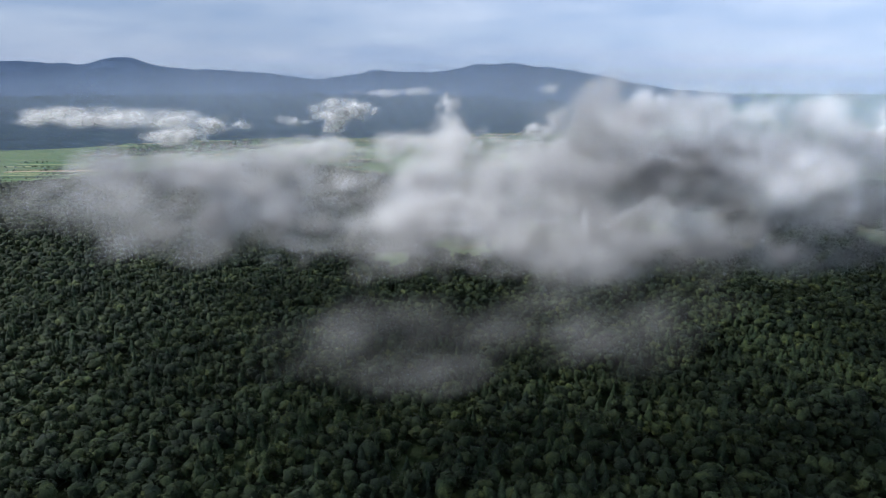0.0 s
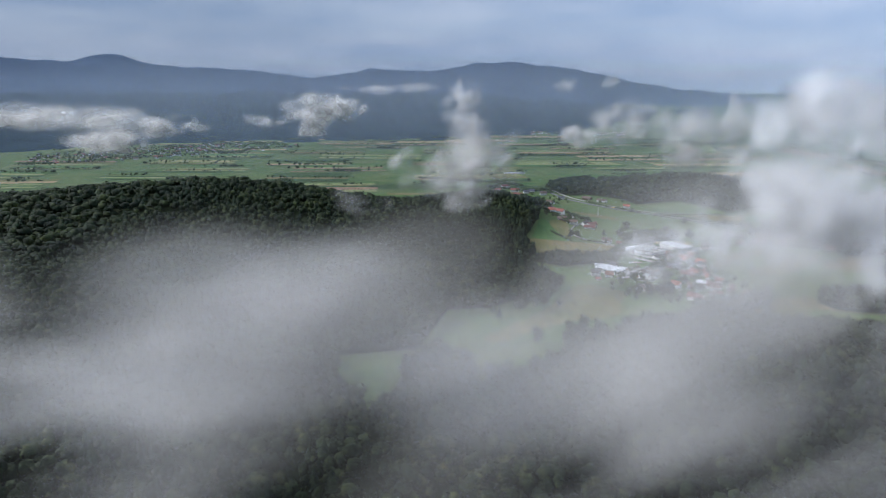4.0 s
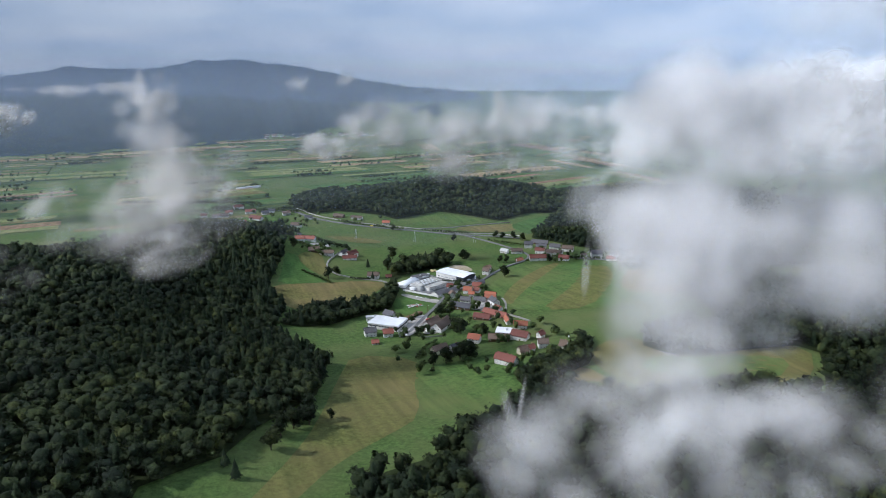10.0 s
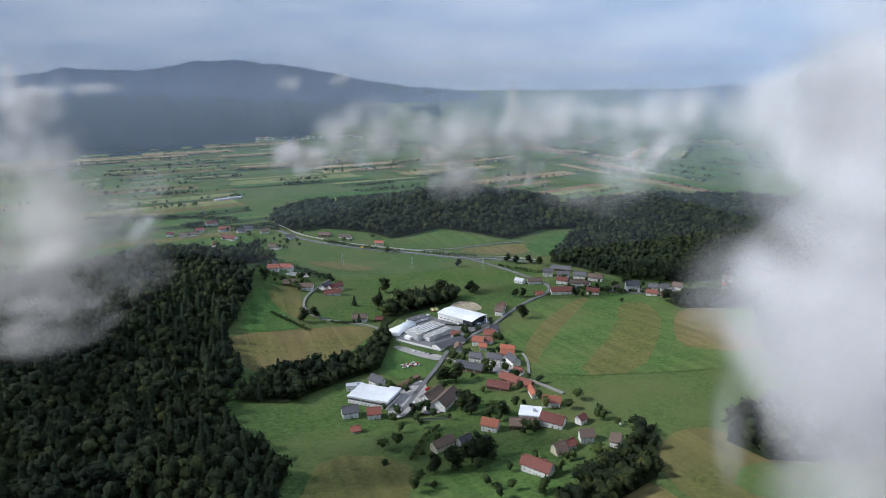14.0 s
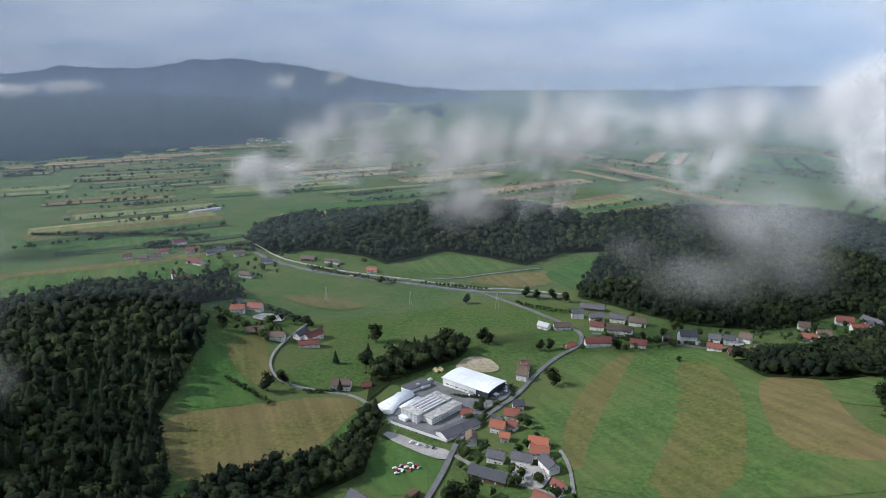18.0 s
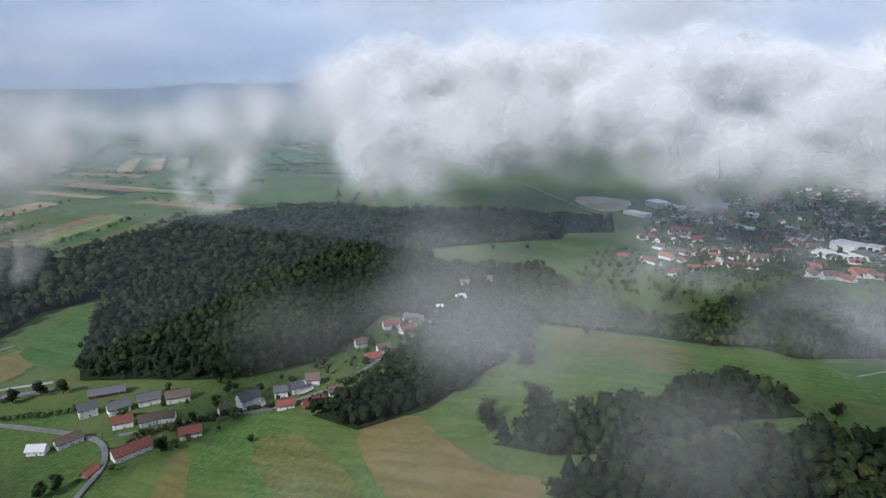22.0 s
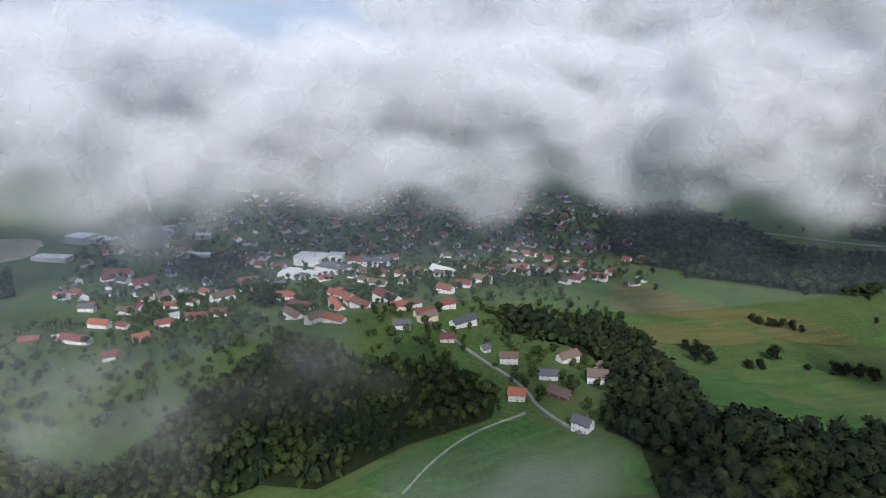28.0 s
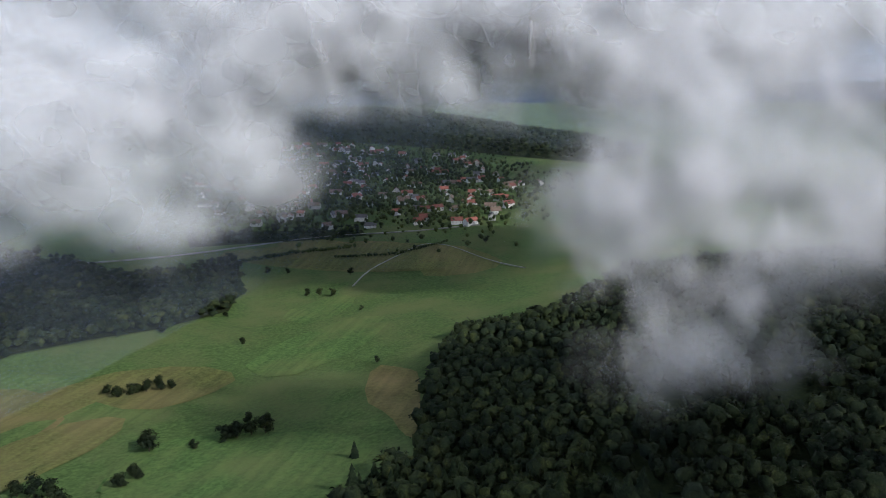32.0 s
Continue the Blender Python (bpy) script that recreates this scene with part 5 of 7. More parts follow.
house(82.6, 303.7, 7, 1.6, 1.5, 0.9, maroon, plaster)
house(80.3, 302.9, -16, 1.8, 1.4, 0.7, umber, cream)
house(73.9, 301.1, -45, 4.0, 2.0, 1.0, maroon, plaster)
house(89.2, 310.1, 14, 1.6, 1.5, 0.9, maroon, plaster)
house(96.0, 361.7, -36, 2.7, 2.2, 1.1, brick_red, plaster)
house(91.2, 358.5, -43, 2.6, 2.0, 1.1, orange, plaster)
house(90.6, 354.6, -32, 1.6, 1.4, 0.9, orange, plaster)
house(84.8, 356.6, -111, 2.5, 1.7, 1.2, umber, plaster)
house(99.1, 365.0, -17, 2.1, 1.7, 1.0, slate, plaster)
house(94.1, 357.9, -54, 1.7, 1.6, 0.8, brick_red, plaster)
house(108.5, 379.9, -25, 2.1, 1.8, 1.2, umber, plaster)
house(111.1, 383.6, -4, 1.6, 1.5, 0.8, umber, plaster)
house(93.2, 346.6, -37, 3.1, 2.0, 1.1, orange, plaster)
house(88.3, 366.4, -36, 1.9, 1.6, 0.9, maroon, plaster)
house(92.7, 362.1, -42, 1.6, 1.4, 0.6, slate, timber)
house(51.6, 433.6, -17, 3.4, 2.2, 1.0, orange, plaster)
house(56.5, 437.1, -35, 4.0, 2.2, 1.0, brick_red, plaster)
house(52.0, 440.0, 16, 2.6, 1.8, 0.9, slate, plaster)
house(54.3, 419.9, -7, 4.0, 2.2, 0.8, umber, timber)
house(58.5, 416.7, -23, 5.2, 2.0, 0.9, umber, plaster)
house(65.3, 417.9, 42, 4.0, 2.0, 1.0, slate, plaster)
house(68.2, 416.8, 30, 5.0, 2.2, 1.0, maroon, plaster)
house(66.2, 412.3, -7, 5.1, 1.8, 0.7, maroon, plaster)
house(68.5, 388.5, -27, 3.9, 2.2, 1.0, umber, plaster)
house(73.7, 387.4, -12, 1.9, 1.3, 0.5, maroon, timber)
house(59.1, 483.6, -40, 4.8, 2.2, 1.0, umber, plaster)
house(38.9, 544.9, 20, 5.3, 2.4, 1.2, maroon, plaster)
house(43.4, 528.5, 0, 5.0, 2.2, 1.1, brick_red, plaster)
house(43.9, 509.0, -53, 7.6, 2.6, 1.0, maroon, plaster)
house(29.8, 524.0, -1, 4.1, 2.2, 1.0, umber, plaster)
house(49.8, 520.9, 7, 3.1, 2.2, 1.0, slate, plaster)
house(53.5, 525.7, 6, 3.9, 2.2, 1.0, slate, plaster)
house(25.7, 523.9, -27, 3.4, 2.0, 1.0, umber, plaster)
house(59.7, 514.3, 2, 3.8, 2.2, 1.0, umber, plaster)
house(68.0, 498.2, -11, 3.7, 2.0, 1.0, slate, plaster)
house(82.6, 494.8, -38, 5.3, 2.2, 0.8, umber, timber)
house(100.5, 473.2, -26, 3.4, 1.8, 0.8, orange, plaster)
house(20.1, 528.8, 2, 2.9, 2.0, 0.9, maroon, plaster)
house(32.8, 531.9, 3, 3.6, 2.0, 1.0, brick_red, plaster)
house(89.9, 487.6, -44, 5.9, 1.6, 0.8, umber, plaster)
house(141.8, 407.7, -29, 3.3, 2.2, 1.5, slate, plaster)
house(145.2, 403.2, -28, 4.0, 2.4, 1.1, slate, plaster)
house(150.1, 400.2, -40, 4.2, 2.4, 1.1, slate, plaster)
house(153.1, 395.3, -46, 4.5, 2.4, 1.1, umber, plaster)
house(141.2, 397.4, -44, 3.6, 2.0, 1.1, maroon, plaster)
house(143.4, 393.4, -37, 3.0, 2.0, 1.0, umber, plaster)
house(145.8, 390.9, -57, 3.0, 2.0, 1.0, umber, plaster)
house(149.7, 411.7, -44, 6.9, 2.2, 0.8, slate, timber)
house(134.4, 387.5, -21, 6.4, 2.4, 1.0, maroon, plaster)
house(142.5, 381.8, -43, 3.8, 2.2, 1.0, maroon, plaster)
house(128.6, 404.0, -63, 3.1, 1.8, 0.8, pale, plaster)
house(132.8, 401.5, -17, 4.4, 2.0, 0.9, umber, plaster)
house(127.3, 389.4, 11, 2.6, 1.6, 0.6, orange, timber)
house(107.2, 377.5, -50, 2.3, 1.9, 1.3, umber, plaster)
house(110.2, 381.9, -59, 1.7, 1.5, 0.8, maroon, plaster)
house(155.7, 379.3, -23, 4.1, 2.6, 1.6, slate, plaster)
house(160.6, 375.1, -50, 2.6, 2.0, 1.2, slate, plaster)
house(163.0, 373.0, -32, 2.6, 2.0, 1.2, slate, plaster)
house(167.2, 371.7, -62, 2.7, 2.2, 1.2, umber, plaster)
house(158.4, 365.7, -31, 4.3, 2.0, 0.7, maroon, timber)
house(163.3, 363.7, -48, 2.7, 2.0, 0.9, umber, plaster)
house(151.6, 382.0, -18, 1.9, 1.5, 0.8, umber, plaster)
house(189.6, 373.4, -40, 2.6, 2.2, 1.1, umber, plaster)
house(187.1, 365.7, -41, 3.0, 2.2, 1.1, umber, plaster)
house(181.3, 365.3, -44, 3.2, 2.0, 1.0, brick_red, plaster)
house(204.8, 373.2, -43, 4.1, 2.4, 1.1, brick_red, plaster)
house(202.6, 367.4, -30, 3.8, 2.2, 1.0, maroon, plaster)
house(208.8, 368.6, -43, 1.6, 2.0, 1.0, slate, plaster)
house(156.4, 370.8, -49, 3.3, 1.8, 0.8, maroon, plaster)
house(255.8, 363.0, -94, 4.0, 2.2, 1.1, umber, plaster)
house(249.6, 370.0, -58, 2.6, 1.8, 0.9, umber, plaster)
house(233.6, 365.1, -47, 2.6, 1.8, 1.3, pale, plaster)
house(211.3, 369.8, -93, 5.5, 2.2, 1.1, slate, plaster)
house(224.7, 367.8, -66, 2.0, 1.4, 0.6, pale, plaster)
house(334.1, 263.2, -119, 5.6, 2.6, 1.2, brick_red, plaster)
house(313.4, 262.2, -146, 8.1, 2.6, 1.1, maroon, plaster)
house(321.1, 248.8, -150, 9.5, 2.4, 1.2, orange, plaster)
house(293.8, 256.4, -178, 9.5, 2.0, 1.3, orange, plaster)
house(287.5, 251.5, -158, 7.1, 2.2, 1.0, maroon, plaster)
house(292.2, 243.2, -162, 9.5, 2.8, 1.3, maroon, plaster)
house(277.0, 245.2, -101, 3.8, 2.0, 1.1, brick_red, plaster)
house(274.5, 261.5, -143, 5.5, 2.0, 0.8, orange, plaster)
house(293.0, 267.7, -162, 7.1, 2.2, 1.2, umber, plaster)
house(278.4, 265.5, -67, 3.9, 2.4, 1.3, umber, plaster)
house(269.9, 241.1, -83, 4.9, 2.2, 1.0, maroon, plaster)
house(276.2, 232.8, -84, 3.9, 2.2, 1.2, maroon, plaster)
house(292.3, 226.4, -149, 4.7, 2.2, 1.2, brick_red, plaster)
house(297.3, 218.8, -128, 4.6, 2.2, 1.1, maroon, plaster)
house(329.2, 211.7, -155, 9.5, 3.0, 1.6, pale, plaster)
house(302.3, 210.2, -139, 5.6, 2.6, 1.2, umber, plaster)
house(263.7, 248.9, -108, 3.8, 2.0, 1.0, slate, plaster)
house(266.8, 241.6, -69, 4.8, 2.0, 1.2, umber, cream)
house(263.8, 233.9, -72, 6.7, 2.2, 1.1, slate, plaster)
house(255.9, 241.4, -105, 3.0, 1.8, 0.8, maroon, plaster)
house(278.9, 240.8, -80, 4.0, 2.2, 1.0, umber, plaster)
house(329.2, 234.5, -140, 6.0, 2.4, 1.2, umber, plaster)
house(298.2, 251.4, -172, 6.5, 2.0, 1.0, orange, plaster)
house(329.2, 186.0, -115, 6.0, 2.4, 1.2, umber, plaster)
house(244.4, 232.4, -114, 3.7, 2.0, 1.3, umber, plaster)
house(235.2, 228.5, -118, 3.6, 2.0, 1.0, slate, plaster)
house(243.5, 218.6, -80, 4.8, 2.2, 1.2, umber, plaster)
house(230.1, 220.7, -123, 3.8, 2.4, 1.5, umber, plaster)
house(226.4, 231.4, -157, 4.3, 2.2, 0.9, umber, timber)
house(229.2, 238.8, -124, 3.0, 2.0, 1.2, orange, plaster)
house(212.6, 236.1, -153, 3.0, 2.0, 1.3, slate, plaster)
house(250.4, 234.8, -83, 1.7, 1.5, 0.7, slate, plaster)
house(237.9, 214.8, -68, 2.4, 1.4, 0.8, umber, plaster)
house(345.8, 319.9, -114, 4.7, 2.2, 1.2, slate, plaster)
house(339.2, 309.0, -118, 5.2, 2.2, 1.1, umber, plaster)
house(326.4, 315.0, -125, 5.9, 2.4, 1.2, orange, plaster)
house(312.6, 319.1, -128, 8.3, 2.4, 1.1, maroon, plaster)
house(322.9, 309.1, -137, 3.5, 1.7, 0.9, brick_red, plaster)
house(318.0, 330.2, -100, 4.5, 2.0, 0.8, brick_red, timber)
house(306.1, 304.0, -71, 3.9, 2.2, 1.1, orange, plaster)
house(292.8, 309.9, -81, 3.3, 2.0, 1.0, maroon, plaster)
house(319.7, 298.6, -80, 4.6, 2.2, 1.0, brick_red, plaster)
house(322.8, 290.1, -108, 6.0, 2.2, 1.1, maroon, plaster)
house(341.0, 296.6, -114, 4.3, 2.2, 1.0, maroon, plaster)
house(343.9, 281.5, -67, 7.4, 3.0, 1.4, umber, plaster)
house(359.2, 272.2, -82, 7.5, 3.0, 1.4, maroon, plaster)
house(372.4, 305.2, -49, 9.5, 3.0, 1.2, maroon, plaster)
house(386.1, 313.6, -111, 9.5, 3.2, 1.3, maroon, plaster)
house(324.2, 283.1, -110, 6.3, 2.2, 1.0, maroon, plaster)
house(317.8, 324.0, -90, 2.2, 1.4, 0.6, pale, plaster)
house(327.9, 295.9, -77, 2.3, 1.6, 0.9, pale, plaster)

# ---- halls: three roof corners, height ----
big_hall(95.4, 378.2, -60, 11.9, 6.8, 1.9)
old_works(82.5, 370.5, -65, 7.0, 10.2, 1.9)
grey_shed(84.4, 361.7, -73, 3.4, 8.3, 0.9)
tunnel(77.0, 377.9, -61, 2.9, 9.4, 1.0)
tunnel(76.7, 377.0, -39, 2.2, 8.1, 0.9)
tunnel(80.0, 375.9, -60, 2.0, 5.7, 0.6)
flat_block(83.6, 382.7, -73, 2.7, 6.0, 1.0, slate)
office_block(57.8, 339.5, -44, 9.2, 6.1, 1.6)
flat_block(55.4, 346.1, -13, 3.6, 1.4, 1.2, pale)
flat_block(82.4, 317.1, -35, 4.0, 3.8, 1.3, white_sheet)
flat_block(414.9, 337.7, -119, 14.0, 5.7, 1.6, pale)
flat_block(441.9, 330.6, -130, 10.3, 8.5, 3.0, white_sheet)
flat_block(439.4, 321.4, -120, 10.5, 7.4, 1.8, pale)
flat_block(449.0, 301.0, -97, 14.5, 13.2, 2.0, pale)
flat_block(434.5, 282.5, -108, 6.1, 4.7, 1.8, white_sheet)
flat_block(404.2, 285.5, -118, 13.2, 3.7, 1.6, white_sheet)
flat_block(361.2, 253.1, -140, 15.9, 8.0, 1.6, pale)
flat_block(381.0, 245.5, -127, 11.4, 7.8, 2.6, pale)
flat_block(378.1, 246.1, -130, 10.8, 8.7, 2.6, pale)
flat_block(378.5, 236.3, -118, 6.1, 5.7, 2.4, pale)
flat_block(364.1, 224.3, -109, 10.3, 7.6, 2.2, slate)
flat_block(363.2, 240.8, -142, 12.1, 8.0, 2.0, slate)

# ---- lone trees and clumps ----
tree(83.3, 411.7, 5, 'b')
tree(77.7, 399.3, 5.5, 'c')
tree(70.3, 401.4, 3.5, 'c')
tree(98.0, 400.8, 6, 'b')
tree(81.9, 394.3, 6, 'b')
tree(108.7, 401.7, 4, 'b')
tree(109.5, 399.5, 3.5, 'b')
tree(117.9, 431.4, 3, 'b')
tree(111.3, 371.2, 4.5, 'b')
tree(99.5, 459.7, 3, 'b')
tree(144.0, 424.6, 3.5, 'b')
tree(146.4, 420.9, 3.5, 'b')
tree(137.6, 430.0, 3.2, 'b')
tree(139.4, 426.6, 3.2, 'b')
tree(76.2, 396.3, 5, 'b')
tree(46.9, 420.9, 4, 'b')
tree(56.7, 393.7, 3.5, 'b')
tree(53.1, 391.2, 4, 'b')
tree(143.6, 368.9, 1.6, 'b')
tree(67.8, 387.2, 3, 'c')
tree(101.7, 399.3, 4.5, 'b')
tree(122.2, 390.2, 3, 'b')
tree(119.5, 390.7, 3, 'b')
tree(9.4, 270.3, 3.2, 'c')
tree(10.6, 266.6, 3.4, 'c')
tree(18.5, 252.5, 4, 'b')
tree(16.8, 274.3, 4, 'b')
tree(19.1, 279.1, 4.5, 'b')
tree(21.7, 281.6, 4.5, 'b')
tree(24.8, 285.9, 4.5, 'b')
tree(30.4, 303.5, 4.5, 'b')
tree(24.7, 282.9, 4, 'b')
tree(29.3, 285.5, 2, 'b')
tree(73.3, 324.3, 4.5, 'b')
tree(72.7, 327.3, 4, 'b')
tree(74.4, 341.1, 4, 'b')
tree(76.7, 339.7, 4.5, 'b')
tree(62.0, 307.4, 4.5, 'b')
tree(65.7, 307.9, 4.8, 'b')
tree(68.5, 307.6, 4.5, 'b')
tree(58.8, 307.8, 3.5, 'b')
tree(56.7, 303.3, 1.6, 'b')
tree(78.2, 320.5, 3.5, 'b')
tree(62.9, 329.5, 2.6, 'b')
tree(136.6, 382.9, 3, 'b')
tree(181.0, 330.1, 4.5, 'b')
tree(186.2, 330.3, 4.5, 'b')
tree(165.5, 337.5, 3.8, 'b')
tree(154.8, 328.7, 4.2, 'b')
tree(152.1, 327.6, 4, 'b')
tree(157.8, 320.9, 4.6, 'b')
tree(156.4, 319.7, 4.4, 'b')
tree(161.0, 322.5, 4, 'b')
tree(220.7, 324.3, 3, 'b')
tree(259.1, 395.5, 3, 'b')
tree(243.1, 158.3, 4, 'b')
tree(229.0, 154.3, 3.5, 'b')
tree(227.3, 153.2, 3.6, 'b')
tree(225.0, 152.0, 3.6, 'b')
tree(222.5, 151.1, 4, 'b')
tree(236.9, 169.4, 3, 'b')
tree(237.8, 172.4, 2.6, 'b')
tree(234.5, 156.8, 1.6, 'b')
tree(200.2, 162.8, 3.4, 'c')
tree(281.9, 98.0, 2.6, 'b')
tree(254.9, 101.9, 2.2, 'b')
tree(268.5, 137.6, 2.6, 'b')
tree(265.7, 137.5, 2.8, 'b')
tree(263.0, 136.3, 3, 'b')
tree(260.9, 134.3, 3.2, 'b')
tree(258.3, 132.8, 2.8, 'b')
tree(256.5, 131.2, 2.4, 'b')
tree(258.2, 51.7, 3, 'b')
tree(254.2, 51.2, 3.2, 'b')
tree(249.2, 50.7, 3, 'b')
tree(252.3, 25.4, 3, 'b')
tree(284.2, 29.9, 3, 'b')
tree(276.8, 28.0, 2.4, 'b')
tree(347.1, 20.8, 2.6, 'b')
tree(354.7, 27.3, 2, 'b')
tree(273.2, 79.5, 2, 'b')
tree(249.5, 177.2, 3.4, 'b')
tree(246.5, 177.1, 3.4, 'b')
tree(251.9, 178.1, 3, 'b')
tree(211.7, 116.1, 1.8, 'b')
tree(233.0, 67.4, 1.8, 'b')
tree(205.7, -11.6, 3, 'b')
tree(243.6, 182.8, 4, 'b')
tree(241.5, 180.4, 3.6, 'b')
tree(241.4, 159.7, 4, 'b')
tree(236.6, 169.6, 2.6, 'b')
tree(236.9, 172.8, 2.2, 'b')
tree(233.1, 157.9, 1.6, 'b')
tree(298.2, 148.3, 2.6, 'b')
tree(315.0, 135.5, 2.6, 'b')
tree(284.1, 95.7, 2.4, 'b')
tree(309.5, 178.5, 2.6, 'b')
tree(299.2, 190.2, 3, 'b')
tree(331.8, 195.5, 3, 'b')
tree(228.7, 146.4, 2.4, 'b')
tree(224.3, 146.9, 2.6, 'b')
tree(228.5, 152.5, 2.4, 'b')
tree(265.5, 138.4, 2.4, 'b')
tree(262.2, 135.3, 2.6, 'b')
tree(260.7, 130.3, 2.6, 'b')
tree(214.0, 323.9, 3.4, 'b')
tree(185.0, 331.5, 4.6, 'b')
tree(196.9, 335.6, 4.6, 'b')
tree(179.2, 329.4, 4.6, 'b')
tree(251.3, 291.6, 4, 'b')
tree(284.3, 323.2, 3, 'b')
tree(308.2, 366.6, 2.4, 'b')
tree(299.2, 377.8, 2.4, 'b')
tree(180.8, 275.1, 3, 'b')

church(38.5, 484.0, 20)
# cars in the yards and along the lanes
for i in range(4):
    car(74.6 + i * 1.0, 361.0 - i * 1.25, 35, (0, 0, 3, 1)[i])
for i in range(6):
    car(100.3 + i * 0.35, 372.6 + i * 0.75, 120, (0, 3, 0, 0, 1, 0)[i])
for i in range(5):
    car(92.6 + i * 0.9, 374.4 - i * 0.5, 60, (0, 1, 3, 0, 2)[i])
for x, y, turn, kind in ((59.9, 329.5, 20, 0), (66.9, 329.4, 70, 0), (65.2, 331.0, 10, 2), (64.8, 334.0, 40, 0), (61.5, 336.9, 30, 0), (94.4, 305.2, 40, 0)):
    car(x, y, turn, kind)

for i in range(14):
    car(69.0 + (i % 5) * 0.95 + (i * 7 % 3) * 0.2, 352.6 + (i // 5) * 0.8 + (i % 2) * 0.3, (i * 53) % 180, (0, 0, 2, 0, 3, 2, 0)[i % 7], 0.2)
van(84.6, 381.4, 40, car_paints[0], "white delivery van beside the tents")
van(87.6, 384.6, 20, car_paints[0], "white trailer in the factory yard")
van(92.4, 470.2, -50, yellow_paint, "yellow truck on the main road", 0.4, 1.6)
van(60.6, 333.6, 60, car_paints[0], "white van in front of the workshop")
van(69.6, 338.5, 30, car_paints[2], "red truck beside the timber yard", 0.4, 1.5)
for i in range(6):
    board_stack(63.2 + i * 1.15, 341.4 + i * 0.75, 28, 2.6, 3 + i % 3)
for i in range(4):
    covered_pile(91.0 + (i % 2) * 1.2, 389.0 + (i // 2) * 1.1, 40, 1.0, 0.8, tarp, "pallets under pale yellow sheets")
covered_pile(66.3, 330.6, 20, 1.2, 0.8, white_sheet, "pile under a white tarpaulin")
covered_pile(67.8, 329.6, 50, 1.0, 0.7, white_sheet, "pile under a white tarpaulin")
panel_fence((73.2, 370.2), (80.6, 358.6), "long white panel fence before the factory", frame_white)
panel_fence((62.5, 326.6), (69.0, 324.2), "low pale garden fence beside the lane", concrete, 0.2)
hedge_line([(100.8, 370.2), (103.2, 375.6)], 0.35, 0.9, "clipped hedge along the car park")
hedge_line([(60.5, 388.6), (67.0, 386.8)], 0.4, 1.0, "clipped hedge beside the lane")
hedge_line([(45.5, 397.0), (50.0, 390.0), (53.0, 384.5)], 0.7, 1.4, "overgrown hedge between two meadows")
hedge_line([(56.5, 313.0), (62.0, 320.0), (66.0, 322.5)], 0.6, 1.1, "garden hedge below the houses")
for i in range(4):
    hedge_line([(89.4 + i * 0.55, 376.8 - i * 0.75), (95.6 + i * 0.55, 371.9 - i * 0.75)], 0.42, 0.55, "row of young plants beside the hall")
for x, y, turn in ((119, 386.5, 30), (110.6, 380.0, 40), (101.8, 372.2, 40), (93.0, 367.2, 30), (84.5, 361.4, 40), (137.0, 398.0, 60), (147.5, 383.6, 45), (157.6, 369.6, 50), (172.0, 363.6, 10), (233.5, 238.0, 80), (217.0, 239.8, 80), (72.6, 346.8, 40)):
    utility_pole(x, y, turn)
for x, y in ((78.5, 448.0), (101.5, 436.0), (124.5, 424.0)):
    pylon(x, y, 62)
flat_block(53.0, 618.0, 20, 16.0, 3.0, 0.9, pale)

# ---- woods ----
wood("forest", WOOD_MAIN, 2.15, "dense mixed forest of dark green trees on the hill", 0.2)
wood("forest", WOOD_RIGHT, 2.15, "dense broadleaf forest on the near hill", 0.1)
wood("woodland", WOOD_BELT, 1.8, "belt of broadleaf trees along the meadow", 0.05)
wood("woodland", WOOD_LANE, 1.8, "belt of trees between the lane and the meadow", 0.05, 3.8)
wood("woodland", WOOD_SLOPE, 1.8, "scrubby wooded slope below the village", 0.05, 2.8, leaf=hedge_leaf)
wood("woodland", WOOD_SPUR, 1.8, "tree belt running down between the meadows", 0.1, 4.0)
wood("forest", WOOD_KNOLL, 2.0, "dark forest on a low hill beside the road", 0.15)
wood("forest", WOOD_FLAT, 2.0, "wide flat forest on the valley floor", 0.12, 3.6)
wood("woodland", WOOD_EAST_DARK, 2.2, "dark wood between the town and the meadows", 0.5)
wood("woodland", WOOD_EAST_LOW, 1.8, "dark belt of trees below the wood", 0.3, 3.8)
wood("woodland", WOOD_TOWN_EDGE, 2.0, "line of dark trees beside the main road", 0.1, 3.4)
wood("woodland", WOOD_FARM_EDGE, 1.6, "trees between the farm and the knoll meadow", 0.0, 3.6)
wood("woodland", WOOD_KNOLL_COPSE, 1.7, "dark copse along the edge of the knoll meadow", 0.05, 4.0)
wood("woodland", WOOD_CREEK, 1.6, "trees along the stream below the village", 0.0, 3.4)
wood("woodland", WOOD_FACTORY, 1.6, "tall trees behind the factory", 0.1, 4.6)
wood("woodland", WOOD_VILLAGE_SIDE, 1.6, "trees along the lane beside the farm", 0.0, 3.4)
wood("woodland", WOOD_TOWN_GROVE, 2.0, "trees among the houses of the town", 0.1, 3.4)
wood("forest", [(150, -215), (260, -222), (420, -222), (540, -270), (520, -430), (200, -430), (120, -300)], 4.2, "dark wooded hillside above the far town", 0.3, 5.5)
wood("woodland", WOOD_RIVERSIDE, 2.2, "line of trees along the edge of the plain", 0.1, 3.4)


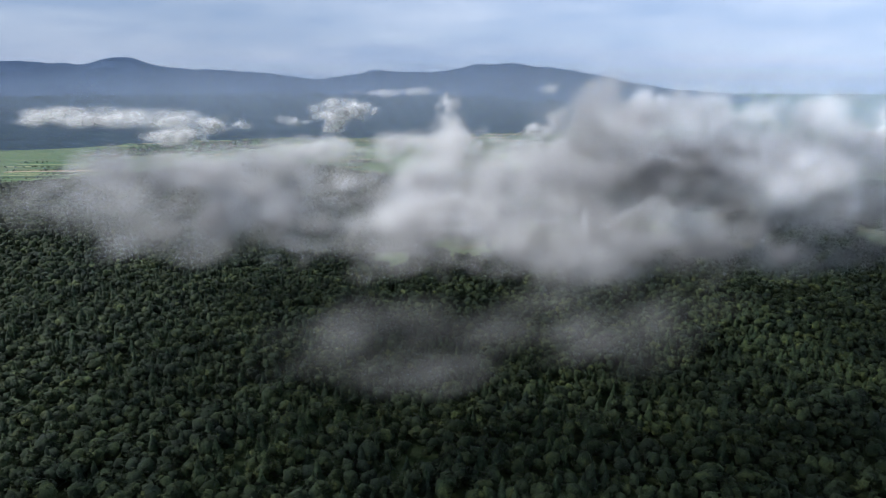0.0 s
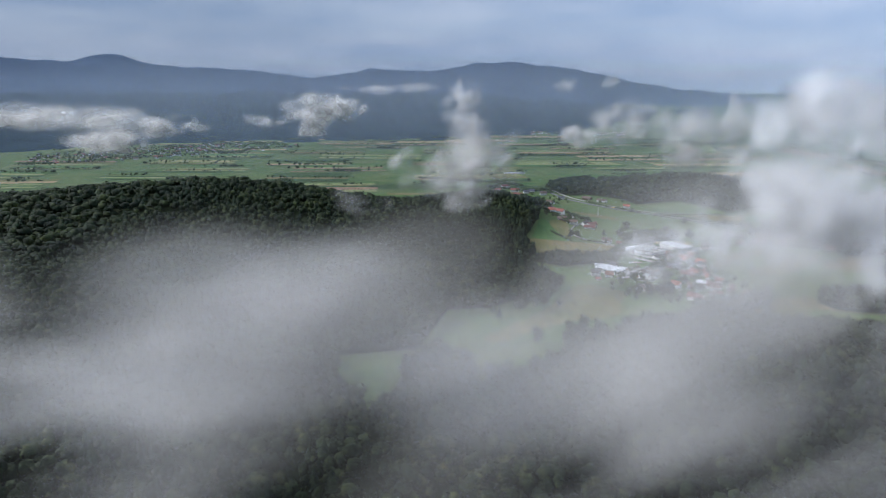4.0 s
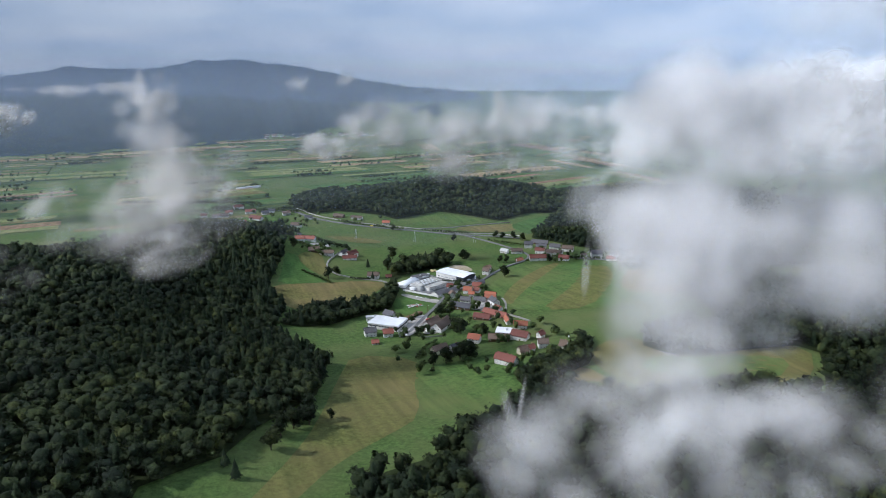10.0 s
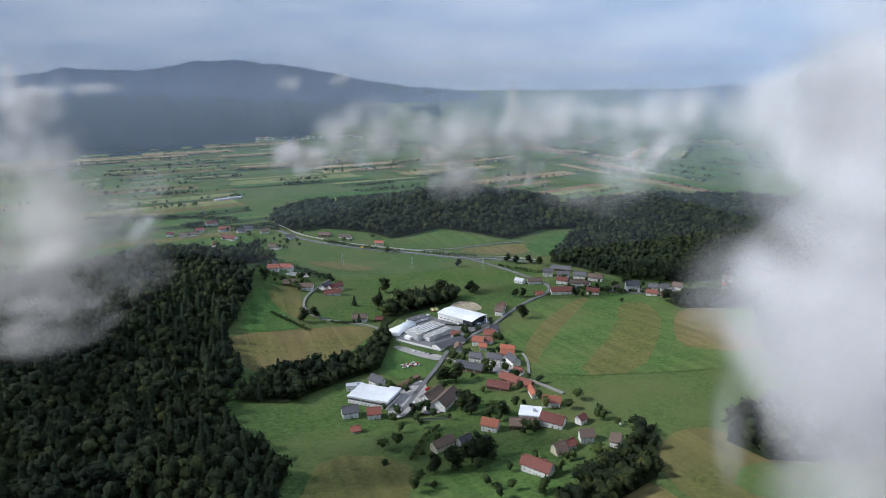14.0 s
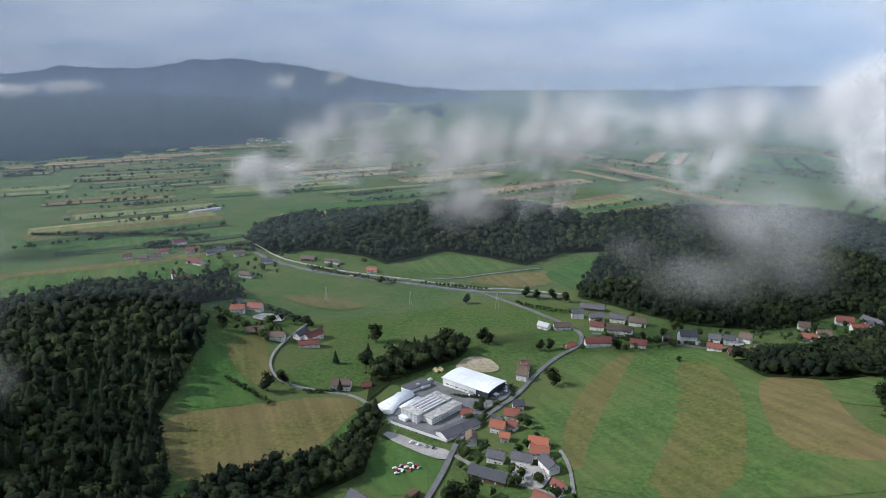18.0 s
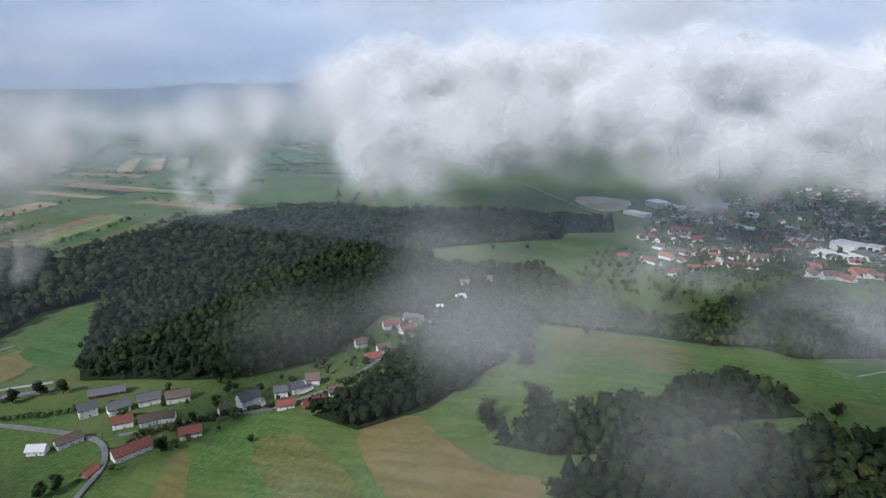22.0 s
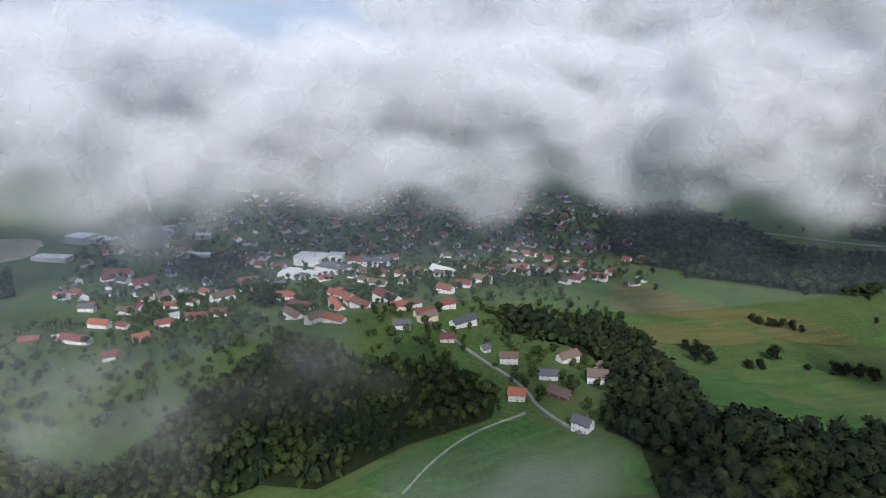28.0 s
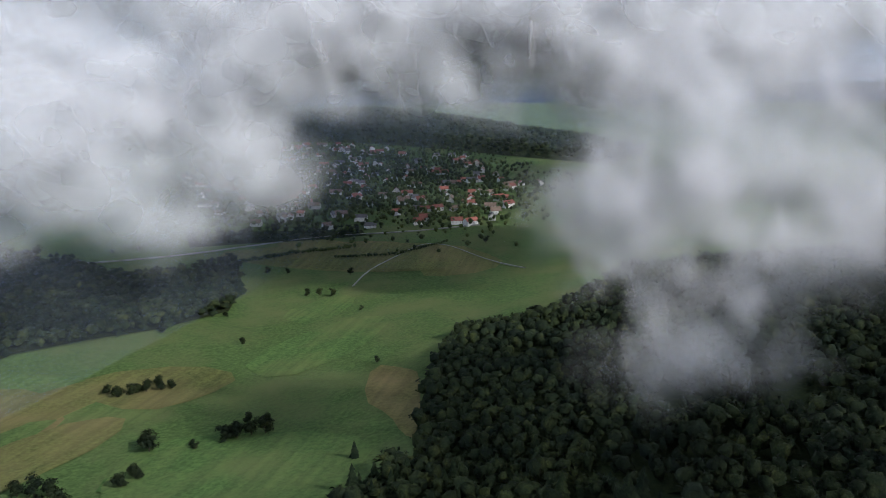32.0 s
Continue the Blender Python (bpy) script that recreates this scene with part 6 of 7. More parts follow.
# ---- strip fields, hedges and trees of the plain ----
PLAIN_RNG = np.random.default_rng(21)
TAKEN = [WOOD_KNOLL, WOOD_FLAT, WOOD_MAIN]
STRIP_PAINTS = [lush, bright, grass, mown, pale_crop, lush, stubble, tan_crop, dark_crop, bright, pale_crop, ploughed]


def strip(cx, cy, length, width, turn, mat):
    c, s = math.cos(radians(turn)), math.sin(radians(turn))
    poly = [(cx + u * c * length / 2 - w * s * width / 2, cy + u * s * length / 2 + w * c * width / 2) for u, w in ((-1, -1), (1, -1), (1, 1), (-1, 1))]
    laid[0] += 1
    drape("strip_field", poly, mat, 0.1 + 0.002 * laid[0], FIELD_LABELS.get(mat.name, "narrow green strip of meadow"), "field", 16.0)


def in_wood(x, y):
    return any(inside(q, np.array([x]), np.array([y]))[0] for q in TAKEN)


hedge_xy = []
for row in range(11):
    for col in range(9):
        cx, cy = -330 + col * 112 + PLAIN_RNG.uniform(-14, 14) + 30 * (row % 2), 500 + row * 46 + PLAIN_RNG.uniform(-6, 6) - max(0, col - 5) * 38
        turn = 4 + 26 * max(0, (cx - 160) / 200) + PLAIN_RNG.uniform(-5, 5)
        if cx > 240 and PLAIN_RNG.random() < 0.4:
            turn += 62
        c, s = math.cos(radians(turn)), math.sin(radians(turn))
        run, span = -20.0, PLAIN_RNG.uniform(64, 104)
        while run < 19:
            w = PLAIN_RNG.uniform(4, 12)
            x, y = cx - s * (run + w / 2), cy + c * (run + w / 2)
            if not any(in_wood(x + u * c * span / 2, y + u * s * span / 2) for u in (-1, 0, 1)) and y > 470:
                strip(x, y, span * PLAIN_RNG.uniform(0.85, 1), w * 0.97, turn, STRIP_PAINTS[PLAIN_RNG.integers(0, 12)])
            run += w
        for off in (-21, PLAIN_RNG.uniform(-8, 12)):
            k = PLAIN_RNG.integers(12, 48)
            u = PLAIN_RNG.uniform(-span / 2, span / 2, k) if PLAIN_RNG.random() < 0.6 else PLAIN_RNG.normal(PLAIN_RNG.uniform(-30, 30), 8, k)
            o = off + PLAIN_RNG.normal(0, 0.6, k)
            hedge_xy += [p for p in zip(cx + u * c - o * s, cy + u * s + o * c) if p[1] > 470]
hedge_xy = np.array([p for p in hedge_xy if not any(inside(q, np.array([p[0]]), np.array([p[1]]))[0] for q in TAKEN)])
plant("hedgerow_trees", hedge_xy, PLAIN_RNG.uniform(1.6, 3.6, len(hedge_xy)), PLAIN_RNG.uniform(1.0, 1.7, len(hedge_xy)), PLAIN_RNG.integers(0, 6, len(hedge_xy)), FAR_BROAD, hedge_leaf,
      "hedges and scattered trees between strip fields")


def scatter(name, poly, count, size, label, templates=None, soft=0.0):
    p = np.asarray(poly, float)
    rng = np.random.default_rng(count)
    q = rng.uniform(p.min(0), p.max(0), (count * 3, 2))
    q = q[inside(p, q[:, 0], q[:, 1])][:count]
    q = q + rng.normal(0, soft, q.shape)
    hs = np.array(HOUSE_SPOTS)
    q = q[np.min(np.hypot(q[:, None, 0] - hs[None, :, 0], q[:, None, 1] - hs[None, :, 1]), 1) > 2.2]
    bank = templates or FAR_BROAD
    plant(name, q, size * rng.uniform(0.6, 1.3, len(q)), rng.uniform(1.0, 1.5, len(q)), rng.integers(0, len(bank), len(q)), bank, hedge_leaf, label)


def far_town(name, poly, count, label, big=1.0):
    """Many small far houses: plastered boxes with pitched roofs in several reds and greys."""
    rng = np.random.default_rng(count + 5)
    p = np.asarray(poly, float)
    q = rng.uniform(p.min(0), p.max(0), (count * 4, 2))
    q = q[inside(p, q[:, 0], q[:, 1])][:count]
    vs, fs, ms = [], [], []
    for x, y in q:
        L, W, h, turn = big * rng.uniform(2, 3.8), big * rng.uniform(1.7, 2.6), big * rng.uniform(0.7, 1.2), rng.choice((15, 105, 40)) + rng.uniform(-12, 12)
        m = pose(x, y, z_at(x, y), 0, 0, turn)
        roof = int(rng.integers(1, 5))
        gv, gf = gable_walls(L, W, h, W * 0.36)
        bits = [(gv, gf, 0)] + [(*roof_slab(L, W, h, W * 0.36, s), roof) for s in (1, -1)]
        for s in (1, -1):
            for i in range(3):
                bits.append((*box((i - 1) * L / 3 - 0.14, (i - 1) * L / 3 + 0.14, s * W / 2 - 0.02, s * W / 2 + 0.02, h * 0.5, h * 0.5 + 0.3), 5))
        for v, f, slot in bits:
            k = len(vs)
            vs += [tuple(m @ Vector(u)) for u in v]
            fs += [tuple(i + k for i in face) for face in f]
            ms += [slot] * len(f)
    ob = new(name, mesh_of(name, vs, fs, [plaster, maroon, brick_red, umber, slate, glass], slots=ms))
    return tagged(ob, label, "houses", kind="stuff")


TOWN_EAST = [(300, 150), (330, 260), (350, 330), (430, 330), (520, 250), (520, 100), (420, 60), (350, 110)]
TOWN_SOUTH = [(200, -40), (330, -20), (420, -110), (410, -215), (250, -215), (190, -130)]
TOWN_NORTH = [(-340, 640), (-190, 760), (-150, 830), (-250, 850), (-380, 720)]
far_town("town_houses", TOWN_EAST, 420, "town of white houses with red and grey roofs", 1.25)
far_town("far_town_houses", TOWN_SOUTH, 240, "hillside town of white houses with red roofs", 1.7)
far_town("far_village_houses", TOWN_NORTH, 170, "distant village of white houses with red roofs")
far_town("far_village_houses", [(120, 1000), (260, 1000), (300, 1060), (100, 1070)], 60, "distant row of pale houses at the foot of the hills")
scatter("town_trees", [(292, 200), (290, 262), (318, 300), (360, 322), (380, 250), (340, 180)], 620, 2.6, "garden trees and hedges among the red-roofed houses", MID_BROAD)
scatter("town_trees", TOWN_EAST, 2600, 3.0, "garden trees among the town houses")
scatter("town_trees", TOWN_SOUTH, 4000, 3.6, "dark trees among the hillside houses", None, 16.0)
scatter("village_trees", TOWN_NORTH, 700, 2.8, "garden trees in the distant village")
scatter("garden_trees", [(50, 325), (60, 345), (92, 345), (95, 303), (75, 290), (52, 302)], 100, 2.5, "garden trees and bushes between the farm buildings", NEAR_BROAD)
for pts, size in (([(140, 391), (150, 381), (158, 370.5)], 1.5), ([(160, 366.5), (176, 361.5), (186, 361.5)], 1.6), ([(46, 431), (52, 424), (57, 414)], 2.2), ([(58, 440), (66, 430), (70, 424)], 2.4), ([(104, 459), (96, 467), (88, 476), (80, 487)], 1.6),
                  ([(112, 454.5), (120, 447.5), (130, 440)], 1.5), ([(131.5, 424), (138, 415), (144, 408)], 1.6), ([(30, 540), (55, 530), (66, 515)], 2.2), ([(-20, 586), (20, 571), (52, 552)], 2.4), ([(265, 8), (240, 2), (222, -14)], 1.8), ([(300, 22), (282, 6), (262, -4)], 2.6)):
    hedge_line(pts, 1.2, size, "uneven hedgerow of bushes and small trees")
scatter("garden_trees", [(78, 340), (80, 366), (96, 370), (98, 345)], 36, 2.4, "garden trees around the village lane", NEAR_BROAD)
scatter("garden_trees", [(125, 385), (140, 410), (160, 400), (215, 365), (205, 355), (150, 375)], 120, 2.2, "garden trees and hedges beside the houses", NEAR_BROAD)
scatter("garden_trees", [(225, 245), (250, 265), (300, 250), (305, 190), (270, 180), (205, 225)], 300, 2.6, "garden trees between the village houses", MID_BROAD)
scatter("garden_trees", [(22, 500), (45, 520), (75, 505), (70, 480), (45, 470)], 60, 2.6, "garden trees around the church village")
scatter("garden_trees", [(46, 424), (50, 440), (66, 434), (66, 420), (56, 414)], 26, 2.6, "garden trees around the hamlet", NEAR_BROAD)
scatter("garden_trees", [(280, 270), (250, 300), (265, 340), (330, 340), (345, 280)], 420, 2.4, "garden trees on the slope below the town", MID_BROAD)


# ---- distance: foothills and mountain range ----
def range_sheet(name, foot, r1, a0, a1, profile, mat, label, rough):
    """A band of hills seen far off: rises from its foot, whose distance goes by bearing, to a crest at r1."""
    na, nr = 260, 14
    ang = np.linspace(radians(a0), radians(a1), na)
    v = []
    for j in range(nr):
        u = j / (nr - 1)
        for i, a in enumerate(ang):
            r0 = float(np.interp(math.degrees(a), *foot))
            r = r0 + (r1 - r0) * u
            x, y = 40 + r * math.sin(a), 230 + r * math.cos(a)
            fold = noise.fractal(Vector((x, y, 0)) * rough, 1.0, 2.0, 5)
            v.append((x, y, -4 + (profile(math.degrees(a)) + 4) * (u ** 0.8) * (1 + 0.3 * fold * (1.15 - u) + 0.03 * fold)))
    idx = np.arange(na * nr).reshape(nr, na)
    q = np.stack([idx[:-1, :-1], idx[1:, :-1], idx[1:, 1:], idx[:-1, 1:]], -1).reshape(-1, 4)
    return tagged(new(name, mesh_of(name, v, q, mat, True)), label, "mountains", kind="structure")


CREST_BEARING = (-80, -45, -34, -29.9, -28.8, -26.7, -24.9, -21.8, -18, -13.7, -11.8, -6.5, -0.2, 2.3, 5.7, 9.1, 13.4, 17.5, 23.5, 28, 34, 48)
CREST_HEIGHT = (150, 165, 165, 160, 188, 204, 160, 136, 126, 96, 86, 134, 132, 178, 185, 158, 112, 60, 20, -10, -30, -60)


def crest(a):
    """Height of the range by bearing in degrees clockwise from +y."""
    return float(np.interp(a, CREST_BEARING, CREST_HEIGHT)) + 9 * noise.fractal(Vector((a * 0.7, 1.7, 0.0)), 0.8, 2.0, 6)


range_sheet("mountain_range", ((0,), (2100,)), 3600, -75, 46, crest, range_haze_blue, "mountain range beyond the valley, haze painted in as blue", 0.0016)
range_sheet("foothills", ((-75, -28, -8, 9, 16, 22), (640, 620, 580, 690, 860, 1150)), 1800, -75, 22, lambda a: 38 - 34 / (1 + math.exp(-(a - 9) / 3)) + 13 * noise.fractal(Vector((a * 0.25, 4.0, 0)), 0.9, 2.0, 6), foothill_haze_blue, "dark wooded foothills at the edge of the plain, tinted haze blue", 0.004)
range_sheet("far_rim", ((0,), (1900,)), 3900, 27, 290, lambda a: -30 + 72 * min(1.0, (a - 27) / 22, (290 - a) / 22) + 16 * noise.fractal(Vector((a * 0.12, 9.0, 0)), 1.0, 2.0, 5), range_haze_blue, "low hills on the far horizon, haze painted in as blue", 0.002)

# ---- clouds ----
CLOUD_RNG = np.random.default_rng(8)
WAY3 = np.array([r[1:4] for r in PATH])
WAY3 = np.vstack([WAY3[:-1] + (WAY3[1:] - WAY3[:-1]) * u for u in np.arange(0, 1, 0.05)])
SUNWARD = np.array(TO_SUN)


def cloud(name, puffs, mat, label, facing=None, count=40, size=0.6, spread=0.45):
    """A cloud of many thin vapour sheets, stacked roughly across one direction and thickest in the middle of each puff."""
    vs, uvs = [], []
    for x, y, z, rx, ry, rz in puffs:
        face = np.array(facing if facing else (x - 110, y - 280, 0), float)
        face /= np.linalg.norm(face)
        if abs(face[2]) < 0.9:
            face = face * (1 if face @ SUNWARD > 0 else -1) + 0.55 * SUNWARD
            face /= np.linalg.norm(face)
        for _ in range(count):
            d = CLOUD_RNG.normal(size=3)
            d *= CLOUD_RNG.random() ** 0.4 / np.linalg.norm(d)
            c = np.array((x, y, z)) + d * (rx, ry, rz)
            nrm = face + CLOUD_RNG.normal(size=3) * (spread, spread, spread * 0.7)
            nrm /= np.linalg.norm(nrm)
            s = np.cross(nrm, (0, 0, 1.0))
            s /= np.linalg.norm(s)
            u = np.cross(nrm, s)
            k = size * CLOUD_RNG.uniform(0.7, 1.3) * (1.2 - 0.45 * np.linalg.norm(d))
            ra, rb = k * (rx + ry) / 2, k * (rz * 0.75 + (rx + ry) * 0.125)
            rel = WAY3 - c
            if np.any((np.abs(rel @ nrm) < 1.6) & (np.abs(rel @ s) < ra + 1.5) & (np.abs(rel @ u) < rb + 1.5)):
                continue
            for a, b in ((-1, -1), (1, -1), (1, 1), (-1, 1)):
                vs.append(c + s * a * ra + u * b * rb)
                uvs.append((a, b))
    me = mesh_of(name, vs, np.arange(len(vs)).reshape(-1, 4), mat)
    layer = me.uv_layers.new(name="UVMap")
    layer.data.foreach_set("uv", np.array(uvs, dtype=np.float32).ravel())
    return tagged(new(name, me), label, "cloud", kind="stuff")


# over the first forest
cloud("cloud", [(-42, 116, 53, 17, 10, 7), (-24, 111, 53, 17, 10, 8), (-8, 106, 53, 16, 10, 8), (8, 100, 54, 17, 10, 8), (24, 98, 53, 17, 10, 8), (40, 102, 51, 16, 10, 7), (0, 112, 56, 24, 9, 6), (26, 114, 57, 22, 9, 7), (-36, 120, 58, 16, 9, 6), (44, 124, 58, 16, 9, 7)],
      white_vapour, "thick white cloud drifting low over the forest", (0.1, 1, 0), 46)
cloud("cloud", [(-66, 128, 51, 14, 9, 6), (-84, 134, 53, 14, 9, 6), (-54, 122, 46, 12, 8, 5)], thin_vapour, "thin veil of mist over the forest", (0, 1, 0), 34, 0.7, 0.15)
cloud("cloud", [(x, 117 + 4 * math.sin(x * 0.3), z, 11, 7, 5) for x in range(-2, 84, 11) for z in (52, 58.5)] + [(x, 114, 45.5, 11, 7, 4) for x in range(12, 84, 12)] + [(x, 122, 62.5 + 1.5 * math.sin(x), 11, 6, 4) for x in range(-4, 84, 10)] + [(-44, 113, 60, 10, 6, 4), (-34, 120, 62, 9, 6, 3), (-57, 116, 60, 10, 6, 4), (-22, 123, 62, 8, 6, 3)],
      bank_vapour, "grey top of the low cloud under the flight path", (0, 1, 0), 56, 0.5, 0.2)
cloud("cloud", [(22, 120, 66, 8, 6, 5), (32, 126, 70, 9, 7, 6), (42, 128, 68, 10, 8, 6), (30, 116, 63, 9, 7, 5), (18, 118, 60, 9, 7, 5)], bank_vapour, "pale cloud bank rising beside the flight path", (0.2, 1, 0), 40, 0.55, 0.2)
cloud("cloud", [(-8, 82, 42, 22, 9, 5), (24, 86, 43, 22, 9, 5)], mist_vapour, "faint mist above the tree tops", (0, 1, 0), 16, 0.8, 0.12)
cloud("cloud", [(46, 130, 60, 15, 10, 8), (64, 120, 57, 15, 10, 8), (56, 104, 61, 12, 9, 6), (80, 124, 52, 14, 10, 8), (72, 108, 64, 12, 9, 5)], white_vapour, "white cloud bank beside the flight path", (0.4, 0.9, 0), 44)
cloud("cloud", [(70, 172, 53, 18, 12, 9), (95, 195, 58, 20, 13, 12), (118, 206, 60, 15, 12, 11), (105, 182, 44, 18, 12, 8), (62, 150, 42, 14, 10, 5)], thick_vapour, "white cloud over the wooded hills", (0.5, 0.85, 0))
# beside the right-hand hill
cloud("cloud", [(66, 242, 50, 13, 12, 14), (84, 254, 46, 15, 13, 11), (99, 266, 60, 17, 14, 14), (98, 266, 43, 15, 14, 9), (62, 200, 42, 9, 8, 9), (74, 250, 64, 10, 10, 9), (92, 234, 52, 14, 12, 15), (96, 240, 41, 13, 11, 7)], thick_vapour, "towering white cloud beside the hill", (0.7, 0.7, 0), 52)
cloud("cloud", [(86, 304, 53, 12, 10, 6), (84, 250, 32, 13, 11, 7), (76, 242, 36, 11, 10, 7)], thin_vapour, "torn wisp of mist", (0.5, 0.85, 0))
cloud("cloud", [(8, 332, 46, 15, 11, 9), (4, 330, 36, 16, 11, 8), (5, 334, 57, 9, 8, 7), (3, 336, 65, 6, 6, 7), (10, 331, 38, 9, 8, 8), (-8, 328, 42, 13, 9, 8)], white_vapour, "column of white cloud rising from the forest hill", (-0.1, 1, 0), 34)
cloud("cloud", [(34, 204, 45, 7, 7, 5), (43, 202, 44, 7, 7, 4), (29, 211, 43, 6, 6, 4), (40, 213, 46, 7, 7, 5)], white_vapour, "low white cloud drifting below the flight path", (0.55, 0.8, 0), 22, 0.6)
# over the valley
cloud("cloud", [(82, 408, 52, 18, 12, 9), (106, 412, 50, 18, 13, 10), (128, 402, 55, 16, 12, 10), (104, 402, 38, 11, 9, 7), (122, 398, 42, 9, 8, 8), (60, 420, 46, 11, 9, 5)], bank_vapour, "ragged white cloud over the low hill", (0.3, 0.95, 0), 54)
cloud("cloud", [(160, 428, 54, 20, 14, 9), (190, 412, 54, 22, 16, 11), (226, 396, 57, 22, 16, 13), (258, 372, 55, 22, 16, 12), (178, 402, 42, 9, 9, 7), (240, 390, 44, 16, 12, 8)], bank_vapour, "long ragged bank of white cloud over the plain", (0.6, 0.8, 0))
# heavy cloud over the town, in a wide arc
ARC = []
for i, bearing in enumerate(range(52, 184, 8)):
    s, c = math.sin(radians(bearing)), math.cos(radians(bearing))
    low = 44 if bearing < 84 else (37 if bearing < 116 else (46 if bearing < 148 else 66))
    ARC.append((120 + 225 * s, 275 + 225 * c, low + CLOUD_RNG.uniform(-7, 9), 28, 28, 17))
    ARC.append((120 + 250 * s, 275 + 250 * c, (62 if bearing < 148 else 72) + CLOUD_RNG.uniform(-5, 6), 30, 30, 15))
    ARC.append((120 + 275 * s, 275 + 275 * c, low + (46 if bearing >= 104 else 16) + CLOUD_RNG.uniform(-6, 8), 34, 34, 20))
for bearing in (150, 160, 170, 180, 188):
    ARC.append((120 + 235 * math.sin(radians(bearing)), 275 + 235 * math.cos(radians(bearing)), 84, 34, 34, 13))
for puff in ARC:
    cloud("cloud", [puff], far_vapour, "heavy grey-white cloud hanging over the town", None, 34, 0.76, 0.35)
for bearing in range(60, 222, 12):
    s, c = math.sin(radians(bearing)), math.cos(radians(bearing))
    cloud("cloud_deck", ([(120 + 330 * s, 275 + 330 * c, 118, 75, 75, 40)] if bearing < 186 else []) + [(120 + 420 * s, 275 + 420 * c, 175, 95, 95, 50)], deck_vapour, "grey-white cloud deck closing the sky", None, 10 if bearing < 126 else 14, 1.0, 0.2)
for bearing in range(142, 222, 10):
    s, c = math.sin(radians(bearing)), math.cos(radians(bearing))
    cloud("cloud", [(120 + 400 * s, 275 + 400 * c, 92, 60, 60, 26)], far_vapour, "grey-white cloud lying on the far hills", None, 14, 0.9, 0.2)
cloud("cloud", [(150, 172, 56, 17, 11, 11), (134, 164, 52, 18, 12, 12), (157, 174, 44, 12, 9, 10), (152, 178, 32, 10, 8, 8), (118, 150, 58, 18, 12, 12), (142, 166, 66, 18, 12, 9), (146, 172, 42, 12, 9, 8), (160, 170, 38, 8, 8, 8), (134, 168, 42, 14, 10, 10), (120, 156, 46, 15, 10, 12), (164, 168, 45, 9, 9, 9)], bank_vapour, "white cloud rising out of the near forest", (0, 1, 0), 42)
cloud("cloud", [(157, 180, 29, 9, 8, 6), (146, 178, 32, 9, 8, 6)], mist_vapour, "mist rising from the tree tops", (0, 1, 0), 26, 0.6)
cloud("cloud", [(172, 58, 67, 24, 14, 13), (192, 54, 68, 22, 14, 13), (212, 52, 69, 22, 14, 14), (234, 58, 67, 22, 14, 14), (150, 62, 66, 24, 16, 15), (256, 66, 66, 20, 14, 14), (128, 72, 62, 24, 16, 16)], bank_vapour, "white cloud hanging over the hillside town", (0.1, 1, 0), 50, 0.7, 0.25)
cloud("cloud", [(-225, 525, 45, 46, 18, 7), (-290, 520, 47, 40, 18, 7), (-180, 530, 42, 24, 14, 6), (-200, 500, 34, 26, 14, 6)], far_vapour, "flat white cloud along the foot of the hills", (0, 1, 0))
cloud("cloud", [(-88, 570, 50, 24, 13, 11), (-70, 575, 53, 14, 12, 8), (-92, 565, 38, 10, 9, 6)], far_vapour, "small white cloud before the hills", (0, 1, 0))
cloud("cloud", [(-30, 322, 32, 10, 9, 5), (-42, 186, 30, 11, 10, 8)], thin_vapour, "wisp of mist over the forest", (0, 1, 0), 30)
cloud("cloud", [(146, 286, 39, 14, 12, 6), (136, 277, 42, 13, 10, 5), (130, 269, 46, 9, 8, 4), (158, 276, 34, 13, 10, 6), (146, 268, 36, 12, 9, 5)], mist_vapour, "mist drifting below the flight path", (1, -0.3, 0), 54, 0.55)
cloud("cloud", [(202, 303, 30, 15, 14, 9), (222, 308, 22, 18, 14, 8), (208, 282, 30, 14, 12, 7)], mist_vapour, "thin mist drifting over the meadow", (1, -0.2, 0), 26, 0.6)
cloud("cloud", [(332, 205, 62, 30, 30, 14), (345, 232, 58, 30, 30, 13), (330, 182, 64, 28, 28, 13), (352, 250, 60, 28, 28, 12)], far_vapour, "heavy grey-white cloud hanging over the town", None, 30, 0.76, 0.35)
cloud("cloud", [(-60, 900, 62, 60, 18, 4), (150, 950, 66, 16, 14, 9), (205, 940, 72, 14, 12, 10), (-140, 620, 40, 16, 12, 5)], thick_vapour, "small far cloud before the mountains", (0, 1, 0), 24)
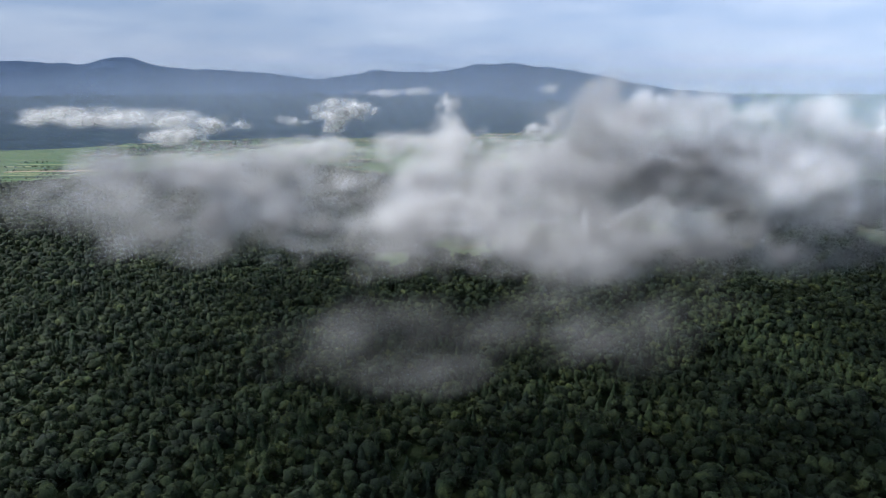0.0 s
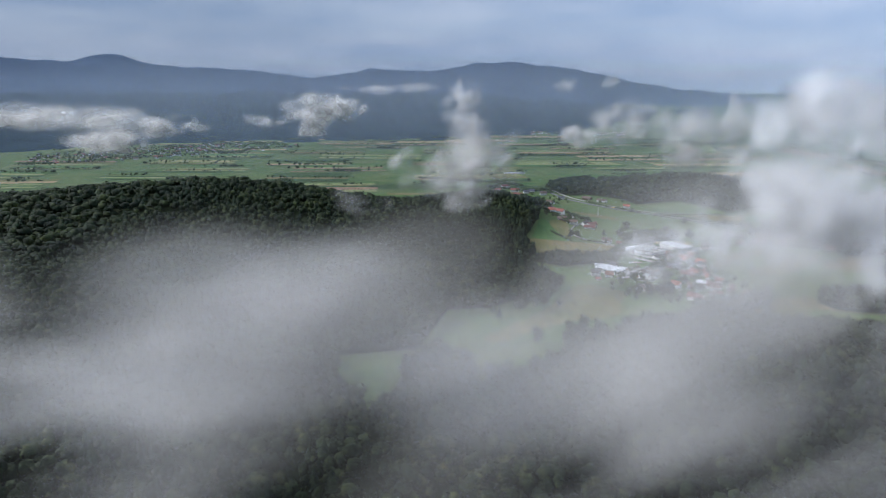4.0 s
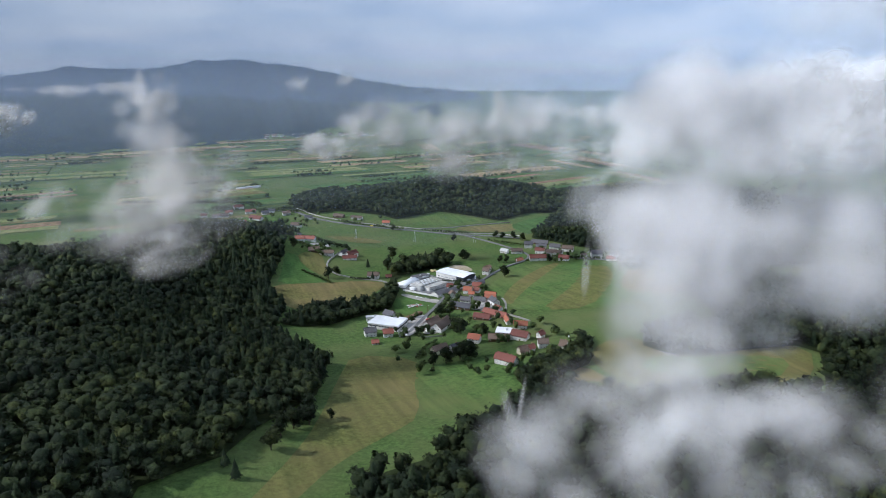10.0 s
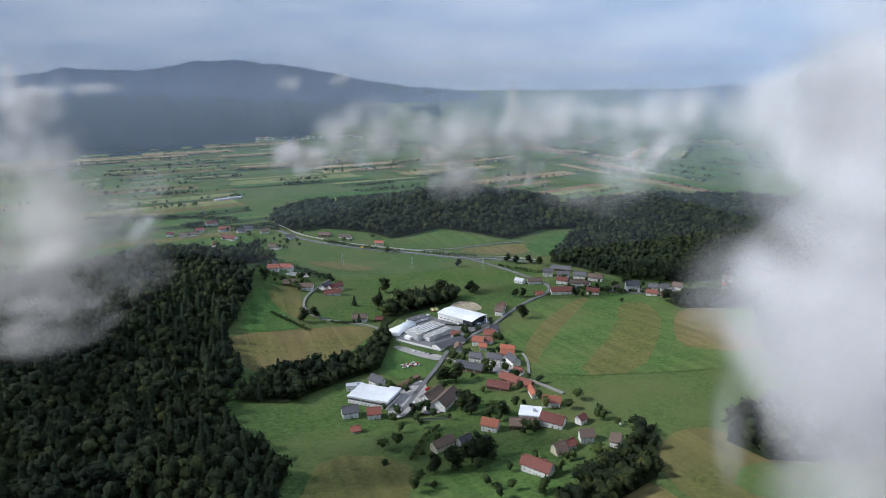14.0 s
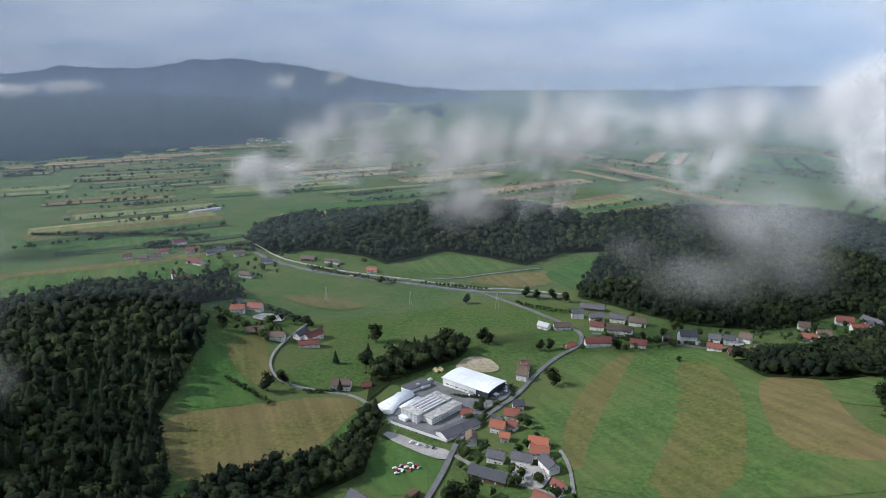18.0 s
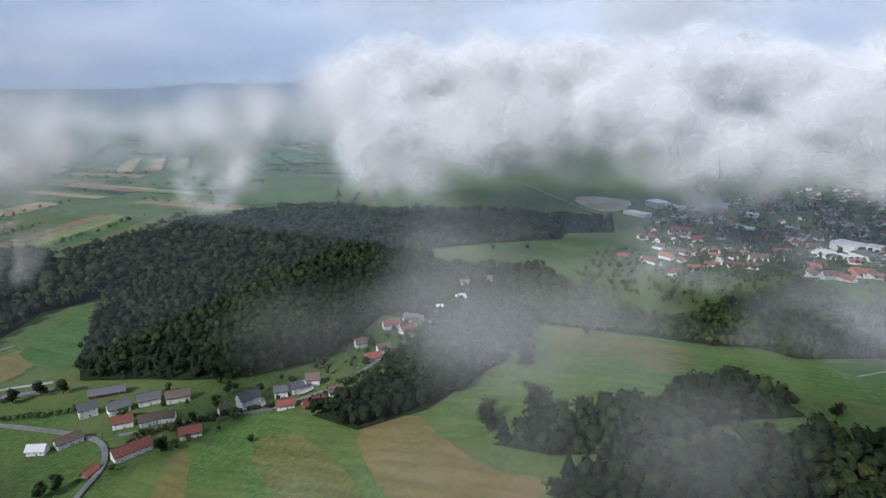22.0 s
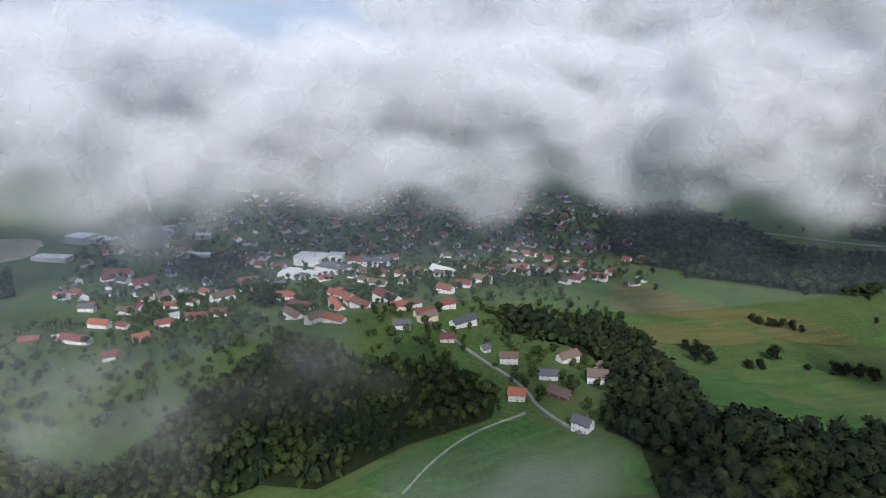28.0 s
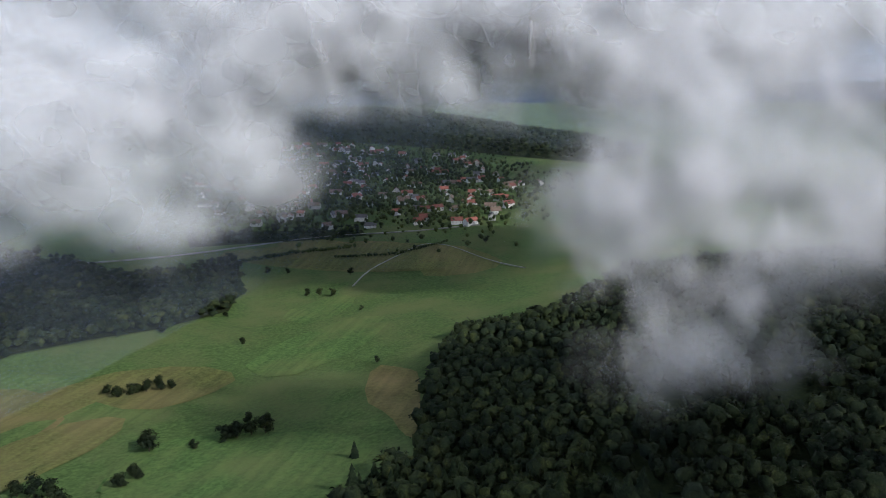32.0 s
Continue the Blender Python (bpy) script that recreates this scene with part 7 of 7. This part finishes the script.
# broken high cloud above the view, added to shade forest and meadows
cloud("shading_cloud", [(-165, 165, 132, 60, 50, 8), (-165, 220, 134, 60, 50, 8), (-120, 195, 132, 50, 50, 8), (-12, 160, 132, 32, 38, 8), (-50, 165, 134, 44, 46, 8), (-34, 222, 134, 32, 36, 8), (50, 300, 130, 60, 36, 8), (95, 330, 130, 60, 40, 8), (-8, 247, 132, 24, 22, 8), (14, 252, 132, 20, 18, 8), (6, 225, 132, 18, 18, 8), (14, 193, 132, 18, 20, 8), (-12, 210, 132, 22, 22, 8), (-200, 300, 132, 42, 40, 8), (-240, 345, 132, 44, 42, 8), (-172, 272, 132, 36, 34, 8), (-168, 385, 134, 36, 32, 8), (-150, 425, 136, 30, 28, 8)], far_vapour, "broken grey-white cloud, unseen, added to shade the forest", (0, 0, 1), 34, 0.6, 0.2)

# more unseen cloud, added so its shadow darkens town and far fields
cloud("shading_cloud", [(75, 55, 134, 34, 34, 8), (130, 30, 134, 36, 36, 8), (60, 0, 134, 36, 36, 8), (120, -35, 134, 40, 40, 8), (185, -20, 134, 40, 40, 8), (185, -85, 134, 40, 40, 8), (240, -60, 134, 40, 40, 8), (112, 222, 134, 26, 24, 8), (150, 240, 134, 28, 24, 8), (165, 190, 134, 30, 30, 8)], far_vapour, "broken grey-white cloud, unseen, added to shade the town", (0, 0, 1), 16, 0.7, 0.2)


def haze_sheet(x, y, half, top, turn, mat=haze):
    """A thin flat sheet, tinted blue to stand in for haze in the valley air."""
    c, s = math.cos(radians(turn)), math.sin(radians(turn))
    v = [(x + a * c * half, y + a * s * half, z) for a, z in ((-1, -top), (1, -top), (1, top), (-1, top))]
    me = mesh_of("haze", v, [(0, 1, 2, 3)], mat)
    me.uv_layers.new(name="UVMap").data.foreach_set("uv", np.array([-1, -1, 1, -1, 1, 1, -1, 1], dtype=np.float32))
    ob = tagged(new("haze", me), "faint blue-tinted sheet standing in for valley haze", "haze", kind="stuff")
    ob.visible_shadow = False


for y in (430, 520, 610, 700, 790, 880):
    haze_sheet(80, y, 900, 150, 0)
for x in (280, 350, 420, 500):
    haze_sheet(x, 300, 900, 150, 90)
for y in (20, -60, -150):
    haze_sheet(330, y, 160, 150, 0)
for y in (980, 1150, 1350, 1600, 1900):
    haze_sheet(300, y, 2600, 150, 0, far_haze)
for x in (650, 850, 1150, 1500):
    haze_sheet(x, 300, 2600, 150, 90, far_haze)
for y in (-260, -420, -650):
    haze_sheet(500, y, 900, 150, 0, far_haze)
